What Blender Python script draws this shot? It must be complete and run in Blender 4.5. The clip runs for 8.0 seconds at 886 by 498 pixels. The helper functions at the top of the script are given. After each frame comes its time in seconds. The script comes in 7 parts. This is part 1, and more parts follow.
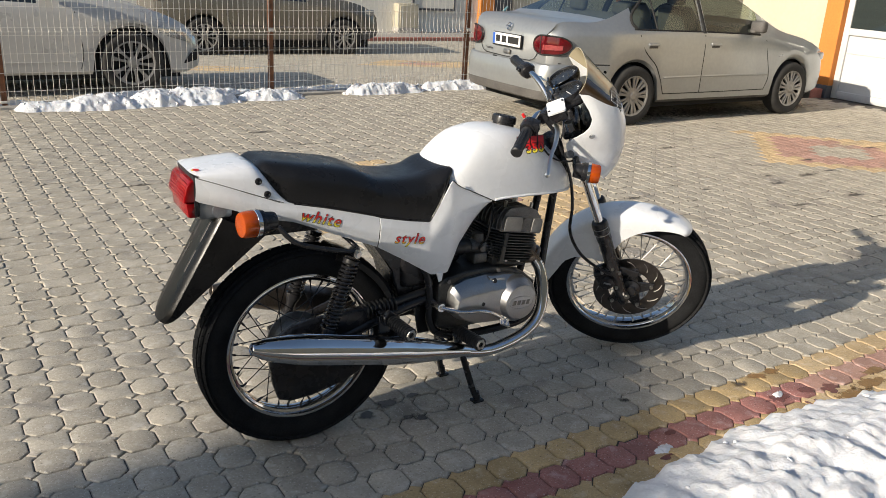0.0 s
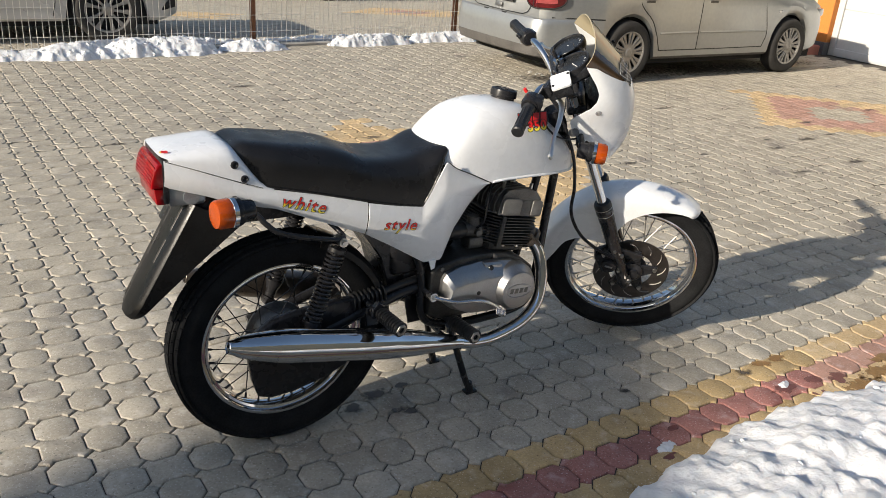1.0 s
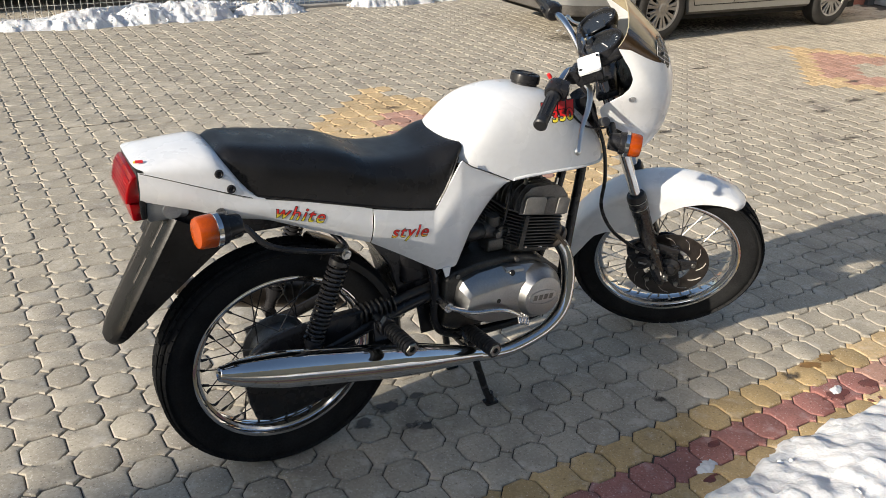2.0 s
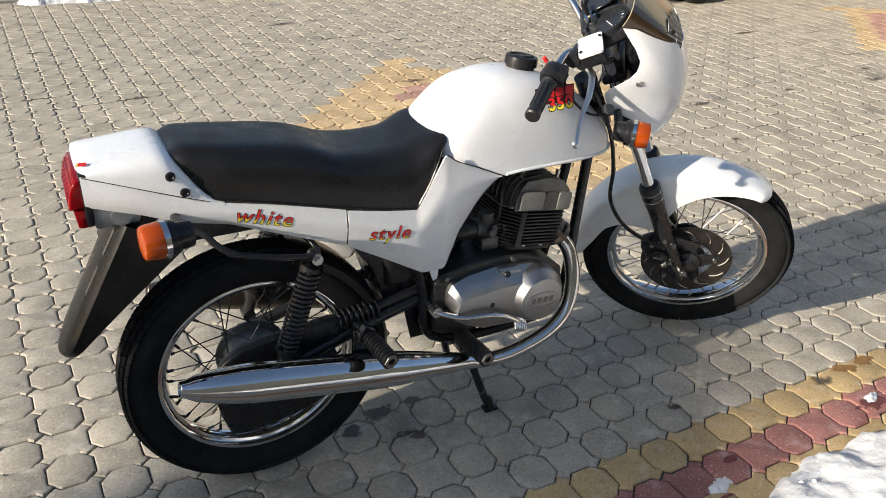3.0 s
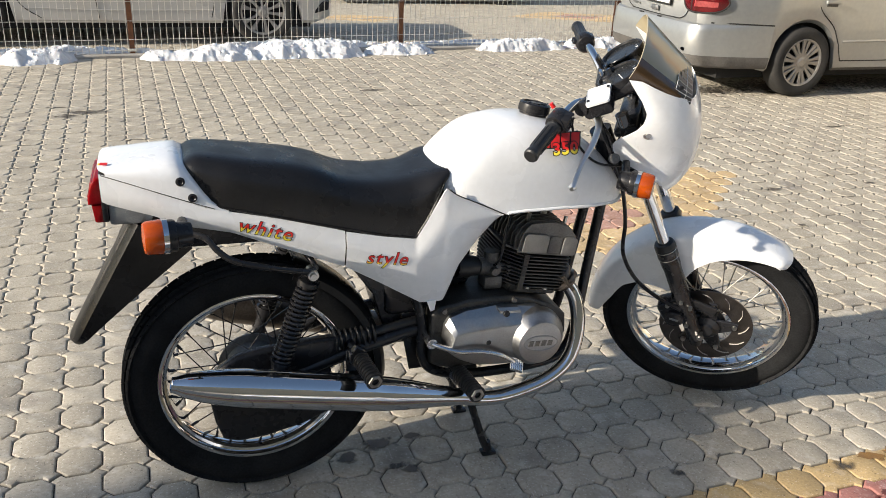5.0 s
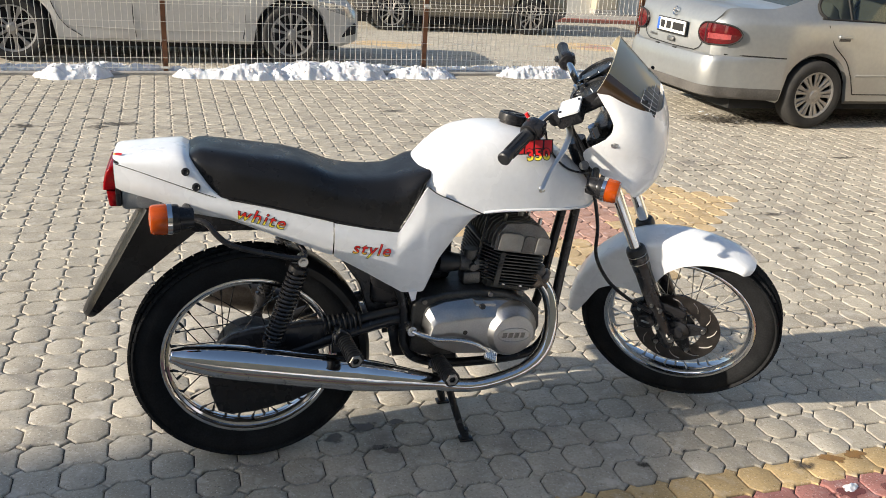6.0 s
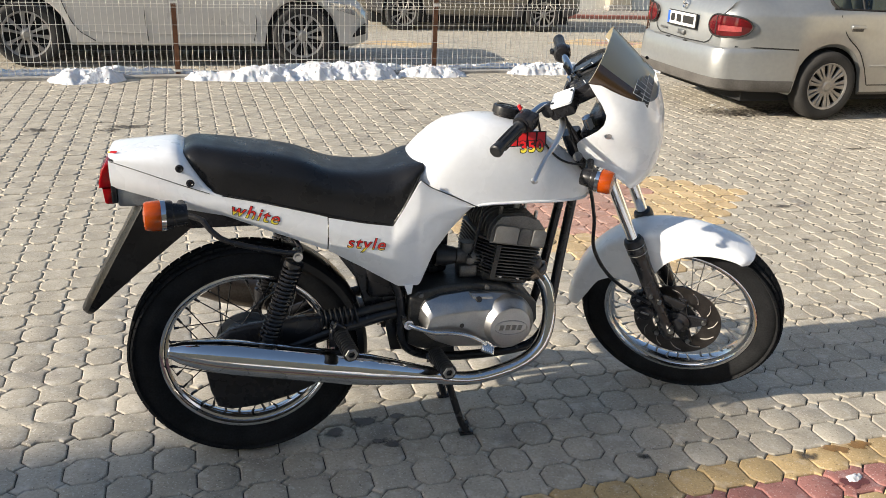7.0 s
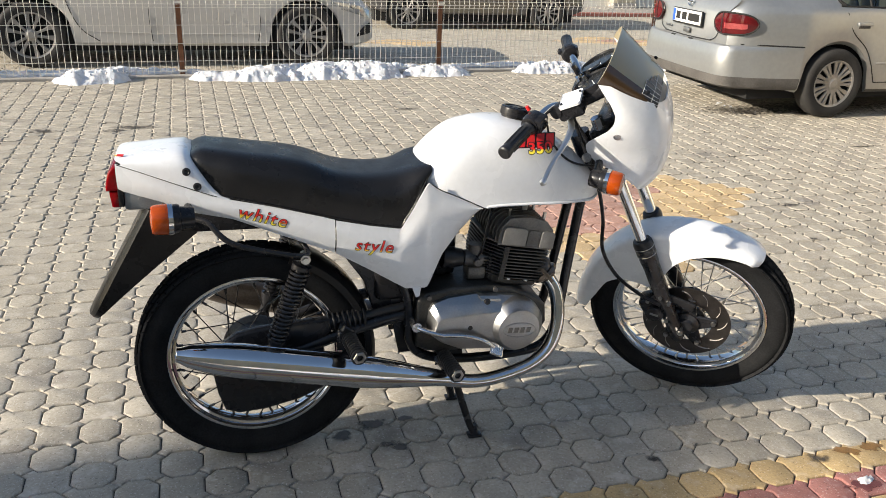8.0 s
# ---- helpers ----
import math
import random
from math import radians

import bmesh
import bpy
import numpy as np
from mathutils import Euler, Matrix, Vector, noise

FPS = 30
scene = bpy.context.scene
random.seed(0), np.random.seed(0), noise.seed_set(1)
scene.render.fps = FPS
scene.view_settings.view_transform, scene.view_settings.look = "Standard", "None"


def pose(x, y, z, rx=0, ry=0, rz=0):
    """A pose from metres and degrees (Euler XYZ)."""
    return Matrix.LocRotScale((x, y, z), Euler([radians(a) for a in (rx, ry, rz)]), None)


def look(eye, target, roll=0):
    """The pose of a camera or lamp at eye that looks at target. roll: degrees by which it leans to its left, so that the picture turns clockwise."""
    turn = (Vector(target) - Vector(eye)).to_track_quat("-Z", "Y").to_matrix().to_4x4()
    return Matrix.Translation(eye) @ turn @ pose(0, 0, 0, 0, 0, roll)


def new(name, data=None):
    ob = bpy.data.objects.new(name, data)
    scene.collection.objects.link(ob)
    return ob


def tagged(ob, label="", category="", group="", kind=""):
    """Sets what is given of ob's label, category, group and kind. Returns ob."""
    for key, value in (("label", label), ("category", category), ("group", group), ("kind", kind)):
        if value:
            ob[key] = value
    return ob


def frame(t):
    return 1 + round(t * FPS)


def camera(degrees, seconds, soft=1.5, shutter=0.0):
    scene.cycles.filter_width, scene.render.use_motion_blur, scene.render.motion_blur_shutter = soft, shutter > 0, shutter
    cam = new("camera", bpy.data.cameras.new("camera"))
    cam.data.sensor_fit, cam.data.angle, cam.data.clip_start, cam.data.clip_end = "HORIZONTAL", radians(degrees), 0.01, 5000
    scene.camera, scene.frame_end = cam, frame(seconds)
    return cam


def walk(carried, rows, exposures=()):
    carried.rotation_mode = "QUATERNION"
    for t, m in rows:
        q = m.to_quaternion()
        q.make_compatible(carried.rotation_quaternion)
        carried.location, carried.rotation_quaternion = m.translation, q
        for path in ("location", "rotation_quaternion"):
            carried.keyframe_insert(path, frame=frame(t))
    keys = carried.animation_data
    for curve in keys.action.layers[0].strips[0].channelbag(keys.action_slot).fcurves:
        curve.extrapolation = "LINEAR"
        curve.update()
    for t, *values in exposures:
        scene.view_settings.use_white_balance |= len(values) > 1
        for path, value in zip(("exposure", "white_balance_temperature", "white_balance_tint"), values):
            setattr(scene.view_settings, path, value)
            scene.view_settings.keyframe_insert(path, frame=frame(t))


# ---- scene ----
# One motorcycle on a paved yard; x runs along it, y away from the camera's side, z up, origin under the rear axle.
cam = camera(56.3, 8.0, soft=0.75)
PATH = [
    (0, (-0.848, -2.299, 1.507), (0.137, -0.689, 0.846), 3.3),
    (0.5, (-0.836, -2.232, 1.523), (0.154, -0.646, 0.812), 4.3),
    (1, (-0.757, -2.088, 1.545), (0.243, -0.539, 0.77), 4.4),
    (1.5, (-0.659, -1.961, 1.575), (0.319, -0.414, 0.769), 3.4),
    (1.7, (-0.627, -1.925, 1.577), (0.327, -0.377, 0.744), 3.2),
    (2.8, (-0.397, -1.754, 1.592), (0.433, -0.212, 0.627), 1.7),
    (3, (-0.338, -1.758, 1.589), (0.461, -0.197, 0.628), 1.3),
    (3.5, (-0.218, -1.781, 1.571), (0.487, -0.154, 0.646), 1.7),
    (4, (-0.148, -1.803, 1.541), (0.49, -0.108, 0.691), 2.0),
    (4.5, (-0.131, -1.864, 1.525), (0.478, -0.143, 0.706), 2.5),
    (4.7, (-0.144, -1.891, 1.514), (0.467, -0.166, 0.707), 2.6),
    (5.8, (-0.105, -2.178, 1.51), (0.454, -0.407, 0.768), 4.2),
    (6, (-0.082, -2.2, 1.509), (0.461, -0.419, 0.778), 3.9),
    (6.5, (-0.037, -2.222, 1.5), (0.474, -0.431, 0.772), 3.0),
    (7, (-0.019, -2.23, 1.498), (0.479, -0.437, 0.764), 2.6),
    (7.5, (-0.014, -2.229, 1.497), (0.477, -0.436, 0.757), 2.2),
    (8, (-0.026, -2.211, 1.503), (0.462, -0.418, 0.765), 2.3),
]
walk(cam, [(t, look(eye, target, roll)) for t, eye, target, roll in PATH], [(0, 0.50), (1.0, 0.54), (1.7, 0.60), (3.0, 0.71), (4.5, 0.81), (6.0, 0.87), (8.0, 0.87)])

# ---- light: low winter sun from behind the motorcycle's tail ----
SUN_EL, SUN_AZ = 20.8, 6.0
world = bpy.data.worlds.new("sky")
scene.world = world
world.use_nodes = True
wn = world.node_tree
sky = wn.nodes.new("ShaderNodeTexSky")
sky.sky_type, sky.sun_disc = "NISHITA", False
sky.sun_elevation, sky.sun_rotation = radians(SUN_EL), radians(264)
sky.air_density, sky.dust_density, sky.ozone_density = 1.0, 0.9, 1.0
wn.nodes["Background"].inputs["Strength"].default_value = 0.099
wn.links.new(sky.outputs["Color"], wn.nodes["Background"].inputs["Color"])
sun_data = bpy.data.lights.new("sun", "SUN")
sun_data.energy, sun_data.angle, sun_data.color = 4.85, radians(0.5), (1.0, 0.895, 0.745)
sun = new("sun", sun_data)
sun.matrix_world = look((-20 * math.cos(radians(SUN_AZ)), -20 * math.sin(radians(SUN_AZ)), 20 * math.tan(radians(SUN_EL))), (0, 0, 0))


# ---- materials ----
def mat(name, color, rough=0.5, metal=0.0, var=0.0, scale=8.0, bump=0.0, bscale=60.0, coat=0.0, dark=None, spot=0.0, rvar=0.0, rnd=0.0, island=0.0, spec=0.5, world=False, speck=0.0):
    """A principled material: coarse and fine variation of its colour, fine relief, stains of a second colour."""
    m = bpy.data.materials.new(name)
    m.use_nodes = True
    nt = m.node_tree
    b = nt.nodes["Principled BSDF"]
    b.inputs["Roughness"].default_value, b.inputs["Metallic"].default_value = rough, metal
    b.inputs["Coat Weight"].default_value, b.inputs["Coat Roughness"].default_value = coat, 0.06
    b.inputs["Specular IOR Level"].default_value = spec
    c = (*color, 1)
    b.inputs["Base Color"].default_value = c
    N, K = nt.nodes.new, nt.links.new
    # world: grain laid over all pieces at once, so that no two are alike
    place = N("ShaderNodeNewGeometry").outputs["Position"] if world else N("ShaderNodeTexCoord").outputs["Object"]

    def noise_tex(sc, det=4.0):
        n = N("ShaderNodeTexNoise")
        n.inputs["Scale"].default_value, n.inputs["Detail"].default_value = sc, det
        K(place, n.inputs["Vector"])
        return n.outputs["Fac"]

    def mixed(kind, fac, a, bb):
        x = N("ShaderNodeMix")
        x.data_type, x.blend_type = "RGBA", kind
        for sock, v in ((x.inputs["Factor"], fac), (x.inputs["A"], a), (x.inputs["B"], bb)):
            if isinstance(v, (int, float)):
                sock.default_value = v
            elif isinstance(v, tuple):
                sock.default_value = v
            else:
                K(v, sock)
        return x.outputs["Result"]

    def ramp(src, lo, hi, a, bb):
        r = N("ShaderNodeMapRange")
        r.inputs["From Min"].default_value, r.inputs["From Max"].default_value = lo, hi
        r.inputs["To Min"].default_value, r.inputs["To Max"].default_value = a, bb
        K(src, r.inputs["Value"])
        return r.outputs["Result"]

    if var or spot or rnd or island or speck:
        col = c
        if var:
            f1 = ramp(noise_tex(scale), 0.3, 0.7, 1 - var, 1 + var)
            f2 = ramp(noise_tex(scale * 14, 2.0), 0.3, 0.7, 1 - var * 0.7, 1 + var * 0.7)
            mul = N("ShaderNodeMath")
            mul.operation = "MULTIPLY"
            K(f1, mul.inputs[0])
            K(f2, mul.inputs[1])
            comb = N("ShaderNodeCombineColor")
            for s in ("Red", "Green", "Blue"):
                K(mul.outputs[0], comb.inputs[s])
            col = mixed("MULTIPLY", 1.0, col, comb.outputs["Color"])
        if rnd or island:
            info = N("ShaderNodeObjectInfo") if rnd else N("ShaderNodeNewGeometry")
            src = info.outputs["Random"] if rnd else info.outputs["Random Per Island"]
            k = rnd or island
            v = ramp(src, 0, 1, 1 - k, 1 + k)
            comb = N("ShaderNodeCombineColor")
            for s in ("Red", "Green", "Blue"):
                K(v, comb.inputs[s])
            col = mixed("MULTIPLY", 1.0, col, comb.outputs["Color"])
        if spot:
            f = ramp(noise_tex(scale * 0.5, 6.0), 0.62 - spot * 0.12, 0.72, 0, 0.75)
            col = mixed("MIX", f, col, (*(dark or (0.05, 0.045, 0.04)), 1))
        if speck:
            light = tuple(min(0.8, 0.35 + 0.75 * v) for v in color)
            col = mixed("MIX", ramp(noise_tex(150, 3.0), 0.61, 0.68, 0, speck), col, (*light, 1))
            col = mixed("MIX", ramp(noise_tex(110, 3.0), 0.37, 0.31, 0, speck), col, (*(v * 0.3 for v in color), 1))
            col = mixed("MIX", ramp(noise_tex(19, 8.0), 0.56, 0.70, 0, speck * 0.6), col, (*light, 1))
        K(col, b.inputs["Base Color"])
    if rvar:
        K(ramp(noise_tex(scale * 1.7), 0.3, 0.7, max(0.02, rough - rvar), rough + rvar), b.inputs["Roughness"])
    if bump:
        bp = N("ShaderNodeBump")
        bp.inputs["Strength"].default_value, bp.inputs["Distance"].default_value = bump, 0.004
        K(noise_tex(bscale, 6.0), bp.inputs["Height"])
        K(bp.outputs["Normal"], b.inputs["Normal"])
    return m


WHITE = mat("white_paint", (0.78, 0.795, 0.815), 0.28, coat=0.6, var=0.03, scale=5, rvar=0.06, bump=0.015, bscale=9)
LEATHER = mat("black_vinyl", (0.011, 0.011, 0.012), 0.31, var=0.2, scale=10, bump=0.12, bscale=300, rvar=0.08, spec=0.30)
RUBBER = mat("tyre_rubber", (0.017, 0.0175, 0.0185), 0.85, var=0.25, scale=14, bump=0.15, bscale=160, spec=0.04)
GRIP = mat("grip_rubber", (0.014, 0.014, 0.015), 0.42, var=0.15, scale=30, bump=0.15, bscale=300)
BLACK = mat("black_paint", (0.017, 0.017, 0.019), 0.23, var=0.2, scale=12, rvar=0.10, bump=0.04, bscale=80, spec=0.42)
PLASTIC = mat("black_plastic", (0.016, 0.016, 0.018), 0.27, var=0.15, scale=18, rvar=0.08, bump=0.04, bscale=260, spec=0.30)
FLAPBLACK = mat("worn_black_plastic", (0.009, 0.009, 0.0095), 0.30, var=0.3, scale=10, rvar=0.08, bump=0.04, bscale=200, spec=0.16)
CHROME = mat("chrome", (0.66, 0.66, 0.67), 0.035, 1.0, var=0.03, scale=12, rvar=0.02, bump=0.012, bscale=18)
DULLCHROME = mat("worn_chrome", (0.62, 0.61, 0.60), 0.2, 1.0, var=0.1, scale=20, rvar=0.08)
ALLOY = mat("brushed_aluminium", (0.36, 0.36, 0.36), 0.40, 1.0, var=0.08, scale=14, rvar=0.1, bump=0.06, bscale=220)
LEVER = mat("polished_lever_alloy", (0.66, 0.655, 0.64), 0.32, 1.0, var=0.05, scale=20)
DIRTALLOY = mat("dull_cast_alloy", (0.16, 0.155, 0.15), 0.55, 0.85, var=0.25, scale=16, rvar=0.1, bump=0.15, bscale=180)
CASTDARK = mat("oily_cast_alloy", (0.055, 0.053, 0.05), 0.5, 0.6, var=0.3, scale=14, rvar=0.1, bump=0.2, bscale=160)
PALECAST = mat("pale_cast_alloy", (0.21, 0.205, 0.195), 0.5, 0.6, var=0.15, scale=30, bump=0.15, bscale=200)
FINMAT = mat("black_cylinder_enamel", (0.035, 0.034, 0.033), 0.5, 0.3, var=0.25, scale=20, bump=0.1, bscale=200)
OLDPIPE = mat("browned_old_chrome", (0.13, 0.11, 0.095), 0.35, 0.8, var=0.3, scale=14, rvar=0.1)
STEEL = mat("bolt_steel", (0.45, 0.44, 0.42), 0.32, 1.0, var=0.12, scale=40)
DISC = mat("brake_disc_steel", (0.10, 0.09, 0.085), 0.42, 0.9, var=0.2, scale=25, bump=0.04, bscale=200)
REDLENS = mat("red_lens", (0.20, 0.0012, 0.003), 0.10, var=0.22, scale=40, bump=0.08, bscale=170, spec=0.28)
ORANGELENS = mat("orange_lens", (0.34, 0.050, 0.001), 0.2, coat=0.15, var=0.15, scale=40, bump=0.2, bscale=190)
SMOKE = bpy.data.materials.new("bronze_smoked_acrylic")
SMOKE.use_nodes = True
st = SMOKE.node_tree
st.nodes.remove(st.nodes["Principled BSDF"])
s_tr, s_mx, s_pr = st.nodes.new("ShaderNodeBsdfTransparent"), st.nodes.new("ShaderNodeMixShader"), st.nodes.new("ShaderNodeBsdfPrincipled")
s_tr.inputs["Color"].default_value = (0.20, 0.125, 0.055, 1)
s_pr.inputs["Base Color"].default_value = (0.48, 0.42, 0.29, 1)
s_pr.inputs["Roughness"].default_value = 0.12
s_pr.inputs["Specular Tint"].default_value = (0.9, 0.75, 0.5, 1)
s_mx.inputs[0].default_value = 0.70
st.links.new(s_tr.outputs[0], s_mx.inputs[1])
st.links.new(s_pr.outputs[0], s_mx.inputs[2])
st.links.new(s_mx.outputs[0], st.nodes["Material Output"].inputs["Surface"])
# clear car glazing: thin, slightly green, with a mirror gloss
CLEARGLASS = bpy.data.materials.new("clear_car_glass")
CLEARGLASS.use_nodes = True
gt = CLEARGLASS.node_tree
gt.nodes.remove(gt.nodes["Principled BSDF"])
g_tr, g_gl, g_mx, g_fr = gt.nodes.new("ShaderNodeBsdfTransparent"), gt.nodes.new("ShaderNodeBsdfGlossy"), gt.nodes.new("ShaderNodeMixShader"), gt.nodes.new("ShaderNodeLayerWeight")
g_tr.inputs["Color"].default_value = (0.60, 0.66, 0.61, 1)
g_gl.inputs["Roughness"].default_value = 0.02
g_pw, g_ad = gt.nodes.new("ShaderNodeMath"), gt.nodes.new("ShaderNodeMath")
g_pw.operation, g_pw.inputs[1].default_value = "POWER", 4.0
g_ad.operation, g_ad.inputs[1].default_value, g_ad.inputs[2].default_value = "MULTIPLY_ADD", 0.8, 0.05
g_fr.inputs["Blend"].default_value = 0.5
gt.links.new(g_fr.outputs["Facing"], g_pw.inputs[0])
gt.links.new(g_pw.outputs[0], g_ad.inputs[0])
gt.links.new(g_ad.outputs[0], g_mx.inputs[0])
gt.links.new(g_tr.outputs[0], g_mx.inputs[1])
gt.links.new(g_gl.outputs[0], g_mx.inputs[2])
gt.links.new(g_mx.outputs[0], gt.nodes["Material Output"].inputs["Surface"])
# dark brown for the instruments' shadow painted on the smoked screen
SCREENSHADE = mat("painted_screen_shade", (0.055, 0.030, 0.012), 0.15, coat=0.4, var=0.15, scale=20)
CARSEAT = mat("grey_car_cloth", (0.075, 0.072, 0.068), 0.9, var=0.15, scale=12, bump=0.2, bscale=200)
TRANSFER = bpy.data.materials.new("red_to_yellow_transfer")
TRANSFER.use_nodes = True
tt = TRANSFER.node_tree
t_tc, t_sep, t_ramp = tt.nodes.new("ShaderNodeTexCoord"), tt.nodes.new("ShaderNodeSeparateXYZ"), tt.nodes.new("ShaderNodeValToRGB")
tt.links.new(t_tc.outputs["Generated"], t_sep.inputs[0])
tt.links.new(t_sep.outputs["Y"], t_ramp.inputs["Fac"])
tt.links.new(t_ramp.outputs["Color"], tt.nodes["Principled BSDF"].inputs["Base Color"])
t_ramp.color_ramp.elements[0].position, t_ramp.color_ramp.elements[0].color = 0.24, (0.80, 0.68, 0.06, 1)
t_ramp.color_ramp.elements[1].position, t_ramp.color_ramp.elements[1].color = 0.40, (0.66, 0.015, 0.015, 1)
tt.nodes["Principled BSDF"].inputs["Roughness"].default_value = 0.35
RED = mat("red_sticker", (0.62, 0.02, 0.02), 0.35, var=0.05, scale=40)
YELLOW = mat("yellow_sticker", (0.80, 0.62, 0.05), 0.35, var=0.05, scale=40)
BLACKINK = mat("black_sticker", (0.012, 0.012, 0.012), 0.4)
GREYMETAL = mat("grey_zinc_bracket", (0.30, 0.32, 0.34), 0.35, 0.8, var=0.15, scale=30)
GAUGE = mat("gauge_face", (0.02, 0.022, 0.025), 0.25)
INK = mat("white_gauge_print", (0.7, 0.7, 0.7), 0.4)
GREENTAG = mat("green_tie", (0.10, 0.5, 0.3), 0.5)

SILVER = mat("silver_car_paint", (0.325, 0.335, 0.335), 0.36, 0.6, var=0.05, scale=2.0, coat=0.5, rvar=0.06, bump=0.01, bscale=6)
CREAMWHITE = mat("white_car_paint", (0.50, 0.485, 0.455), 0.3, 0.1, var=0.05, scale=2.0, coat=0.5, rvar=0.06)
TAUPE = mat("taupe_car_paint", (0.15, 0.135, 0.105), 0.35, 0.4, var=0.06, scale=2.0, coat=0.4, rvar=0.06)
CARTRIM = mat("dusty_grey_trim", (0.085, 0.08, 0.075), 0.65, var=0.25, scale=6, bump=0.06, bscale=150)
CARRED = mat("dusty_red_lens", (0.085, 0.003, 0.005), 0.13, coat=0.4, var=0.3, scale=9, bump=0.1, bscale=120)
CARPINK = mat("dusty_pink_lens", (0.30, 0.055, 0.055), 0.2, coat=0.4, var=0.25, scale=14)
SEAM = mat("panel_gap", (0.012, 0.012, 0.012), 0.8)
CARGLASS = mat("dark_car_glass", (0.02, 0.028, 0.026), 0.04, 0.0, var=0.1, scale=3, coat=1.0, spec=0.9)
CARTYRE = mat("dusty_tyre", (0.021, 0.020, 0.019), 0.85, var=0.3, scale=9, bump=0.15, bscale=90)
WHEELGREY = mat("grey_wheel_trim", (0.27, 0.26, 0.245), 0.42, 0.6, var=0.15, scale=9, rvar=0.08)
WHEELDARK = mat("wheel_well", (0.01, 0.01, 0.01), 0.9)
LAMPGLASS = mat("clear_headlamp", (0.35, 0.36, 0.36), 0.08, 0.5, coat=1.0, var=0.2, scale=18)
PLATE = mat("plate_white", (0.78, 0.78, 0.76), 0.4, var=0.04, scale=30)
PLATEBLUE = mat("plate_blue", (0.02, 0.10, 0.45), 0.4)

FENCEWIRE = mat("galvanised_wire", (0.74, 0.71, 0.64), 0.45, 0.1, var=0.1, scale=20)
POSTRED = mat("rusty_brown_post", (0.17, 0.065, 0.025), 0.55, var=0.3, scale=14, bump=0.1, bscale=120, spot=0.6, dark=(0.07, 0.03, 0.015))
CREAM = mat("cream_render", (0.50, 0.44, 0.335), 0.85, var=0.05, scale=1.6, bump=0.15, bscale=120)
CABINET = mat("cabinet_enamel", (0.42, 0.38, 0.29), 0.5, var=0.08, scale=4)
TEAL = mat("teal_paint", (0.10, 0.22, 0.25), 0.5, var=0.1, scale=6)
ORANGE = mat("orange_render", (0.55, 0.19, 0.035), 0.8, var=0.07, scale=3, bump=0.15, bscale=120)
WALLWHITE = mat("white_render", (0.66, 0.64, 0.58), 0.85, var=0.07, scale=1.5, bump=0.12, bscale=90)
DOORWHITE = mat("white_pvc", (0.56, 0.56, 0.55), 0.4, var=0.03, scale=4)
PLINTH = mat("grey_plinth", (0.10, 0.10, 0.105), 0.7, var=0.2, scale=6, bump=0.1, bscale=60)
KERBMAT = mat("concrete_kerb", (0.34, 0.32, 0.29), 0.9, var=0.18, scale=6, bump=0.3, bscale=70)
REDKERB = mat("red_kerb", (0.33, 0.13, 0.10), 0.9, var=0.18, scale=5, bump=0.2, bscale=70)
PAVEGREY = mat("grey_paver", (0.385, 0.350, 0.288), 0.88, var=0.17, scale=7, bump=0.32, bscale=300, world=True, speck=0.62, rnd=0.11, spot=0.25, dark=(0.17, 0.155, 0.14))
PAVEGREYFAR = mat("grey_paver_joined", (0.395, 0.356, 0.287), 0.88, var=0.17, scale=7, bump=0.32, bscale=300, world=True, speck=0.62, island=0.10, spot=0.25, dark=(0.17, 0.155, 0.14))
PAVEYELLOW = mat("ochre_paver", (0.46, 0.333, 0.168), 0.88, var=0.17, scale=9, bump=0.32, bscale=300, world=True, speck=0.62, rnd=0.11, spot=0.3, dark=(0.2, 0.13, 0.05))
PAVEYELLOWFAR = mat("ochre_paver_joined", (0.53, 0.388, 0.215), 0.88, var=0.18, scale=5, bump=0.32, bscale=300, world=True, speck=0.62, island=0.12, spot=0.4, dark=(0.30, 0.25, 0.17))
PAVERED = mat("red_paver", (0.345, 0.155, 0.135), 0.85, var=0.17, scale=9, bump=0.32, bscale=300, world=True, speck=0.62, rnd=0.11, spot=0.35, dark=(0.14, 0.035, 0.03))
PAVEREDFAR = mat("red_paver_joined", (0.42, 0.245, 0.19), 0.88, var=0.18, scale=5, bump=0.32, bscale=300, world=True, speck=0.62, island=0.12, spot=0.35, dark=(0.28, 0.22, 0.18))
SAND = mat("joint_sand", (0.07, 0.06, 0.05), 0.95, var=0.3, scale=9, bump=0.4, bscale=200)


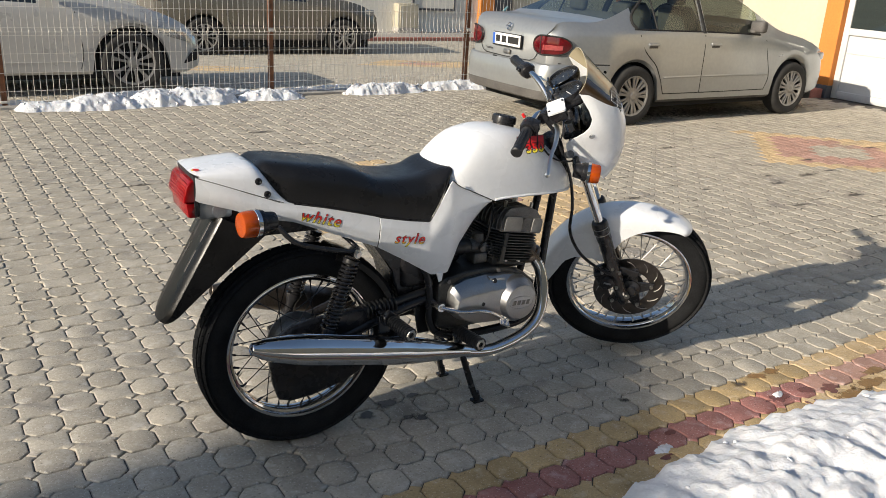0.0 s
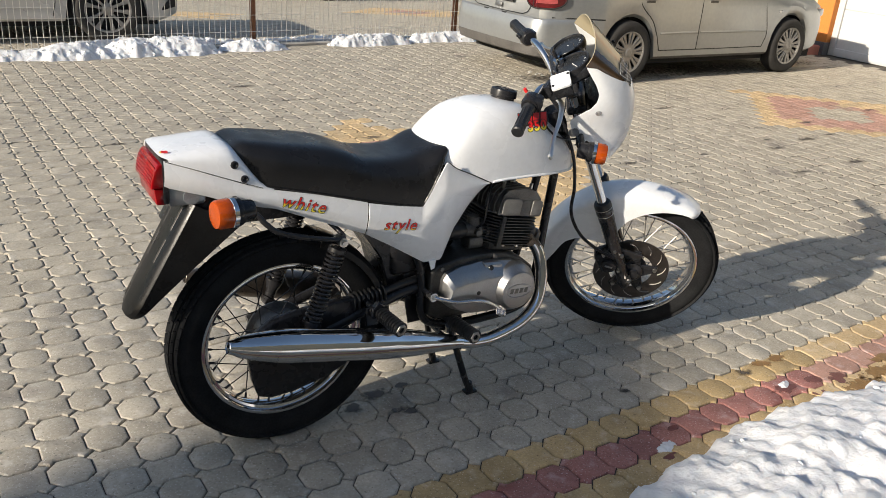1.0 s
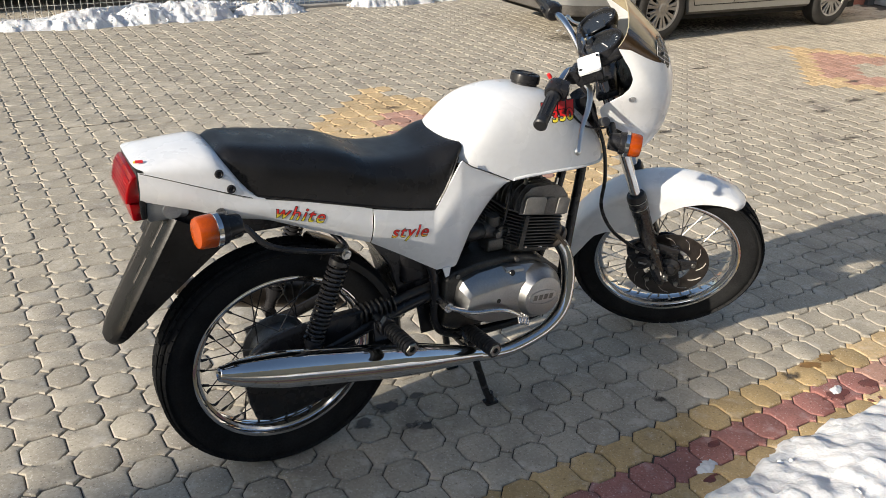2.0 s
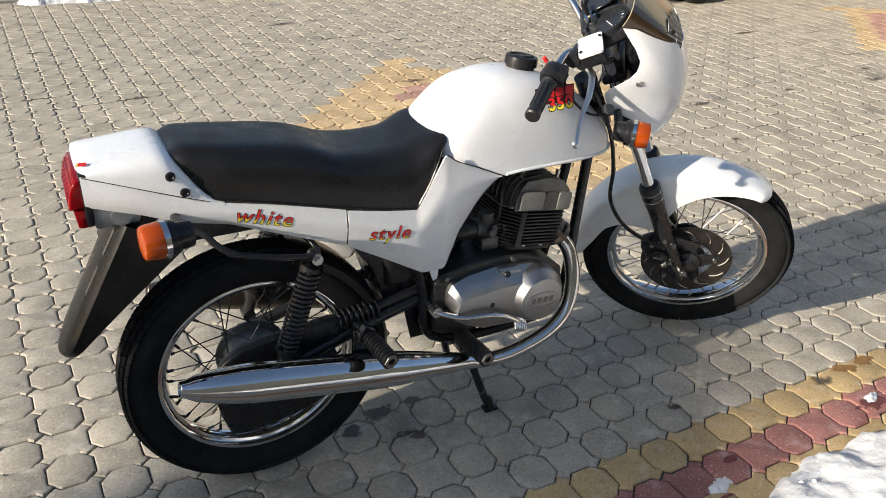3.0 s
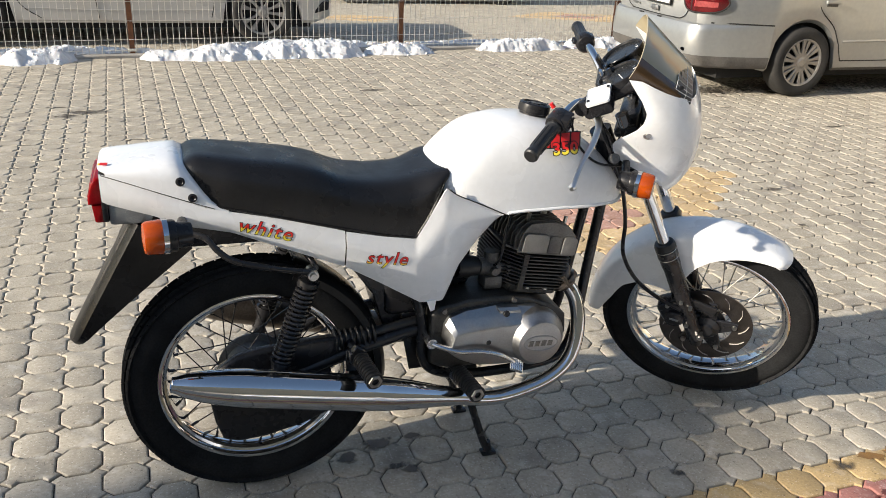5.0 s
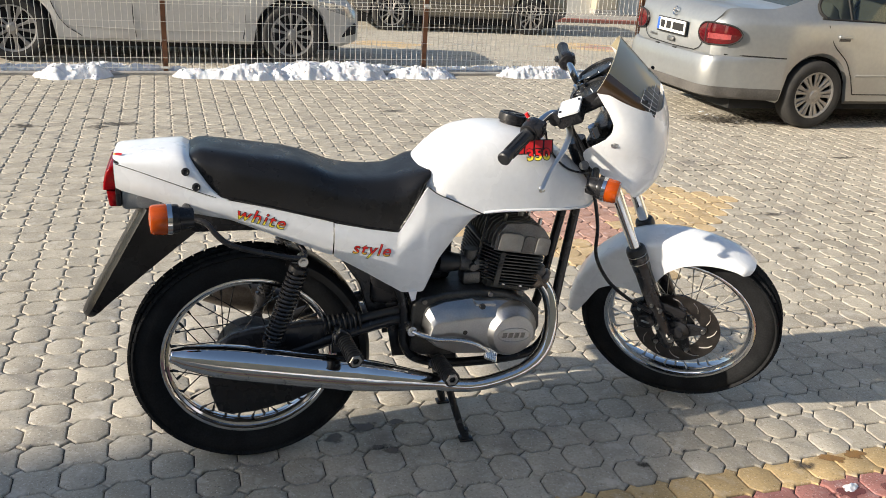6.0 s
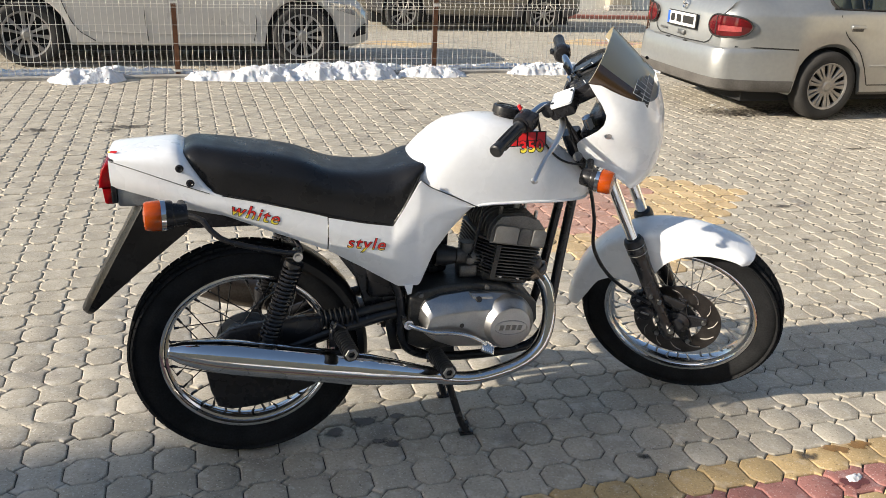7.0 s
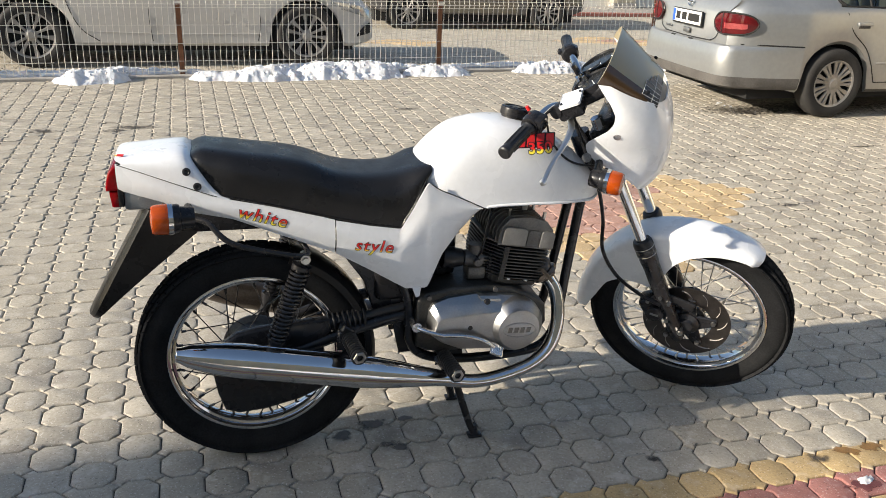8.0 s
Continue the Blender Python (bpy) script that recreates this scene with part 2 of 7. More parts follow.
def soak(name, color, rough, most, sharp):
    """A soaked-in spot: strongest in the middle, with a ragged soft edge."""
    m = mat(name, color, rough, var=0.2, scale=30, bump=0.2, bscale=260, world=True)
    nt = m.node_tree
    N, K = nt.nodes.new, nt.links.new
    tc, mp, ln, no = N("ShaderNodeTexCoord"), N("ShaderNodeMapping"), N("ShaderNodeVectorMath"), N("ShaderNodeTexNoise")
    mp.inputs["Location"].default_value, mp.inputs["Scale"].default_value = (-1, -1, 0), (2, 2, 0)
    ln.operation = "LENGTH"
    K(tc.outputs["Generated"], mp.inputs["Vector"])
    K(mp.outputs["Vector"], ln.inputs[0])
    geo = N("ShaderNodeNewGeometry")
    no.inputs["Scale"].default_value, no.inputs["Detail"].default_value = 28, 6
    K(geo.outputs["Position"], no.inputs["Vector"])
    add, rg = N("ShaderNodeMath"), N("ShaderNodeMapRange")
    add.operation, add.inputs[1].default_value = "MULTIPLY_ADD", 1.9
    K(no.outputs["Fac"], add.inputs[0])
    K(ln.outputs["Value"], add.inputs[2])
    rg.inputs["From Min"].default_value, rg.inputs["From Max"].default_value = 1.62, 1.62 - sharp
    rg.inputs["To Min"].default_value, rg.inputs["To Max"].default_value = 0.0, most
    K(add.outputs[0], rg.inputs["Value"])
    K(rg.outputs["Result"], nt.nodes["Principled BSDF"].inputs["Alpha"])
    return m


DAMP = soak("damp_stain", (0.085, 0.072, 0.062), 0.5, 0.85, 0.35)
WETYELLOW = soak("wet_ochre", (0.24, 0.125, 0.03), 0.3, 0.9, 0.12)
WETRED = soak("wet_red", (0.14, 0.035, 0.03), 0.28, 0.9, 0.12)
OILPATCH = soak("oil_stain_and_dark_patch", (0.07, 0.06, 0.05), 0.6, 0.75, 0.5)
SNOW = mat("old_snow", (0.68, 0.69, 0.71), 0.7, var=0.05, scale=9, bump=0.8, bscale=60)
snow_bsdf = SNOW.node_tree.nodes["Principled BSDF"]
snow_bsdf.inputs["Subsurface Weight"].default_value = 0.7
snow_bsdf.inputs["Subsurface Radius"].default_value = (0.03, 0.035, 0.04)


# ---- mesh helpers ----
def thing(name, label="", category="", at=(0, 0, 0), group="", kind=""):
    ob = new(name)
    ob.location = at
    bpy.context.view_layer.update()
    return tagged(ob, label, category, group, kind)


def mesh_of(name, bm, material, smooth=True, angle=38):
    bmesh.ops.recalc_face_normals(bm, faces=bm.faces)
    me = bpy.data.meshes.new(name)
    bm.to_mesh(me)
    bm.free()
    me.materials.append(material)
    if smooth:
        me.shade_smooth()
        me.set_sharp_from_angle(angle=radians(angle))
    return me


def part(name, bm, material, parent=None, label="", smooth=True, angle=38):
    """Links a bmesh as one mesh object; its coordinates are the world's."""
    ob = new(name, mesh_of(name, bm, material, smooth, angle))
    if parent is not None:
        ob.parent = parent
        ob.matrix_parent_inverse = parent.matrix_world.inverted()
        ob.matrix_basis = Matrix()
    return tagged(ob, label)


def moved(bm, m):
    bm.transform(m)
    return bm


def join(*bms):
    first = bms[0]
    for other in bms[1:]:
        vs = {v: first.verts.new(v.co) for v in other.verts}
        for f in other.faces:
            try:
                first.faces.new([vs[v] for v in f.verts])
            except ValueError:
                pass
        other.free()
    return first


def box(x0, x1, y0, y1, z0, z1, bevel=0.0, seg=2):
    bm = bmesh.new()
    bmesh.ops.create_cube(bm, size=1)
    bm.transform(Matrix.Translation(((x0 + x1) / 2, (y0 + y1) / 2, (z0 + z1) / 2)) @ Matrix.Diagonal((x1 - x0, y1 - y0, z1 - z0, 1)))
    if bevel:
        bmesh.ops.bevel(bm, geom=bm.edges[:] + bm.verts[:], offset=bevel, segments=seg, affect="EDGES", profile=0.5)
    return bm


def frame_to(p, d):
    """A matrix that turns z to the direction d and moves to p."""
    return Matrix.Translation(p) @ Vector(d).to_track_quat("Z", "Y").to_matrix().to_4x4()


def lathe(profile, origin=(0, 0, 0), axis=(0, 0, 1), seg=32, closed=False):
    """Turns (radius, height) pairs round an axis."""
    bm = bmesh.new()
    rings = []
    for r, h in profile:
        if r < 1e-6:
            rings.append([bm.verts.new((0, 0, h))])
        else:
            rings.append([bm.verts.new((r * math.cos(2 * math.pi * k / seg), r * math.sin(2 * math.pi * k / seg), h)) for k in range(seg)])
    pairs = list(zip(rings, rings[1:])) + ([(rings[-1], rings[0])] if closed else [])
    for a, b in pairs:
        for k in range(seg):
            k2 = (k + 1) % seg
            if len(a) == 1 and len(b) > 1:
                bm.faces.new((a[0], b[k], b[k2]))
            elif len(b) == 1 and len(a) > 1:
                bm.faces.new((a[k], b[0], a[k2]))
            elif len(a) > 1:
                bm.faces.new((a[k], a[k2], b[k2], b[k]))
    bm.transform(frame_to(origin, axis))
    return bm


def rod(p0, p1, r0, r1=None, seg=12, cham=0.0):
    r1 = r0 if r1 is None else r1
    d = Vector(p1) - Vector(p0)
    n = d.length
    prof = [(0, 0), (r0 - cham, 0), (r0, cham), (r1, n - cham), (r1 - cham, n), (0, n)] if cham else [(0, 0), (r0, 0), (r1, n), (0, n)]
    return lathe(prof, p0, d, seg)


def spline(pts, n=8):
    """Catmull-Rom through the points."""
    P = [Vector(p) for p in pts]
    P = [P[0] * 2 - P[1]] + P + [P[-1] * 2 - P[-2]]
    out = []
    for i in range(1, len(P) - 2):
        for k in range(n):
            t = k / n
            out.append(0.5 * ((2 * P[i]) + (P[i + 1] - P[i - 1]) * t + (2 * P[i - 1] - 5 * P[i] + 4 * P[i + 1] - P[i + 2]) * t * t + (3 * P[i] - P[i - 1] - 3 * P[i + 1] + P[i + 2]) * t ** 3))
    return out + [P[-2]]


def tube(pts, r, seg=10, n=6, flat=1.0):
    """A round bar along a smooth line; r a number or a function of 0..1."""
    line = spline(pts, n) if n > 1 else [Vector(p) for p in pts]
    bm = bmesh.new()
    rings = []
    up = None
    for i, p in enumerate(line):
        d = (line[min(i + 1, len(line) - 1)] - line[max(i - 1, 0)]).normalized()
        if up is None:
            up = Vector((0, 0, 1)) if abs(d.z) < 0.9 else Vector((1, 0, 0))
        side = d.cross(up).normalized()
        up = side.cross(d).normalized()
        rr = r(i / (len(line) - 1)) if callable(r) else r
        rings.append([bm.verts.new(p + side * rr * math.cos(2 * math.pi * k / seg) + up * rr * flat * math.sin(2 * math.pi * k / seg)) for k in range(seg)])
    for a, b in zip(rings, rings[1:]):
        for k in range(seg):
            bm.faces.new((a[k], a[(k + 1) % seg], b[(k + 1) % seg], b[k]))
    bm.faces.new(rings[0][::-1])
    bm.faces.new(rings[-1])
    return bm


def loft(sections, cap=True, wrap=True):
    """Joins rows of equally many points; wrap closes each row."""
    bm = bmesh.new()
    rows = [[bm.verts.new(p) for p in s] for s in sections]
    n = len(rows[0])
    for a, b in zip(rows, rows[1:]):
        for k in range(n if wrap else n - 1):
            k2 = (k + 1) % n
            bm.faces.new((a[k], a[k2], b[k2], b[k]))
    if cap and wrap:
        bm.faces.new(rows[0][::-1])
        bm.faces.new(rows[-1])
    return bm


def shell(sections, thick):
    """An open sheet of rows of points with a thickness along its own normals."""
    bm = loft(sections, wrap=False)
    bm.normal_update()
    back = {v: bm.verts.new(v.co - v.normal * thick) for v in bm.verts[:]}
    faces = bm.faces[:]
    edges = [e for e in bm.edges if len(e.link_faces) == 1]
    rims = [(e.verts[0], e.verts[1]) for e in edges]
    for f in faces:
        bm.faces.new([back[v] for v in reversed(f.verts)])
    for a, b in rims:
        bm.faces.new((a, b, back[b], back[a]))
    return bm


def prism(outline, y0, y1, bevel=0.0, seg=2):
    """An (x, z) outline drawn out from y0 to y1."""
    bm = bmesh.new()
    vs = [bm.verts.new((x, y0, z)) for x, z in outline]
    f = bm.faces.new(vs)
    res = bmesh.ops.extrude_face_region(bm, geom=[f])
    bmesh.ops.translate(bm, verts=[v for v in res["geom"] if isinstance(v, bmesh.types.BMVert)], vec=(0, y1 - y0, 0))
    if bevel:
        es = [e for e in bm.edges if abs(e.verts[0].co.y - e.verts[1].co.y) < 1e-6]
        bmesh.ops.bevel(bm, geom=es, offset=bevel, segments=seg, affect="EDGES", profile=0.5)
    return bm


def lerp_table(table, x):
    if x <= table[0][0]:
        return table[0][1]
    for (a, u), (b, v) in zip(table, table[1:]):
        if x <= b:
            return u + (v - u) * (x - a) / (b - a)
    return table[-1][1]


def smooth_table(table, x):
    """As lerp_table, on a monotone-ish smooth curve."""
    xs = [t[0] for t in table]
    if x <= xs[0]:
        return table[0][1]
    if x >= xs[-1]:
        return table[-1][1]
    i = max(k for k in range(len(xs) - 1) if xs[k] <= x)

    def slope(k):
        a, b = max(k - 1, 0), min(k + 1, len(xs) - 1)
        return (table[b][1] - table[a][1]) / (xs[b] - xs[a])
    h = xs[i + 1] - xs[i]
    t = (x - xs[i]) / h
    return ((2 * t ** 3 - 3 * t * t + 1) * table[i][1] + (t ** 3 - 2 * t * t + t) * h * slope(i) + (-2 * t ** 3 + 3 * t * t) * table[i + 1][1] + (t ** 3 - t * t) * h * slope(i + 1))


def lettering(text, size, material, parent, m, label="", name="lettering", fat=0.0, depth=0.0006, shear=0.0, spacing=1.0):
    """Words in the built-in font, as flat raised film; m: place of the baseline's start, x along, y up."""
    cu = bpy.data.curves.new(name, "FONT")
    cu.body, cu.size, cu.extrude, cu.offset, cu.shear, cu.space_character = text, size, depth, fat, shear, spacing
    cu.resolution_u = 4
    tmp = bpy.data.objects.new(name, cu)
    scene.collection.objects.link(tmp)
    bpy.context.view_layer.update()
    me = bpy.data.meshes.new_from_object(tmp.evaluated_get(bpy.context.evaluated_depsgraph_get()))
    bpy.data.objects.remove(tmp)
    me.materials.clear()
    me.materials.append(material)
    ob = new(name, me)
    if parent is not None:
        ob.parent = parent
        ob.matrix_parent_inverse = parent.matrix_world.inverted()
    ob.matrix_basis = m
    return tagged(ob, label)


# ---- ground, walls ----
def ground_z(x, y):
    """Level yard; past the fence it falls away a little."""
    return -0.07 * max(0.0, min(y, 13.5) - 7.5)


YAW = radians(2.2)                                # the paving's rows
bm = bmesh.new()
ys = [-1200, -60, -10, 7.5, 8.5, 9.5, 10.5, 11.5, 12.5, 13.5, 30, 120, 1500]
rows = [[bm.verts.new((x, y, ground_z(x, y) - 0.0085)) for x in (-1200, -40, 0, 40, 1200)] for y in ys]
for a, b in zip(rows, rows[1:]):
    for k in range(4):
        bm.faces.new((a[k], a[k + 1], b[k + 1], b[k]))
ground = tagged(part("ground", bm, SAND, None, smooth=False), "sandy bed under the interlocking pavers", "ground", kind="structure")


# building beside the yard: cream wall, orange pillar, white door
def slab(name, x0, x1, y0, y1, z0, z1, material, label, category="wall", bevel=0.004):
    return tagged(part(name, box(x0, x1, y0, y1, z0, z1, bevel, 1), material, None, smooth=False), label, category, kind="structure")


slab("wall_east", 9.62, 10.0, 5.085, 6.60, -0.1, 4.2, CREAM, "cream rendered wall of the building beside the yard")
slab("wall_east_return", 10.0, 16.0, 6.25, 6.60, -0.5, 4.2, CREAM, "cream rendered return wall")
slab("wall_pillar", 9.50, 9.62, 4.83, 5.09, 0.16, 4.2, ORANGE, "orange painted pillar strip beside the door")
slab("wall_pillar_plinth", 9.47, 9.62, 4.825, 5.095, -0.1, 0.16, PLINTH, "dark grey pillar plinth")
slab("wall_east_far", 9.64, 10.0, -3.0, 4.83, 2.5, 4.2, CREAM, "cream rendered wall above the door")
door = tagged(part("door_1", box(9.63, 9.68, 1.6, 4.83, 0.0, 2.5, 0.003, 1), DOORWHITE, None, smooth=False), "white panelled door with glazed upper half", "door", kind="structure")
for y0, y1, z0, z1 in ((4.745, 4.83, 0.0, 2.5), (1.6, 4.745, 0.84, 0.93), (1.6, 4.745, 0.0, 0.10), (3.02, 3.10, 0.10, 2.5)):
    part("door_rail", box(9.595, 9.632, y0, y1, z0, z1, 0.006, 2), DOORWHITE, door)
part("door_panel_bead", box(9.622, 9.634, 3.10, 4.745, 0.60, 0.612, 0.003, 1), DOORWHITE, door)
part("door_glass", box(9.612, 9.628, 3.10, 4.745, 0.93, 2.42), CARGLASS, door, "dark reflecting glass", smooth=False)
part("door_glass", box(9.612, 9.628, 1.62, 3.02, 0.93, 2.42), CARGLASS, door, "dark reflecting glass", smooth=False)
slab("wall_east_side", 9.64, 10.0, -3.0, 1.6, -0.1, 2.5, CREAM, "cream rendered wall south of the door")

slab("kerb_stub", 9.20, 9.46, 4.86, 5.10, -0.02, 0.115, REDKERB, "worn red kerb stone at the pillar foot", "kerb", 0.012)

# across the lower yard: white building with a kerbed walk before it
slab("wall_north", 1.0, 12.0, 17.6, 18.0, -0.6, 4.5, WALLWHITE, "dusty white rendered wall of the far building")
slab("wall_north_east", 13.2, 24.0, 17.6, 18.0, -0.6, 4.5, CREAM, "cream rendered wall of the far building")
slab("wall_north_pillar", 12.0, 12.45, 17.45, 18.0, -0.6, 4.5, ORANGE, "orange painted pillar of the far building")
slab("wall_north_shutter", 12.45, 13.2, 17.7, 17.9, -0.6, 4.5, PLINTH, "dark louvred shutter between the pillars", "shutter")
slab("walkway", 0.0, 24.0, 16.2, 17.6, -0.55, -0.365, KERBMAT, "raised concrete walk before the far building", "pavement")
slab("kerb", 0.0, 24.0, 16.0, 16.2, -0.55, -0.36, REDKERB, "red painted kerb stones", "kerb")
cab = thing("meter_cabinet", "cream metal meter cabinet standing against the far wall", "cabinet", (9.75, 17.45, -0.365))
part("body", box(9.40, 10.0, 17.30, 17.60, -0.365, 0.36, 0.015, 2), CABINET, cab)
part("door", box(9.45, 9.95, 17.285, 17.30, -0.22, 0.32, 0.006, 1), CABINET, cab)
part("plinth", box(9.38, 10.02, 17.28, 17.60, -0.365, -0.24, 0.006, 1), KERBMAT, cab)
win = tagged(part("window_1", box(9.97, 11.18, 17.56, 17.60, 0.24, 1.4, 0.004, 1), WALLWHITE, None), "shuttered window in the far white wall", "window", kind="structure")
part("window_frame", join(box(9.92, 11.23, 17.53, 17.61, 0.19, 0.245), box(9.92, 9.975, 17.53, 17.61, 0.245, 1.4), box(11.175, 11.23, 17.53, 17.61, 0.245, 1.4)), PLINTH, win)
# added building west of the yard, outside the view; its pitched roofline is shaped to shade the ground behind the rear
# wheel
bm = loft([[(x, y, z) for y, z in ((-10.3, -0.05), (-10.3, 6.8), (-4.46, 9.00), (-3.76, 9.51), (-3.11, 9.71), (-2.64, 9.81), (-2.64, -0.05))] for x in (-32.0, -24.0)])
tagged(part("wall_west", bm, WALLWHITE, None, smooth=False), "unseen plain white building added west of the yard to cast shade", "wall", kind="structure")

# building south of the yard, behind the camera
slab("wall_south", -9.0, 16.0, -8.4, -8.0, -0.1, 4.6, CREAM, "cream rendered building south of the yard")
bar = thing("barrier_pole", "teal painted barrier pole leaning by the far walk", "pole", (11.9, 17.2, -0.365))
part("pole", tube([(11.80, 17.15, -0.37), (12.15, 17.2, -0.16), (12.75, 17.25, 0.35)], 0.035, 10, 1), TEAL, bar)
part("pole_foot", box(11.72, 11.88, 17.07, 17.23, -0.37, -0.33, 0.005, 1), PLINTH, bar)

# ---- mesh fence ----
FA, FB = Vector((-0.41, 6.216, 0)), Vector((4.784, 6.636, 0))
FD = (FB - FA).normalized()
FN = Vector((-FD.y, FD.x, 0))
SPAN = (FB - FA).length / 2
turn = Matrix.Rotation(math.atan2(FD.y, FD.x), 4, "Z")
fence = thing("mesh_fence", "galvanised welded mesh fence with rusty brown posts", "fence", FA)
post_me = mesh_of("post", join(box(-0.022, 0.022, -0.03, 0.03, -0.02, 1.62, 0.004, 1), box(-0.026, 0.026, -0.034, 0.034, 1.62, 1.635, 0.003, 1)), POSTRED)
foot_me = mesh_of("post_foot", box(-0.05, 0.05, -0.06, 0.06, -0.02, 0.012, 0.003, 1), POSTRED)
clip_me = mesh_of("post_clip", box(-0.036, 0.036, -0.040, -0.028, -0.012, 0.012, 0.003, 1), FENCEWIRE)


def wire_mesh():
    zs = [(0.03, 0), (0.655, 0), (0.685, -0.028), (0.715, 0), (1.28, 0), (1.31, -0.028), (1.34, 0), (1.58, 0)]
    return mesh_of("vertical_wire", tube([(0, y, z) for z, y in zs], 0.0031, 5, 1), FENCEWIRE)


wire_me = wire_mesh()


def fence_bit(name, me, p):
    ob = new(name, me)
    ob.parent = fence
    ob.matrix_parent_inverse = fence.matrix_world.inverted()
    ob.matrix_basis = Matrix.Translation(p) @ turn
    return ob


for k in range(-2, 6):
    if k < 4:
        post = fence_bit("post", post_me, FA + FD * SPAN * k)
        for nm, me, z in (("post_foot", foot_me, 0), ("post_clip", clip_me, 0.06), ("post_clip", clip_me, 0.70), ("post_clip", clip_me, 1.32)):
            ob = new(nm, me)
            ob.parent = post
            ob.matrix_basis = Matrix.Translation((0, 0, z))
for k in range(-1, 3):
    s0, s1 = SPAN * k + 0.035, SPAN * (k + 1) - 0.035
    if k >= 2:
        s1 = 6.9 + 0.2
    n = int((s1 - s0) / 0.054)
    for i in range(n + 1):
        fence_bit("vertical_wire", wire_me, FA + FD * (s0 + (s1 - s0) * i / n) + FN * -0.036)
for z, y in ((0.06, -0.004), (0.155, -0.004), (0.32, -0.004), (0.49, -0.004), (0.652, -0.004), (0.684, -0.032), (0.718, -0.004), (0.90, -0.004), (1.10, -0.004), (1.28, -0.004), (1.34, -0.004), (1.56, -0.004)):
    a = FA + FD * (-SPAN) + FN * (-0.036 + y) + Vector((0, 0, z))
    b = FA + FD * 7.2 + FN * (-0.036 + y) + Vector((0, 0, z))
    part("horizontal_wire", rod(a, b, 0.0022, seg=5), FENCEWIRE, fence)
a, b = FA + FD * -6.0, FA + FD * 9.9
strip = loft([[p + FN * o + Vector((0, 0, z)) for o, z in ((-0.10, -0.02), (-0.10, 0.022), (-0.09, 0.03), (0.09, 0.03), (0.10, 0.022), (0.10, -0.02))] for p in (a, b)])
tagged(part("fence_kerb", strip, KERBMAT, None, smooth=False), "low concrete strip under the mesh fence", "kerb", kind="structure")


# ---- snow ----
def crumb(p, k):
    """Packed chunks: rounded cells of one size."""
    d = noise.voronoi(p * k)[0]
    return 1 - min(1.0, d[0] * 1.15) ** 2


def snow_relief(x, y, seed):
    p = Vector((x, y, seed))
    return 0.58 * crumb(p + noise.noise_vector(p * 8) * 0.06, 8) + 0.30 * crumb(p + noise.noise_vector(p * 20) * 0.02, 19) + 0.15 * crumb(p + noise.noise_vector(p * 40) * 0.01, 44) + 0.5 * noise.fractal(p * 5, 0.9, 2.0, 3)


def chunk_shape(seed):
    """A small ragged lump as points and faces."""
    bm = bmesh.new()
    bmesh.ops.create_icosphere(bm, subdivisions=2, radius=1.0)
    for v in bm.verts:
        v.co *= 1 + 0.45 * noise.noise(v.co * 1.7 + Vector((seed, 0, 0)))
    vs, fs = [v.co.copy() for v in bm.verts], [tuple(v.index for v in f.verts) for f in bm.faces]
    bm.free()
    return vs, fs


CHUNKS = [chunk_shape(3.1 * k) for k in range(6)]


def snow_sheet(name, corner, d, nu, nv, step, height_at, label, chunks=0, size=(0.008, 0.03)):
    """A height field of old snow with loose chunks on it; cells below the paving are left away."""
    d = Vector(d).normalized()
    n = Vector((-d.y, d.x, 0))
    vs, fs, hs = [], [], []
    for i in range(nu + 1):
        for j in range(nv + 1):
            u, v = i * step, j * step
            p = Vector(corner) + d * u + n * v
            h = height_at(u, v, p)
            jx, jy = noise.noise(p * 31 + Vector((3, 0, 0))), noise.noise(p * 31 + Vector((0, 7, 0)))
            vs.append((p.x + step * 0.75 * jx, p.y + step * 0.75 * jy, corner[2] + max(-0.012, h)))
            hs.append(h)
    for i in range(nu):
        for j in range(nv):
            q = (i * (nv + 1) + j, (i + 1) * (nv + 1) + j, (i + 1) * (nv + 1) + j + 1, i * (nv + 1) + j + 1)
            if max(hs[k] for k in q) > -0.010:
                fs.append(q)
    used = sorted({k for f in fs for k in f})
    new_index = {k: i for i, k in enumerate(used)}
    vs, fs = [vs[k] for k in used], [tuple(new_index[k] for k in f) for f in fs]
    rng = random.Random(len(used))
    base = len(vs)
    for k in range(chunks):
        p = Vector(vs[rng.randrange(base)])
        if p.z < corner[2] - 0.006:
            continue
        r = size[0] + (size[1] - size[0]) * rng.random() ** 2.2
        cv, cf = CHUNKS[k % 6]
        q = Matrix.Translation(p + Vector((rng.uniform(-step, step), rng.uniform(-step, step), r * -0.25))) @ Matrix.Rotation(rng.random() * 6.3, 4, "Z") @ Matrix.Rotation(rng.random() * 3, 4, "X") @ Matrix.Diagonal((r * 1.4, r, r * 0.75, 1))
        o = len(vs)
        vs += [tuple(q @ v) for v in cv]
        fs += [tuple(o + i for i in f) for f in cf]
    me = bpy.data.meshes.new(name)
    me.from_pydata(vs, [], fs)
    me.materials.append(SNOW)
    me.shade_smooth()
    return tagged(new(name, me), label, "snow", kind="stuff")


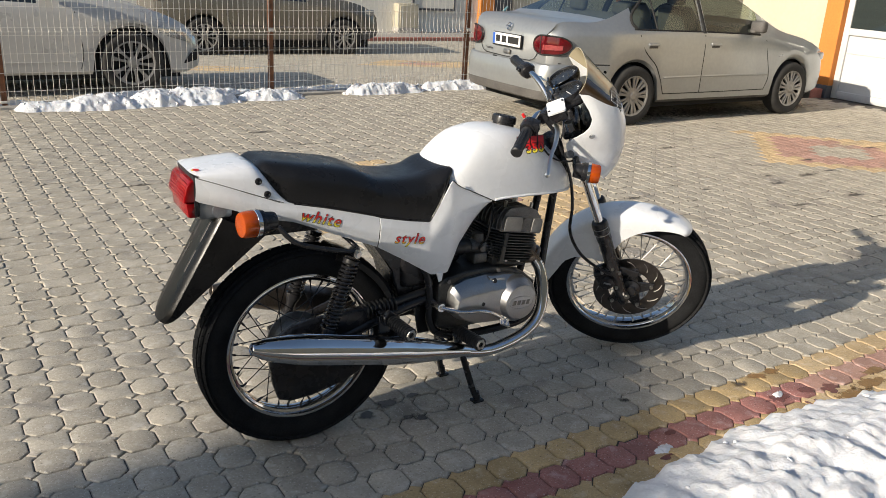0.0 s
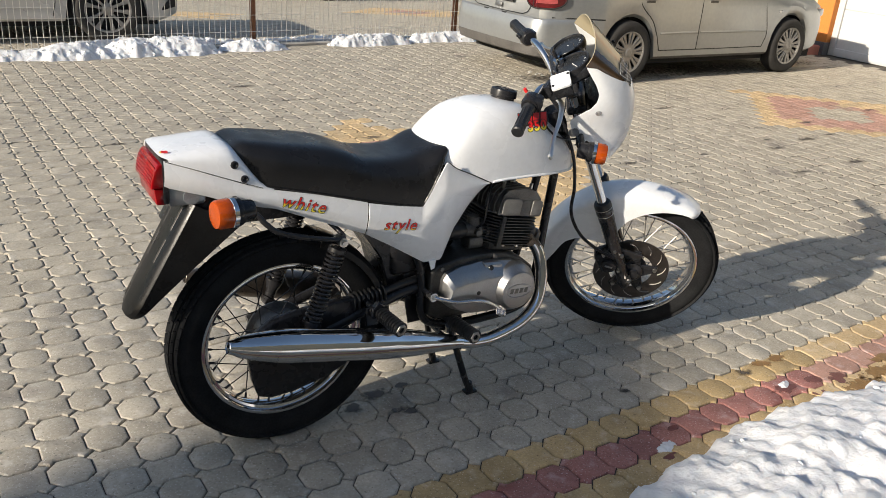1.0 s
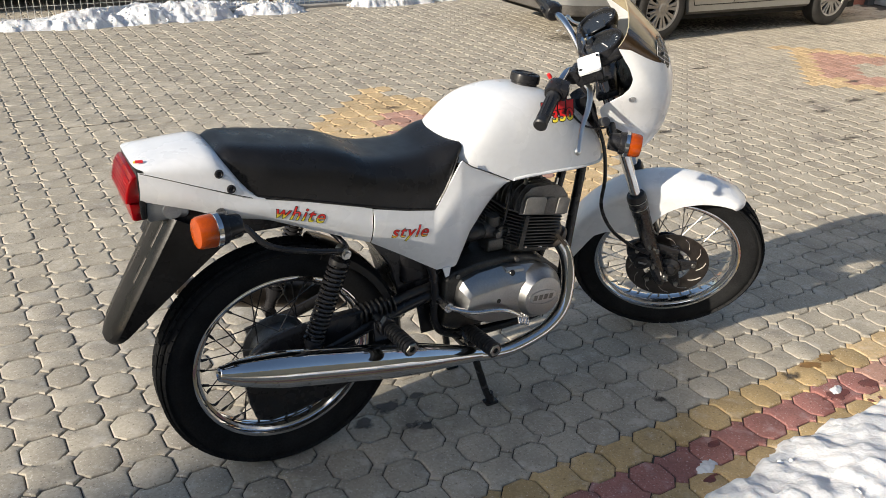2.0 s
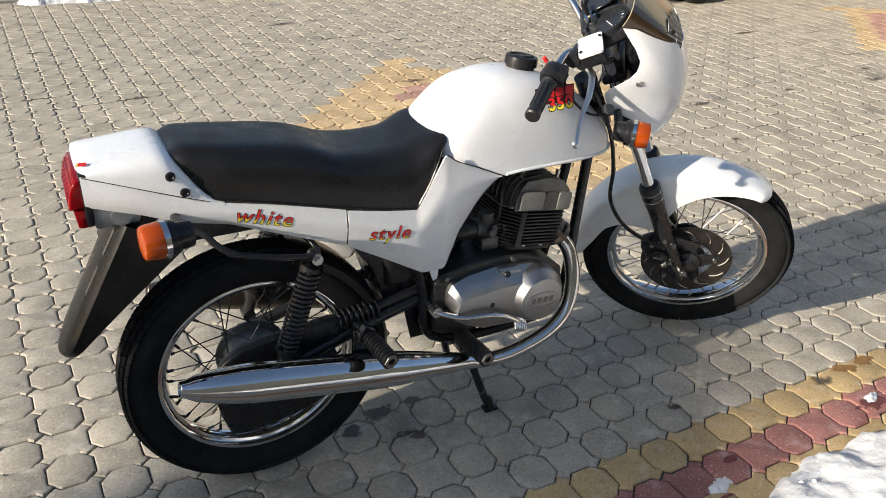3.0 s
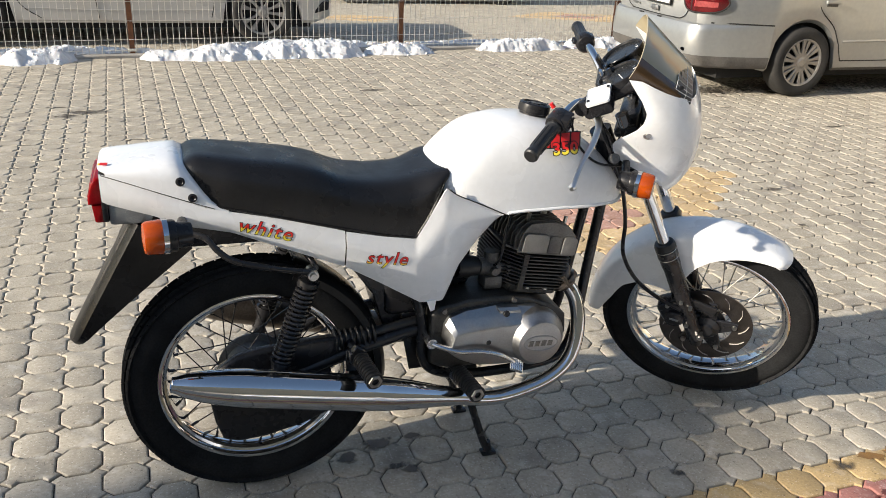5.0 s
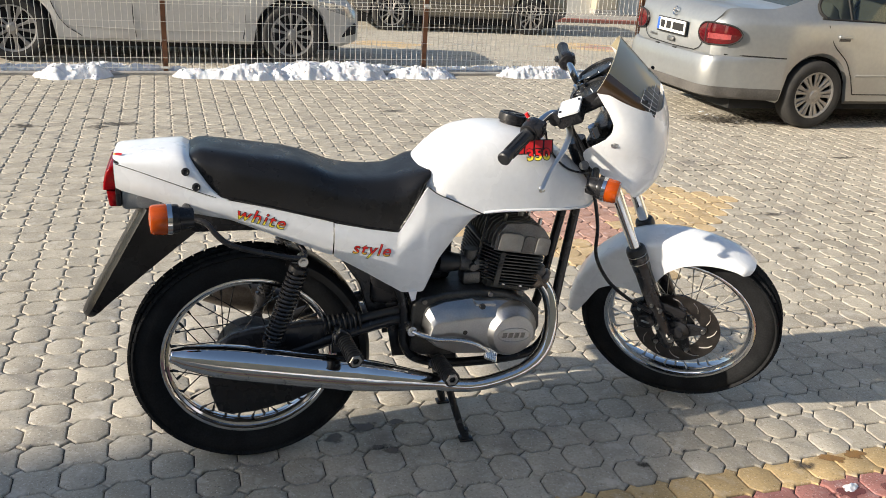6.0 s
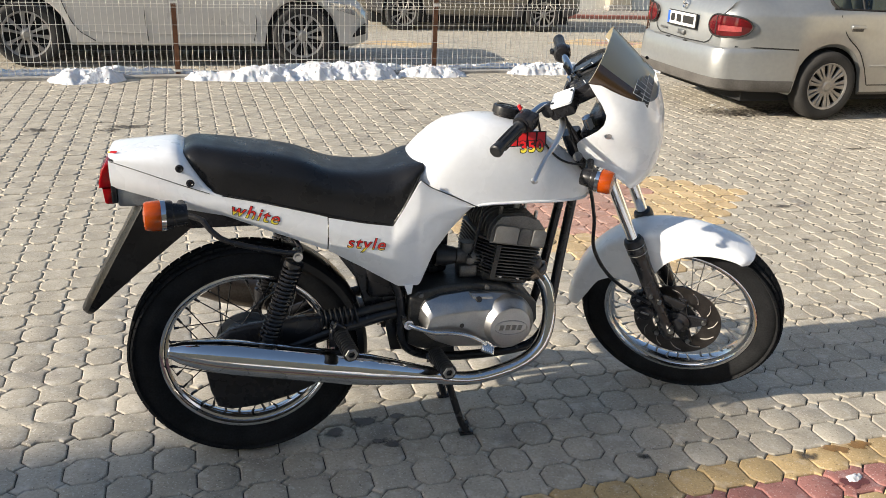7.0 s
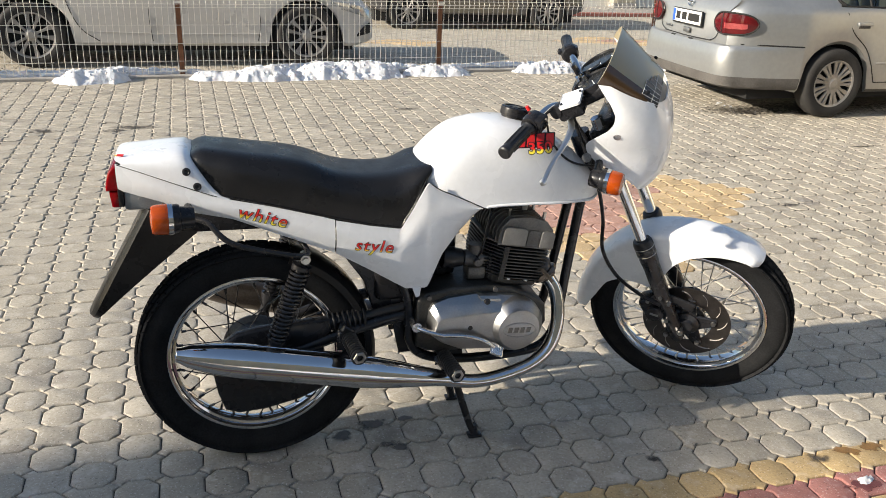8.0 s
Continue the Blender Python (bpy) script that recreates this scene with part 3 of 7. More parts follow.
def fence_snow(mounds, seed, label):
    """Mounds (start, end, height, depth, offset) along the fence, run together."""
    s0, s1 = min(m[0] for m in mounds) - 0.08, max(m[1] for m in mounds) + 0.08
    v0, v1 = min(m[4] - m[3] / 2 for m in mounds) - 0.06, max(m[4] + m[3] / 2 for m in mounds) + 0.06
    c = FA + FD * s0 + FN * v0

    def height_at(u, v, p):
        s, o = s0 + u, v0 + v
        edge = 0.34 * noise.fractal(Vector((p.x * 5, p.y * 5, seed)), 0.9, 2.0, 4)
        best = -0.05
        for a, b, h, dep, off in mounds:
            r = max(0.0, math.sqrt(((2 * s - a - b) / (b - a)) ** 4 + ((o - off) * 2 / dep) ** 2) + edge)
            best = max(best, 0.9 * h * (1 - r ** 1.7))
        if best <= -0.010:
            return best
        return best + (snow_relief(p.x, p.y, seed) - 0.30) * min(0.030, 0.012 + max(0, best) * 0.45)

    step = 0.014
    return snow_sheet("snow_heap", (c.x, c.y, 0.0), FD, int((s1 - s0) / step), int((v1 - v0) / step), step, height_at, label, int(110 * (s1 - s0)), (0.005, 0.016))


fence_snow([(0.02, 0.66, 0.065, 0.28, -0.14), (0.42, 1.14, 0.125, 0.38, -0.17), (0.98, 2.20, 0.150, 0.46, -0.13), (0.55, 2.5, 0.095, 0.26, 0.13)], 3.0, "melting heap of old snow pushed through the fence")
fence_snow([(2.20, 2.92, 0.095, 0.30, -0.15)], 9.0, "small melting heap of old snow along the fence")
fence_snow([(3.44, 4.46, 0.11, 0.32, -0.13)], 14.0, "melting heap of old snow along the fence")
fence_snow([(4.50, 5.90, 0.09, 0.30, -0.10)], 21.0, "low heap of old snow behind the saloon car")
fence_snow([(-1.14, -0.48, 0.11, 0.34, -0.14), (-0.75, -0.30, 0.09, 0.2, 0.12)], 28.0, "melting heap of old snow along the fence")
fence_snow([(-2.4, 0.4, 0.070, 0.22, 0.06), (2.3, 4.6, 0.06, 0.18, 0.11), (4.4, 6.4, 0.055, 0.18, 0.10)], 35.0, "thin strip of icy snow behind the fence")
BANK = [(-0.2, -2.6), (0.30, -1.50), (0.52, -1.02), (0.73, -0.80), (0.94, -0.765), (1.36, -0.690), (1.80, -0.700), (2.2, -0.750), (3.0, -0.85), (4.4, -1.0)]


def bank_height(u, v, p):
    e = lerp_table(BANK, p.x) + 0.032 * noise.fractal(Vector((p.x * 7, p.y * 3, 5)), 0.9, 2.0, 4)
    d = e - p.y
    if p.x < 0.73:
        d *= 0.45
    wander = 0.25 * noise.fractal(Vector((p.x * 2.2, p.y * 2.2, 8)), 0.9, 2.0, 4)
    d = min(d, 0.5 * (3.95 - p.x) + wander, 0.6 * (p.y + 2.22) + wander)
    if d < -0.02:
        return -0.05
    q = max(0.0, min(1.0, d / 0.40))
    rise = 0.022 + 0.085 * (1 - (1 - q) ** 2) if d > 0 else d
    return rise + (snow_relief(p.x, p.y, 50.0) - 0.30) * (0.016 + 0.040 * q) + 0.009 * noise.fractal(p * 24, 0.8, 2.0, 4)


snow_sheet("snow_bank", (-0.1, -2.35, 0.0), (1, 0, 0), 270, 112, 0.0155, bank_height, "wide bank of cleared snow beside the border pavers", 110, (0.003, 0.011))
snow_sheet("snow_lump", (1.715, -0.61, 0.001), (1, 0.3, 0), 20, 13, 0.005, lambda u, v, p: 0.010 * (1 - ((u - 0.05) / 0.036) ** 2 - ((v - 0.032) / 0.017) ** 2) + 0.006 * noise.noise(p * 90), "small lump of melting snow on a red paver")
snow_sheet("snow_lump", (1.04, -0.69, 0.001), (1, 0.3, 0), 18, 12, 0.005, lambda u, v, p: 0.004 * (1 - ((u - 0.045) / 0.034) ** 2 - ((v - 0.03) / 0.016) ** 2) + 0.004 * noise.noise(p * 110), "thin melting slush on a red paver")


snow_sheet("snow_slush", (4.66, 4.08, 0.001), (-0.10, 1, 0), 62, 20, 0.012, lambda u, v, p: 0.004 * (1 - ((u - 0.37) / 0.34) ** 2 - ((v - 0.12) / 0.07) ** 2) + 0.018 * noise.noise(p * 23) - 0.010, "thin melting slush beside the saloon car")


# ---- the motorcycle ----
bike = thing("motorcycle", "white two-stroke motorcycle with black seat on its centre stand, bars turned", "motorcycle")
FRONT = Vector((1.405, -0.026, 0.318))           # front axle
RAKE = radians(27)


def steer(degrees):
    """Turns the front end about the steering axis."""
    return Matrix.Translation(FRONT) @ Matrix.Rotation(radians(-degrees), 4, Vector((-math.sin(RAKE), 0, math.cos(RAKE)))) @ Matrix.Translation(-FRONT) @ Matrix.Translation((0, FRONT.y, 0))


STEER = steer(39)
FX, FZ = FRONT.x, FRONT.z


def fpart(name, bm, material, parent=None, label="", **kw):
    """A part of the steered front end, drawn as if the bars stood straight."""
    return part(name, moved(bm, STEER), material, parent if parent is not None else bike, label, **kw)


def wheel(name, cx, cy, cz, r_out, tyre_w, m, rim_r, hub_r, knobs, label):
    """Wire-spoked wheel: chrome rim, tyre with tread blocks, hub and spokes."""
    def put(pname, bm, material, parent, lab="", **kw):
        return part(pname, moved(bm, m), material, parent, lab, **kw)
    ax = (0, 1, 0)
    c = (cx, cy, cz)
    w = tyre_w / 2
    rr = rim_r
    rim_prof = [(rr + 0.002, -0.0355), (rr + 0.005, -0.034), (rr + 0.005, -0.030), (rr - 0.003, -0.029), (rr - 0.008, -0.025), (rr - 0.014, -0.019), (rr - 0.018, -0.008), (rr - 0.018, 0.008), (rr - 0.014, 0.019), (rr - 0.008, 0.025), (rr - 0.004, 0.028), (rr + 0.004, 0.030), (rr + 0.004, 0.034), (rr + 0.002, 0.0355), (rr - 0.004, 0.0345), (rr - 0.007, 0.029), (rr - 0.008, 0.024), (rr - 0.016, 0.021), (rr - 0.022, 0.010), (rr - 0.022, -0.010), (rr - 0.016, -0.021), (rr - 0.008, -0.024), (rr - 0.007, -0.029), (rr - 0.004, -0.0345)]
    rim = put(name, lathe(rim_prof, c, ax, 72, closed=True), CHROME, bike, label)
    prof = [(rr - 0.002, -0.028), (rr + 0.012, -w * 0.80), (rr + 0.032, -w * 0.97), (rr + 0.05, -w), (r_out - 0.022, -w * 0.93), (r_out - 0.010, -w * 0.76), (r_out - 0.003, -w * 0.42), (r_out - 0.001, 0)]
    prof = prof + [(r, -h) for r, h in prof[-2::-1]]
    put("tyre", lathe(prof, c, ax, 80), RUBBER, rim, "black rubber tyre with block tread")
    blocks = bmesh.new()
    for k in range(knobs):
        for row, (h, rad, wd) in enumerate(((-w * 0.84, r_out - 0.013, 0.016), (-w * 0.45, r_out - 0.002, 0.020), (0, r_out + 0.001, 0.020), (w * 0.45, r_out - 0.002, 0.020), (w * 0.84, r_out - 0.013, 0.016))):
            a = 2 * math.pi * (k + 0.5 * (row % 2)) / knobs
            tilt = -h / w * 0.75
            q = Matrix.Translation(c) @ Matrix.Rotation(a, 4, "Y") @ Matrix.Translation((rad, h, 0)) @ Matrix.Rotation(tilt, 4, "Z")
            s = 2 * math.pi * r_out / knobs * 0.45
            blocks = join(blocks, moved(box(-0.006, 0.0008, -wd / 2, wd / 2, -s, s), q))
    put("tread", blocks, RUBBER, rim, smooth=False)
    # hub and spokes
    hub = put("hub", lathe([(0.012, -0.075), (0.03, -0.075), (0.036, -0.066), (hub_r, -0.05), (hub_r + 0.004, -0.046), (hub_r + 0.004, -0.040), (hub_r - 0.012, -0.034), (hub_r - 0.012, 0.034), (hub_r + 0.004, 0.040), (hub_r + 0.004, 0.046), (hub_r, 0.05), (0.036, 0.066), (0.012, 0.07)], c, ax, 40), DIRTALLOY if hub_r > 0.06 else BLACK, rim)
    for k in range(36):
        side = -1 if k % 2 else 1
        a = 2 * math.pi * k / 36
        lean = (1 if (k // 2) % 2 else -1) * 0.62
        p1 = Vector((cx + (rr - 0.021) * math.cos(a), cy + side * 0.006, cz + (rr - 0.021) * math.sin(a)))
        p0 = Vector((cx + hub_r * math.cos(a + lean), cy + side * 0.043, cz + hub_r * math.sin(a + lean)))
        d = (p1 - p0).normalized()
        put("spoke", join(rod(p0, p1, 0.0017, seg=5), rod(p1 - d * 0.016, p1 + d * 0.001, 0.0034, 0.0040, 6)), BLACK if hub_r > 0.06 else STEEL, rim)
    return rim


rear_wheel = wheel("rear_wheel", 0.0188, -0.042, 0.330, 0.327, 0.094, Matrix(), 0.239, 0.088, 62, "wire-spoked rear wheel with chrome rim")
FRONT_UP = Matrix.Translation((0.0145, -0.0014, 0.018)) @ STEER      # the wheel sits a little high in its fork
front_wheel = wheel("front_wheel", FX, 0, FZ, 0.320, 0.086, FRONT_UP, 0.239, 0.055, 62, "wire-spoked front wheel with chrome rim")

# brake disc with slots, front
disc_bm = bmesh.new()
for k in range(48):
    a0, a1 = 2 * math.pi * k / 48, 2 * math.pi * (k + 1) / 48
    r0, r1 = 0.080, 0.139
    vs = []
    for y in (-0.062, -0.058):
        vs += [disc_bm.verts.new((FX + r * math.cos(a), y, FZ + r * math.sin(a))) for a, r in ((a0, r0), (a1, r0), (a1, r1), (a0, r1))]
    for f in ((0, 1, 2, 3), (7, 6, 5, 4), (3, 2, 6, 7), (0, 4, 5, 1)):
        disc_bm.faces.new([vs[i] for i in f])
bmesh.ops.remove_doubles(disc_bm, verts=disc_bm.verts, dist=1e-5)
brake_disc = part("brake_disc", moved(disc_bm, FRONT_UP), DISC, front_wheel, "dark steel brake disc with curved slots")
for k in range(12):
    a = 2 * math.pi * k / 12
    line = [Vector((FX + r * math.cos(a + s), -0.0628, FZ + r * math.sin(a + s))) for r, s in ((0.100, 0.0), (0.110, 0.07), (0.120, 0.17), (0.128, 0.30))]
    part("slot", moved(tube(line, 0.0035, 6, 3, 0.25), FRONT_UP), KERBMAT, front_wheel)
spider = bmesh.new()
for k in range(5):
    a = 2 * math.pi * k / 5 + 0.3
    q = Matrix.Translation((FX, 0, FZ)) @ Matrix.Rotation(-a, 4, "Y")
    spider = join(spider, moved(prism([(0.03, -0.028), (0.082, -0.016), (0.098, -0.012), (0.098, 0.012), (0.082, 0.016), (0.03, 0.028)], -0.07, -0.060, 0.002, 1), q))
part("disc_carrier", moved(join(spider, lathe([(0.0, -0.09), (0.022, -0.09), (0.026, -0.082), (0.042, -0.075), (0.045, -0.058)], (FX, 0, FZ), (0, 1, 0), 24)), FRONT_UP), BLACK, front_wheel)
for k in range(5):
    a = 2 * math.pi * k / 5 + 0.3
    p = Vector((FX + 0.086 * math.cos(a), -0.069, FZ + 0.086 * math.sin(a)))
    part("disc_bolt", moved(rod(p, p - Vector((0, 0.008, 0)), 0.0085, 0.007, 10), FRONT_UP), STEEL, front_wheel)

# ---- front fork ----
UP = Vector((-math.sin(RAKE), 0, math.cos(RAKE)))
for s in (-1, 1):
    base = Vector((FX - 0.012, s * 0.080, FZ - 0.01))
    slider = fpart("fork_slider", lathe([(0, -0.03), (0.016, -0.03), (0.021, -0.02), (0.023, 0.0), (0.0235, 0.06), (0.0255, 0.08), (0.0265, 0.28), (0.0285, 0.29), (0.0285, 0.318), (0.0305, 0.322), (0.0305, 0.352), (0.026, 0.358), (0.0185, 0.36)], base, UP, 28), BLACK, None, "black fork slider")
    fpart("dust_seal", lathe([(0.0185, 0.372), (0.027, 0.37), (0.0305, 0.362), (0.031, 0.352), (0.029, 0.350)], base, UP, 24), GRIP, slider)
    for h in (0.318, 0.345):
        fpart("seal_ring", lathe([(0.0306, h), (0.0314, h + 0.0015), (0.0306, h + 0.003)], base, UP, 28), STEEL, slider)
    fpart("fork_tube", rod(base + UP * 0.34, base + UP * 0.80, 0.0175, seg=24), CHROME, None, "chrome fork tube")
    fpart("axle_nut", join(rod((FX, s * 0.098, FZ + 0.011), (FX, s * 0.108, FZ + 0.011), 0.011, seg=6), rod((FX, s * 0.08, FZ + 0.011), (FX, s * 0.113, FZ + 0.011), 0.0065, seg=10)), STEEL, slider)
# calliper on the right slider
cal = Vector((FX - 0.085, -0.068, FZ + 0.078))
calliper = fpart("brake_calliper", join(
    moved(box(-0.05, 0.045, -0.035, 0.03, -0.04, 0.045, 0.012, 3), Matrix.Translation(cal) @ Matrix.Rotation(radians(-35), 4, "Y")),
    rod(cal + Vector((-0.006, -0.03, -0.012)), cal + Vector((-0.006, -0.045, -0.012)), 0.030, 0.028, 24),
    moved(box(-0.03, 0.09, -0.012, 0.0, -0.018, 0.018, 0.006, 2), Matrix.Translation(cal + Vector((0.02, -0.005, 0.04))) @ Matrix.Rotation(radians(10), 4, "Y"))), BLACK, None, "black brake calliper with round badge")
fpart("badge", lathe([(0.0, 0.002), (0.022, 0.002), (0.024, 0.0)], cal + Vector((-0.006, -0.0445, -0.012)), (0, -1, 0), 24), PLASTIC, calliper)
fpart("badge_bar", moved(box(-0.014, 0.014, -0.0485, -0.0462, -0.004, 0.004, 0.001, 1), Matrix.Translation(cal + Vector((-0.006, 0, -0.012))) @ Matrix.Rotation(radians(5), 4, "Y")), ALLOY, calliper)
for dx, dz in ((-0.035, 0.03), (0.03, 0.04), (0.035, -0.03), (0.0, 0.055)):
    p = cal + Vector((dx, -0.032, dz))
    fpart("calliper_bolt", rod(p, p - Vector((0, 0.012, 0)), 0.007, 0.006, 8), STEEL, calliper)

# front mudguard, swept round the wheel
LOW = [(60, 0.345), (65, 0.337), (72, 0.326), (82, 0.308), (96, 0.277), (106, 0.248), (114, 0.216), (117, 0.205), (120, 0.250), (128, 0.250), (131, 0.172), (136, 0.185), (143, 0.224), (150, 0.262), (158, 0.283), (171, 0.292), (180, 0.308), (186, 0.325)]
HIGH = [(54, 0.364), (62, 0.364), (75, 0.361), (95, 0.362), (120, 0.368), (140, 0.364), (160, 0.360), (186, 0.356)]
sections = []
for k in range(72):
    t = 60 + (186 - 60) * k / 71
    a = radians(t)
    lo, hi = lerp_table(LOW, t), smooth_table(HIGH, t)
    end = min(1, (t - 60) / 5 + 0.25, (186 - t) / 5 + 0.35)
    w = 0.062 * min(1, 0.55 + 0.45 * end)
    row = []
    for y, r in ((-w, lo), (-w, lo + (hi - 0.02 - lo) * 0.5), (-w * 0.99, hi - 0.026), (-w * 0.93, hi - 0.014), (-w * 0.78, hi - 0.006), (-w * 0.45, hi - 0.001), (0, hi), (w * 0.45, hi - 0.001), (w * 0.78, hi - 0.006), (w * 0.93, hi - 0.014), (w * 0.99, hi - 0.026), (w, lo + (hi - 0.02 - lo) * 0.5), (w, lo)):
        row.append((FX + r * math.cos(a), y, FZ + r * math.sin(a)))
    sections.append(row)
fpart("front_mudguard", shell(sections, 0.0025), WHITE, None, "white front mudguard", angle=50)

# yokes and steering head
for h in (0.625, 0.755):
    c = Vector((FX - 0.012, 0, FZ - 0.01)) + UP * h
    fpart("yoke", moved(box(-0.032, 0.035, -0.102, 0.102, -0.013, 0.013, 0.010, 2), Matrix.Translation(c) @ Matrix.Rotation(-RAKE, 4, "Y")), BLACK, None, "black fork yoke")

# ---- handlebar fairing, twisted a little on its mounts ----
STEER = steer(34)
FR = [(0.815, 1.16), (0.875, 1.156), (0.909, 1.094), (0.928, 1.051), (0.950, 1.024), (0.975, 1.013), (0.992, 1.022), (1.008, 1.043), (1.028, 1.066), (1.050, 1.080), (1.076, 1.082), (1.107, 1.064), (1.135, 1.040), (1.160, 1.020)]
FF = [(0.815, 1.206), (0.84, 1.222), (0.88, 1.236), (0.95, 1.240), (1.02, 1.228), (1.06, 1.212), (1.10, 1.192), (1.16, 1.170)]
FW = [(0.815, 0.125), (0.86, 0.150), (0.92, 0.166), (1.0, 0.172), (1.10, 0.170), (1.16, 0.166)]


def fairing_row(z_side, z_front):
    zs = z_side
    xr, w = lerp_table(FR, zs), smooth_table(FW, zs)
    xf = smooth_table(FF, z_front)
    row = []
    for k in range(33):
        u = -1 + 2 * k / 32
        s = abs(u)
        # along the side to the corner, then across the front
        if s > 0.42:
            q = (s - 0.42) / 0.58
            x = (xf - 0.030) + (xr - xf + 0.030) * q
            y = 0.118 + (w - 0.118) * math.sin(q * math.pi / 2) ** 0.8
        else:
            q = s / 0.42
            x = xf - 0.030 * q ** 2.6
            y = 0.118 * q
        z = z_front + (zs - z_front) * min(1, s * 1.15) ** 1.5
        row.append((x, math.copysign(y, u), z))
    return row


rows = []
for k in range(30):
    q = k / 29
    zs = 0.868 + (1.158 - 0.868) * q
    zf = 0.822 + (1.082 - 0.822) * q
    rows.append(fairing_row(zs, zf))
fairing = fpart("front_fairing", shell(rows, -0.003), WHITE, None, "white handlebar fairing round the headlamp", angle=45)
for s in (-1, 1):
    c = Vector((1.095, s * 0.1705, 1.018))
    fpart("fairing_bolt", lathe([(0, 0.005), (0.005, 0.005), (0.006, 0.002), (0.0105, 0.0015), (0.0115, 0)], c, (0.12 * 1, s, 0), 18), STEEL, fairing)
fpart("fairing_back", moved(box(-0.012, 0.012, -0.11, 0.11, -0.07, 0.08, 0.008, 2), Matrix.Translation((1.135, 0, 1.02)) @ Matrix.Rotation(radians(-8), 4, "Y")), PLASTIC, fairing)
fpart("headlamp_shell", lathe([(0, 0), (0.060, 0.006), (0.098, 0.030), (0.118, 0.065), (0.122, 0.11)], (1.075, 0, 0.995), (1, 0, 0), 28), PLASTIC, fairing, "black headlamp shell")
headlamp = fpart("headlamp", box(1.180, 1.2270, -0.085, 0.085, 0.90, 1.015, 0.012, 3), LAMPGLASS, fairing, "rectangular clear headlamp")
for k in range(3):
    fpart("fairing_decal", moved(box(-0.003, 0.003, -0.0006, 0.0006, -0.006, 0.006), Matrix.Translation((1.178 - 0.003 * k, -0.1195 - 0.0012 * k, 1.076 - 0.008 * k)) @ Matrix.Rotation(radians(28), 4, "Z")), RED if k < 2 else YELLOW, fairing)

# smoked screen: an arched sheet from the fairing's edge back to its rear lip
rows = []
for k in range(17):
    q = k / 16
    w = 0.112 + (0.168 - 0.112) * q ** 0.8
    zb = 1.092 + (1.162 - 1.092) * q
    zt = 1.112 + (1.224 - 1.112) * q
    xb = 1.182 + (1.020 - 1.182) * q
    xt = 1.184 + (1.046 - 1.184) * q
    row = []
    for j in range(25):
        a = math.pi * j / 24
        sx = max(0.0, math.sin(a)) ** 0.62
        y = -math.copysign(abs(math.cos(a)) ** 0.8, math.cos(a)) * w
        row.append((xb + (xt - xb) * sx, y, zb + (zt - zb) * sx))
    rows.append(row)
screen = fpart("windscreen", shell(rows, 0.003), SMOKE, None, "bronze smoked acrylic windscreen with checked decal", angle=50)
# sheet over the lower edge: the instruments' shadow put in as dark colour
band = shell([r[:6] for r in rows], -0.0012)
fpart("lower_band", band, SCREENSHADE, screen, "painted shade of the instruments along the lower edge")
# black decal with a white grid at the front corner of the screen, following its curve
def lifted(i, j):
    p = Vector(rows[i][j])
    up = (Vector(rows[i + 1][j]) - p).cross(Vector(rows[i][j + 1]) - p).normalized()
    out = up if up.dot(Vector((0.4, -1, 0.8))) > 0 else -up
    return p + out * 0.0028


DECAL = {0: 2, 1: 3, 2: 4, 3: 5, 4: 5, 5: 5, 6: 5, 7: 5, 8: 5, 9: 4, 10: 4, 11: 3, 12: 2}          # how far back each strip reaches
fpart("screen_decal", join(*[shell([[lifted(i, j), lifted(i, j + 1)] for i in range(n + 1)], 0.0006) for j, n in DECAL.items()]), BLACKINK, screen, "black checked decal", smooth=False)
for j, n in DECAL.items():
    if j % 2:
        fpart("decal_line", tube([lifted(i, j) + Vector((0.0004, -0.0006, 0.0008)) for i in range(n + 1)], 0.0006, 4, 1), INK, screen)
for i in (2, 5):
    run = [j for j, n in DECAL.items() if n >= i]
    fpart("decal_line", tube([lifted(i, j) + Vector((0.0004, -0.0006, 0.0008)) for j in run + [run[-1] + 1]], 0.0006, 4, 1), INK, screen)
for s in (-1, 1):
    p = Vector((1.152, s * 0.118, 1.136))
    fpart("screen_bolt", lathe([(0, 0.004), (0.005, 0.003), (0.006, 0)], p, (0.4, s * 0.8, 0.45), 12), BLACK, screen)

# instruments
PM = Matrix.Translation((1.000, 0, 1.112)) @ Matrix.Rotation(radians(-37), 4, "Y")
DIAL_RING = [(0, -0.030), (0.050, -0.030), (0.059, -0.012), (0.061, 0.002), (0.059, 0.010), (0.054, 0.011), (0.050, 0.004)]
binnacle = fpart("instrument_panel", join(
    moved(box(-0.066, 0.050, -0.128, 0.128, -0.034, 0.006, 0.016, 3), PM),
    moved(box(-0.070, -0.020, -0.060, 0.060, -0.030, 0.012, 0.012, 3), PM),
    lathe(DIAL_RING, (1.000, -0.068, 1.117), (-0.60, 0, 0.80), 32),
    lathe(DIAL_RING, (1.000, 0.068, 1.117), (-0.60, 0, 0.80), 32)), PLASTIC, None, "black instrument panel with two dials")
GA = Vector((-0.60, 0, 0.80)).normalized()
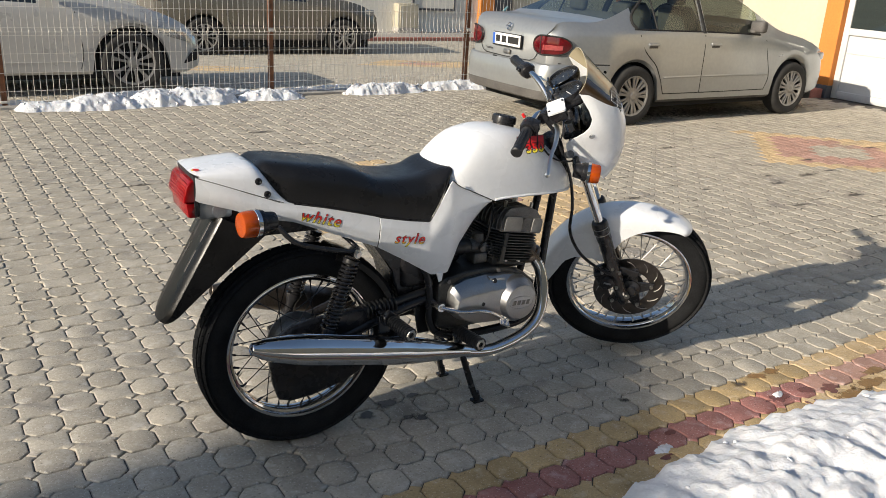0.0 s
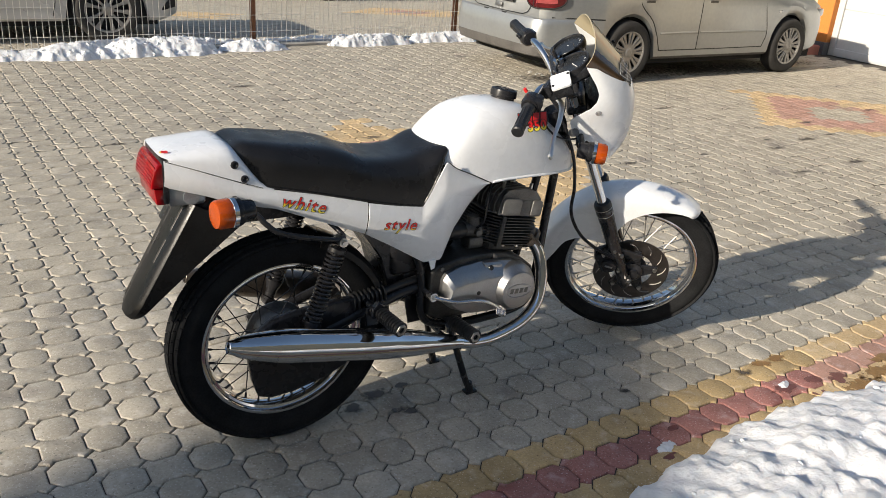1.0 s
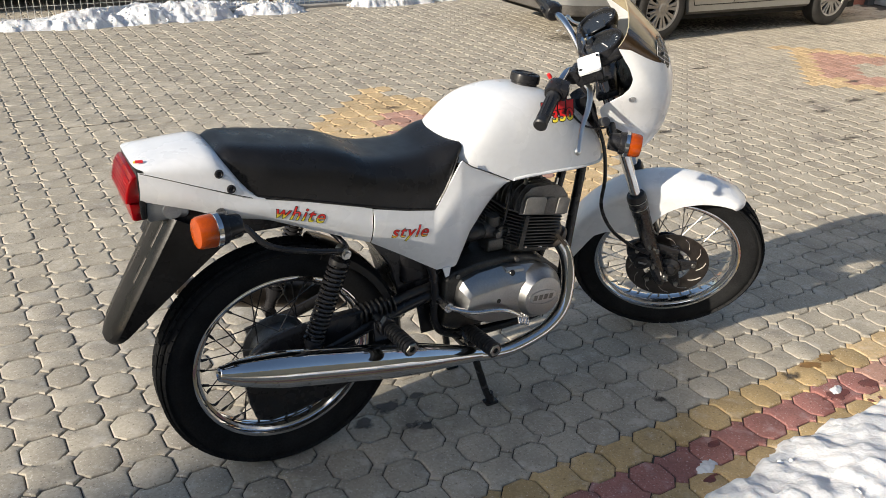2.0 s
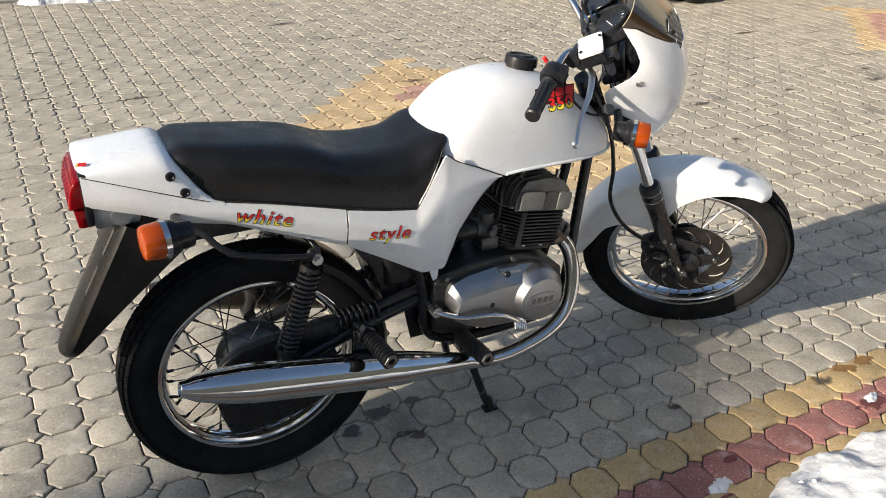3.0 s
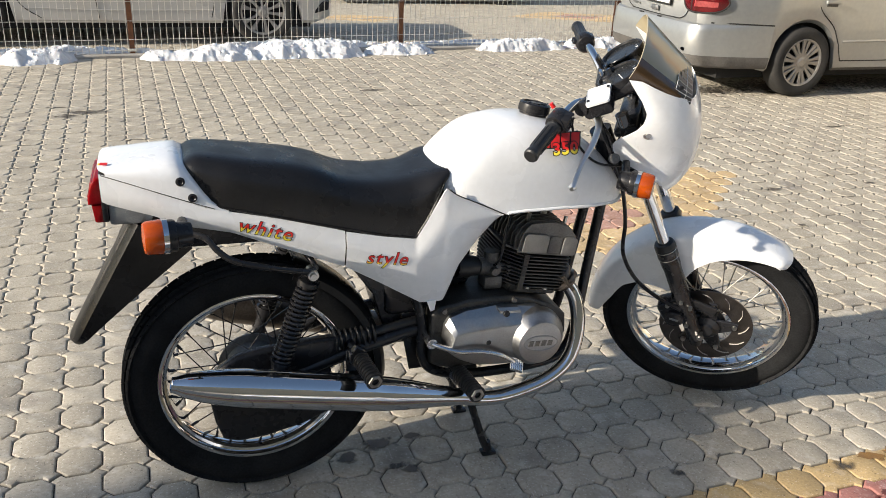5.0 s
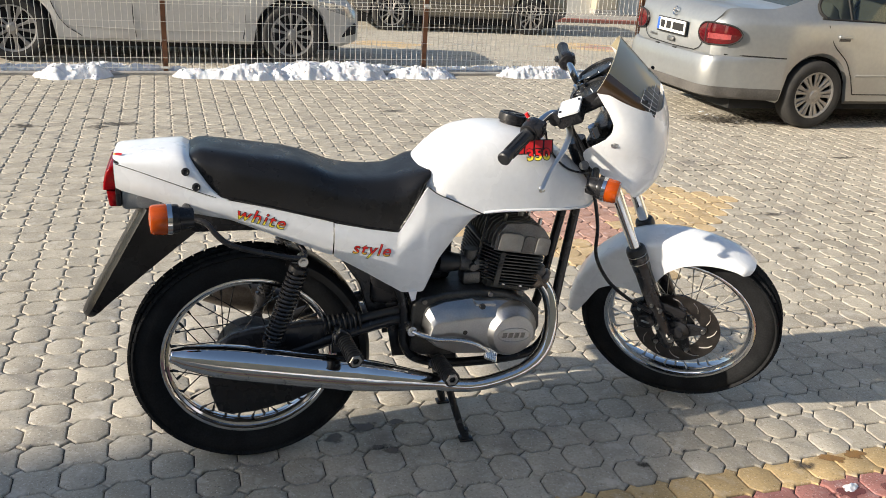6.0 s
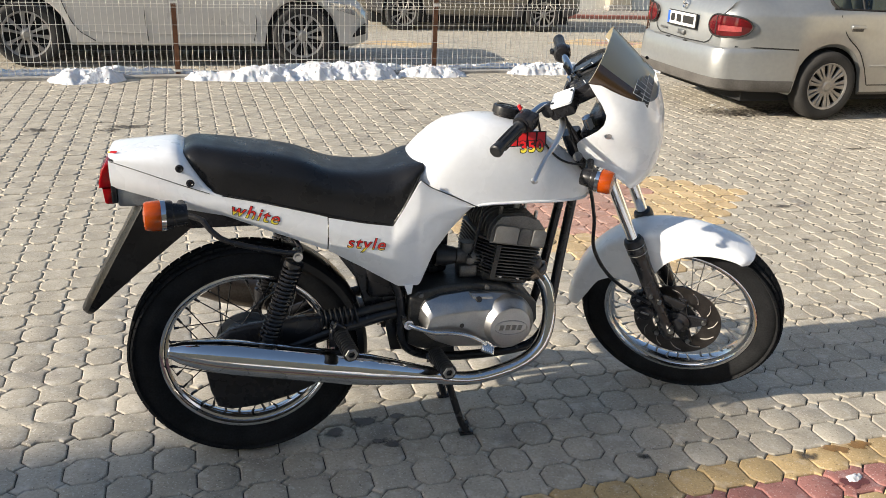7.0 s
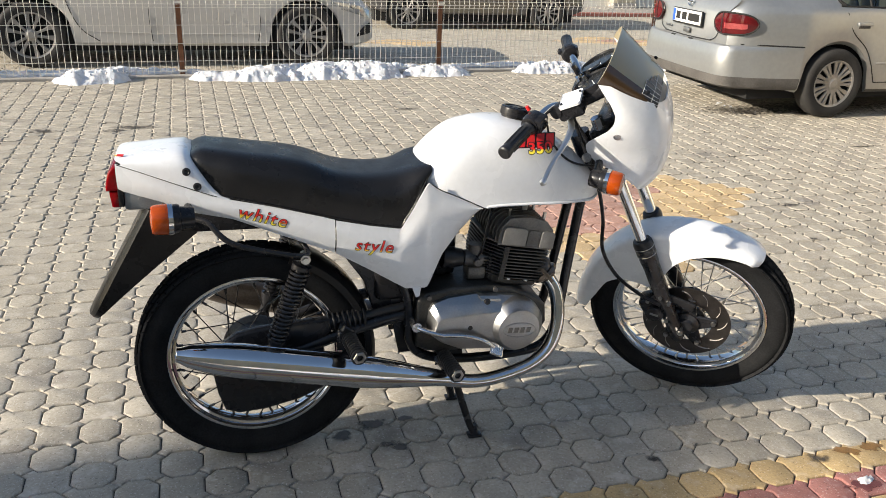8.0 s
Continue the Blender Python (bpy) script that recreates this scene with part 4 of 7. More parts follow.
for s in (-1, 1):
    c = Vector((1.000, s * 0.068, 1.117)) + GA * 0.003
    gauge = fpart("dial", lathe([(0, 0), (0.050, 0.0), (0.050, 0.004)], c, GA, 32), GAUGE, binnacle)
    side = Vector((0, 1, 0))
    rise = GA.cross(side).normalized() * -1
    for k in range(13):
        a = radians(-30 + 20 * k)
        d = side * -math.cos(a) + rise * math.sin(a)
        p = c + GA * 0.0012
        fpart("dial_mark", tube([p + d * 0.039, p + d * 0.045], 0.0008, 4, 1), ALLOY, gauge)
    a = radians(20)
    fpart("dial_needle", tube([c + GA * 0.003, c + GA * 0.003 + (side * -math.cos(a) + rise * math.sin(a)) * 0.038], 0.0013, 4, 1), INK, gauge)
fpart("warning_lamps", moved(box(-0.022, 0.034, -0.020, 0.020, 0.0165, 0.021, 0.002, 1), Matrix.Translation((0.990, 0, 1.115)) @ Matrix.Rotation(radians(-38), 4, "Y")), GAUGE, binnacle)
fpart("ignition_lock", join(rod((0.966, -0.026, 1.098), (0.958, -0.026, 1.112), 0.017, 0.016, 20), rod((0.958, -0.026, 1.112), (0.954, -0.026, 1.118), 0.008, seg=12)), CHROME, binnacle)
fpart("ignition_key", moved(box(-0.004, 0.004, -0.016, 0.016, 0, 0.034, 0.003, 2), Matrix.Translation((0.953, -0.026, 1.116)) @ Matrix.Rotation(radians(-38), 4, "Y")), BLACK, binnacle)

# handlebar, grips, switches, levers
STEER = steer(36.5)
bar_line = [(0.843, -0.38, 1.034), (0.880, -0.24, 1.055), (0.912, -0.15, 1.066), (0.955, -0.085, 1.035), (0.975, -0.04, 1.012), (0.975, 0.04, 1.012), (0.955, 0.085, 1.035), (0.912, 0.15, 1.066), (0.880, 0.24, 1.055), (0.843, 0.38, 1.034)]
handlebar = fpart("handlebar", tube(bar_line, 0.011, 14, 6), CHROME, None, "chrome tubular handlebar")
for s in (-1, 1):
    a0, a1 = Vector((0.873, s * 0.262, 1.051)), Vector((0.836, s * 0.395, 1.030))
    d = a1 - a0
    grip = fpart("grip", lathe([(0, 0), (0.019, 0), (0.0195, 0.006), (0.0165, 0.010), (0.0160, 0.105), (0.0175, 0.112), (0.0185, 0.118), (0.0185, 0.126), (0.015, 0.130), (0, 0.130)], a0, d, 24), GRIP, handlebar, "ribbed black rubber grip")
    rib = bmesh.new()
    dn = d.normalized()
    e1 = dn.orthogonal().normalized()
    e2 = dn.cross(e1)
    for k in range(10):
        a = 2 * math.pi * k / 10
        o = (e1 * math.cos(a) + e2 * math.sin(a)) * 0.0165
        rib = join(rib, tube([a0 + dn * 0.018 + o, a0 + dn * 0.100 + o], 0.0018, 5, 1))
    fpart("grip_rib", rib, GRIP, grip)
    b0 = Vector((0.886, s * 0.212, 1.059))
    sw = fpart("switch_housing", join(lathe([(0, 0), (0.022, 0), (0.027, 0.006), (0.0285, 0.036), (0.025, 0.048), (0, 0.050)], b0, d, 20), moved(box(-0.018, 0.028, -0.020, 0.020, -0.020, 0.024, 0.006, 2), frame_to(b0 + dn * 0.024 + Vector((0.006, 0, 0.004)), dn))), PLASTIC, handlebar, "black switch housing")
    if s < 0:
        fpart("stop_switch", rod(b0 + dn * 0.004 + Vector((-0.024, 0, 0.020)), b0 + dn * 0.004 + Vector((-0.032, 0, 0.030)), 0.006, 0.005, 12), RED, sw)
    else:
        for q in (0.010, 0.028):
            fpart("switch_button", moved(box(-0.006, 0.006, -0.006, 0.006, 0, 0.012, 0.002, 1), frame_to(b0 + dn * q + Vector((-0.026, 0, 0.0)), (-1, 0, 0.1))), PLASTIC, sw)
# front brake master cylinder with its white lid, and the lever
mc = Vector((0.968, -0.160, 1.090))
master = fpart("brake_master_cylinder", join(moved(box(-0.027, 0.031, -0.034, 0.034, -0.026, 0.012, 0.008, 3), Matrix.Translation(mc) @ Matrix.Rotation(radians(-30), 4, "Y") @ Matrix.Rotation(radians(8), 4, "X")), rod((0.925, -0.170, 1.060), (0.945, -0.115, 1.062), 0.019, seg=16), rod((0.95, -0.175, 1.055), (0.965, -0.10, 1.045), 0.014, seg=14)), PLASTIC, handlebar, "black brake reservoir with white lid")
fpart("reservoir_lid", moved(box(-0.029, 0.033, -0.036, 0.036, 0.012, 0.019, 0.007, 3), Matrix.Translation(mc) @ Matrix.Rotation(radians(-30), 4, "Y") @ Matrix.Rotation(radians(8), 4, "X")), WHITE, master, "white reservoir lid with two screws")
for q in (-0.024, 0.026):
    fpart("lid_screw", moved(rod((q + 0.002, 0.020 if q > 0 else -0.020, 0.0205), (q + 0.002, 0.020 if q > 0 else -0.020, 0.0225), 0.0042, seg=10), Matrix.Translation(mc) @ Matrix.Rotation(radians(-30), 4, "Y") @ Matrix.Rotation(radians(8), 4, "X")), BLACK, master)
lever_line = [(0.965, -0.165, 1.048), (0.978, -0.195, 1.040), (0.975, -0.245, 1.020), (0.962, -0.300, 0.998), (0.955, -0.345, 0.985), (0.952, -0.382, 0.972)]
fpart("brake_lever", join(tube(lever_line, lambda q: 0.0105 - 0.0045 * min(1, q * 1.6), 10, 6, 0.7), lathe([(0, -0.010), (0.006, -0.008), (0.010, 0), (0.006, 0.008), (0, 0.010)], (0.951, -0.386, 0.970), (0, 1, 0), 14)), LEVER, handlebar, "polished alloy brake lever with ball end")
fpart("clutch_lever", join(tube([(x, -y, z) for x, y, z in lever_line], lambda q: 0.0105 - 0.0045 * min(1, q * 1.6), 10, 6, 0.7), lathe([(0, -0.010), (0.006, -0.008), (0.010, 0), (0.006, 0.008), (0, 0.010)], (0.951, 0.386, 0.970), (0, 1, 0), 14)), LEVER, handlebar, "polished alloy clutch lever")

# cables
CABLES = {"brake_hose": ([(0.968, -0.12, 1.03), (1.02, -0.13, 0.93), (1.07, -0.135, 0.83), (1.10, -0.135, 0.72), (1.115, -0.135, 0.61), (1.17, -0.13, 0.52), (1.25, -0.115, 0.455), (1.32, -0.105, 0.42)], 0.0058, True),
          "throttle_cable": ([(0.905, -0.19, 1.045), (0.93, -0.20, 0.985), (0.985, -0.19, 0.93), (1.05, -0.15, 0.905), (1.10, -0.09, 0.90)], 0.0032, True),
          "clutch_cable": ([(0.97, 0.16, 1.04), (1.02, 0.13, 0.98), (1.04, 0.08, 0.90), (1.02, 0.05, 0.80)], 0.0032, True),
          "wiring": ([(0.93, -0.05, 1.02), (0.98, -0.08, 0.98), (1.02, -0.085, 0.93), (1.04, -0.07, 0.86)], 0.006, True)}
for nm, (line, r, _) in CABLES.items():
    fpart(nm, tube(line, r, 8, 8), PLASTIC, None)


def indicator(name, at, size, face, stalk_from, lens_label):
    """Round stalked indicator: black cone, chrome ring, orange lens. face: the way the lens looks."""
    f = Vector(face).normalized()
    at = Vector(at)

    def sized(profile):
        return [(r * size, h * size) for r, h in profile]

    body = part(name, join(lathe(sized([(0, -0.052), (0.025, -0.052), (0.027, -0.048), (0.030, -0.020), (0.0345, -0.018), (0.0365, -0.012), (0.0365, 0.0), (0, 0)]), at, f, 28), rod(stalk_from, at - f * 0.03, 0.011, seg=12)), PLASTIC, bike, lens_label)
    part("chrome_ring", lathe(sized([(0.0365, -0.003), (0.0405, -0.001), (0.0405, 0.010), (0.0365, 0.012)]), at, f, 28), CHROME, body)
    part("orange_lens", lathe(sized([(0.037, 0.008), (0.0385, 0.012), (0.0365, 0.042), (0.033, 0.048), (0.010, 0.051), (0, 0.051)]), at, f, 36), ORANGELENS, body, "orange fluted lens", angle=35)
    return body


for s in (-1, 1):
    m = STEER
    at = m @ Vector((1.100, s * 0.245, 0.923))
    face = (m.to_3x3() @ Vector((1, s * 0.10, 0.02)))
    indicator("front_indicator", at, 0.88, face, m @ Vector((1.06, s * 0.10, 0.94)), "round orange front indicator in black housing")
    fpart("indicator_bolt", rod((1.03, s * 0.20, 0.955), (1.035, s * 0.225, 0.972), 0.012, 0.013, 14), DIRTALLOY, None)
    indicator("rear_indicator", (-0.168, s * 0.215, 0.803), 1.0, (-1, s * 0.12, 0.02), (-0.13, s * 0.06, 0.800), "round orange rear indicator in black housing")


# ---- seat, tank, panels ----
def half_width(x):
    return smooth_table([(-0.31, 0.098), (-0.2, 0.116), (0.0, 0.134), (0.25, 0.147), (0.45, 0.150), (0.66, 0.142)], x)


TANK_TOP = [(0.47, 0.862), (0.50, 0.895), (0.56, 0.955), (0.61, 0.982), (0.70, 0.994), (0.80, 0.980), (0.90, 0.930), (0.96, 0.882), (1.00, 0.838), (1.03, 0.795)]
TANK_LOW = [(0.47, 0.835), (0.52, 0.826), (0.60, 0.790), (0.65, 0.768), (0.70, 0.772), (0.80, 0.772), (0.90, 0.768), (0.98, 0.766), (1.03, 0.775)]
TANK_W = [(0.47, 0.095), (0.52, 0.128), (0.60, 0.144), (0.70, 0.150), (0.85, 0.145), (0.94, 0.128), (0.99, 0.108), (1.03, 0.060)]
secs = []
for k in range(34):
    x = 0.47 + 0.56 * k / 33
    zt, zl, w = smooth_table(TANK_TOP, x), lerp_table(TANK_LOW, x), smooth_table(TANK_W, x)
    row = []
    # from the lower right edge over the top to the lower left edge
    for j in range(29):
        a = math.pi * j / 28
        c, s = math.cos(a), math.sin(a)
        e = 0.62
        y = -math.copysign(abs(c) ** e, c) * w
        z = zl + (zt - zl) * s ** 0.72
        flare = 1.0 + 0.03 * (1 - s)
        row.append((x, y * flare, z))
    # underside, drawn in
    row += [(x, w * 0.90, zl + 0.012), (x, w * 0.4, zl + 0.02), (x, -w * 0.4, zl + 0.02), (x, -w * 0.90, zl + 0.012)]
    secs.append(row)
tank = part("fuel_tank", loft(secs), WHITE, bike, "white steel fuel tank", angle=48)
for s in (-1, 1):
    lip = [(x, s * (smooth_table(TANK_W, x) * 1.03 - 0.002), lerp_table(TANK_LOW, x) + 0.004) for x in (0.655, 0.70, 0.75, 0.80, 0.85, 0.90, 0.94, 0.97, 0.99, 1.01)]
    part("tank_lip", tube(lip, 0.0062, 8, 4, 0.75), WHITE, tank)
    part("parting_line", tube([(x, s * (max(smooth_table(TANK_W, x) * 1.03, half_width(x)) + 0.0012), z) for x, z in ((0.492, 0.848), (0.52, 0.8275), (0.56, 0.8095), (0.60, 0.7915), (0.648, 0.7695))], 0.0014, 5, 4), SEAM, tank)
part("filler_cap", lathe([(0, 0.040), (0.013, 0.040), (0.015, 0.0365), (0.031, 0.0365), (0.033, 0.040), (0.037, 0.040), (0.041, 0.037), (0.042, 0.030), (0.042, 0.016), (0.037, 0.014), (0.037, 0.006), (0.044, 0.004), (0.045, -0.012)], (0.768, 0.0, 0.978), (0.16, 0, 1), 32), PLASTIC, tank, "black fuel filler cap")
part("filler_grip", moved(box(-0.030, 0.030, -0.007, 0.007, 0.030, 0.040, 0.004, 2), Matrix.Translation((0.768, 0, 0.978)) @ Matrix.Rotation(radians(9), 4, "Y")), PLASTIC, tank)
# tank transfer: the maker's word as plain bars, the model number below
tank_sticker = Matrix.Translation((0.762, -0.1535, 0.914)) @ Matrix(((0.985, 0.05, -0.17, 0), (-0.02, 0.36, -0.93, 0), (0.02, 0.93, 0.36, 0), (0, 0, 0, 1)))
for k in range(4):
    part("transfer_edge", moved(prism([(0.0275 * k - 0.030 - 0.003, 0.0), (0.0275 * k - 0.030 + 0.0265, 0.0), (0.0275 * k - 0.030 + 0.0285, 0.041), (0.0275 * k - 0.030 - 0.001, 0.041)], -0.0004, 0.0002), tank_sticker @ pose(0, 0.022, 0.0006, -90)), BLACKINK, tank, smooth=False)
    part("transfer_bar", moved(prism([(0.0275 * k - 0.030, 0.003), (0.0275 * k - 0.030 + 0.0225, 0.003), (0.0275 * k - 0.030 + 0.0245, 0.038), (0.0275 * k - 0.030 + 0.002, 0.038)], -0.0016, -0.0004), tank_sticker @ pose(0, 0.022, 0.0006, -90)), RED, tank, smooth=False)
lettering("350", 0.042, BLACKINK, tank, tank_sticker @ pose(0.003, 0.006, 0.0022), "black outline of the model number", "number_outline", fat=0.0034, depth=0.0003, spacing=1.1)
lettering("350", 0.042, TRANSFER, tank, tank_sticker @ pose(0.003, 0.006, 0.0028), "red and yellow model number transfer", "model_number", fat=0.0012, depth=0.0003, spacing=1.1)

SEAT_TOP = [(-0.13, 0.924), (-0.10, 0.942), (-0.06, 0.941), (0.02, 0.930), (0.12, 0.916), (0.18, 0.902), (0.26, 0.872), (0.34, 0.862), (0.42, 0.866), (0.48, 0.885), (0.505, 0.888)]
SEAT_LOW = [(-0.13, 0.912), (-0.063, 0.832), (0.077, 0.799), (0.209, 0.765), (0.331, 0.735), (0.415, 0.722), (0.448, 0.775), (0.488, 0.850), (0.505, 0.868)]
SEAT_W = [(-0.13, 0.080), (-0.10, 0.105), (-0.03, 0.130), (0.15, 0.142), (0.30, 0.145), (0.40, 0.146), (0.46, 0.142), (0.505, 0.118)]
secs = []
for k in range(54):
    x = -0.13 + 0.635 * k / 53
    zt, zl, w = smooth_table(SEAT_TOP, x), lerp_table(SEAT_LOW, x), smooth_table(SEAT_W, x)
    row = []
    for j in range(25):
        a = math.pi * j / 24
        c, s = math.cos(a), math.sin(a)
        y = -math.copysign(abs(c) ** 0.42, c) * w
        row.append((x, y * (1.0 - 0.10 * s ** 2), zl + (zt - zl) * s ** 0.55 - 0.006 * (1 - abs(c)) * s))
    secs.append(row)
seat = part("seat", loft(secs), LEATHER, bike, "black vinyl dual seat", angle=60)
# piping along the lower edge of the seat
for s in (-1, 1):
    line = [(x, s * (smooth_table(SEAT_W, x) + 0.001), lerp_table(SEAT_LOW, x) + 0.002) for x in (-0.125, -0.09, -0.063, 0.0, 0.08, 0.15, 0.21, 0.27, 0.33, 0.38, 0.413, 0.43, 0.448, 0.468, 0.488)]
    part("seat_piping", tube(line, 0.0032, 6, 3), LEATHER, seat)

# tail hump
secs = []
for k in range(16):
    x = -0.305 + 0.275 * k / 15
    zt = smooth_table([(-0.305, 0.918), (-0.27, 0.925), (-0.135, 0.936), (-0.118, 0.922), (-0.06, 0.842), (-0.03, 0.825)], x)
    zl = lerp_table([(-0.305, 0.915), (-0.07, 0.828), (-0.03, 0.815)], x)
    w = half_width(x) + 0.001
    row = []
    for j in range(21):
        a = math.pi * j / 20
        c, s = math.cos(a), math.sin(a)
        row.append((x + (0.018 if k == 0 else 0) * (1 - s), -math.copysign(abs(c) ** 0.45, c) * w, zl + (zt - zl) * s ** 0.5))
    secs.append(row)
TAIL_SEAM = [(-0.296, 0.9105), (-0.24, 0.8915), (-0.18, 0.8695), (-0.12, 0.8475), (-0.06, 0.8265)]
tail = part("tail_hump", loft(secs), WHITE, bike, "white tail hump behind the seat", angle=45)
for s in (-1, 1):
    for x, z in ((-0.131, 0.893), (-0.107, 0.855)):
        yy = half_width(x) - (0.0015 if z > 0.87 else -0.001)
        part("tail_bolt", join(lathe([(0, 0.002), (0.004, 0.002), (0.006, 0.004), (0.0095, 0.003), (0.0105, 0.0)], (x, s * yy, z), (0, s, 0.15), 16)), PLASTIC, tail)
    part("parting_line", tube([(x, s * (half_width(x) + 0.0008), z) for x, z in TAIL_SEAM], 0.0010, 5, 4), SEAM, tail)
    if s > 0:
        continue
    part("tail_decal", moved(box(-0.007, 0.009, -0.0006, 0.0006, -0.005, 0.005), Matrix.Translation((-0.290, s * 0.0670, 0.9260)) @ Matrix.Rotation(radians(s * 9.3), 4, "Z") @ Matrix.Rotation(radians(s * 76), 4, "X")), RED, tail)
    part("tail_decal", moved(box(-0.013, -0.007, -0.0006, 0.0006, -0.005, 0.002), Matrix.Translation((-0.288, s * 0.0670, 0.9260)) @ Matrix.Rotation(radians(s * 9.3), 4, "Z") @ Matrix.Rotation(radians(s * 76), 4, "X")), YELLOW, tail)


def panel_y(x, q, bulge, ridge=0.0):
    """How far out a panel stands at the share q of its height."""
    return half_width(x) + bulge * math.sin(math.pi * min(1, q * 1.05)) - 0.012 * (1 - q) ** 3 + ridge * math.exp(-((q - 0.72) / 0.16) ** 2)


def lay_on(ob, lo, hi, bulge, ridge, gap):
    """Lays flat lettering on the curve of the right-hand panel."""
    bm = bmesh.new()
    bm.from_mesh(ob.data)
    for _ in range(2):
        bmesh.ops.triangulate(bm, faces=bm.faces[:])
        bmesh.ops.subdivide_edges(bm, edges=[e for e in bm.edges if e.calc_length() > 0.005], cuts=1)
    bm.to_mesh(ob.data)
    bm.free()
    m = ob.matrix_basis
    back = m.inverted()
    for v in ob.data.vertices:
        p = m @ v.co
        a, b = lerp_table(lo, p.x), lerp_table(hi, p.x)
        p.y = -(panel_y(p.x, max(0.0, min(1.0, (p.z - a) / (b - a))), bulge, ridge) + gap)
        v.co = back @ p


def panel(xs, lo, hi, bulge, side, ridge=0.0):
    """A side panel between two curves, bulged outwards, with its lower edge turned in."""
    rows = []
    for x in xs:
        a, b = lo(x), hi(x)
        row = []
        for j in range(11):
            q = j / 10
            row.append((x, side * panel_y(x, q, bulge, ridge), a + (b - a) * q))
        rows.append(row)
    return shell(rows, 0.004 * side)


REAR_LO = [(-0.300, 0.842), (-0.288, 0.838), (-0.20, 0.812), (-0.121, 0.781), (-0.025, 0.762), (0.088, 0.716), (0.236, 0.657)]
REAR_HI = [(-0.300, 0.913), (-0.07, 0.8265), (0.077, 0.797), (0.209, 0.763), (0.240, 0.754)]
FRONT_LO = [(0.240, 0.655), (0.329, 0.603), (0.409, 0.553), (0.435, 0.537), (0.495, 0.535), (0.503, 0.550), (0.517, 0.585), (0.536, 0.633), (0.582, 0.698), (0.645, 0.764)]
FRONT_HI = [(0.240, 0.753), (0.331, 0.734), (0.415, 0.721), (0.448, 0.776), (0.488, 0.848), (0.52, 0.828), (0.60, 0.792), (0.645, 0.769)]
for s in (-1, 1):
    xs = [-0.300 + 0.537 * k / 44 for k in range(45)]
    rp = part("rear_side_panel", panel(xs, lambda x: lerp_table(REAR_LO, x), lambda x: lerp_table(REAR_HI, x), 0.004, s), WHITE, bike, "white side panel under the seat", angle=50)
    xs = [0.240 + 0.405 * k / 60 for k in range(61)]
    fp = part("front_side_panel", panel(xs, lambda x: lerp_table(FRONT_LO, x), lambda x: lerp_table(FRONT_HI, x), 0.006, s, 0.004), WHITE, bike, "white side panel under the tank", angle=50)
    part("panel_tab", prism([(0.452, 0.540), (0.478, 0.540), (0.474, 0.512), (0.463, 0.508)], s * 0.137, s * 0.143, 0.001, 1), WHITE, fp)
    if s < 0:
        for word, par, x, z, size, rise, lo, hi, bulge, ridge in (("white", rp, -0.016, 0.7710, 0.0505, -15.0, REAR_LO, REAR_HI, 0.004, 0.0), ("style", fp, 0.287, 0.668, 0.049, -7.0, FRONT_LO, FRONT_HI, 0.006, 0.004)):
            base = Matrix.Translation((x, -half_width(x), z)) @ Matrix.Rotation(radians(90), 4, "X") @ Matrix.Rotation(radians(rise), 4, "Z")
            edge = lettering(word, size, BLACKINK, par, base, "black outline of the transfer word", "word_outline", fat=0.0014, shear=0.16, depth=0.0, spacing=1.14)
            face = lettering(word, size, TRANSFER, par, base, "transfer word in red and yellow", "transfer_word", fat=0.0, shear=0.16, depth=0.0, spacing=1.14)
            lay_on(edge, lo, hi, bulge, ridge, 0.0008)
            lay_on(face, lo, hi, bulge, ridge, 0.0011)

# tail lamp
lamp = part("tail_lamp", prism([(-0.296, 0.838), (-0.296, 0.902), (-0.310, 0.900), (-0.321, 0.884), (-0.329, 0.852), (-0.330, 0.838)], -0.088, 0.088, 0.005, 3), REDLENS, bike, "red rectangular tail lamp")
part("lamp_bezel", box(-0.302, -0.288, -0.090, 0.090, 0.796, 0.912, 0.004, 2), PLASTIC, lamp)
part("lower_reflector", prism([(-0.296, 0.794), (-0.296, 0.8365), (-0.323, 0.8365), (-0.319, 0.797), (-0.314, 0.794)], -0.086, 0.086, 0.004, 2), REDLENS, lamp)
for k in range(6):
    z = 0.846 + 0.0085 * k
    part("lens_rib", box(lerp_table([(0.838, -0.331), (0.852, -0.3300), (0.884, -0.3215), (0.90, -0.311)], z) - 0.0003, -0.312, -0.080, 0.080, z, z + 0.0030, 0.0008, 1), REDLENS, lamp)
part("lamp_bracket", join(box(-0.290, -0.195, -0.088, 0.088, 0.785, 0.838, 0.010, 2), rod((-0.235, -0.094, 0.81), (-0.235, 0.094, 0.81), 0.020, seg=18)), GREYMETAL, bike, "grey metal tail lamp bracket")

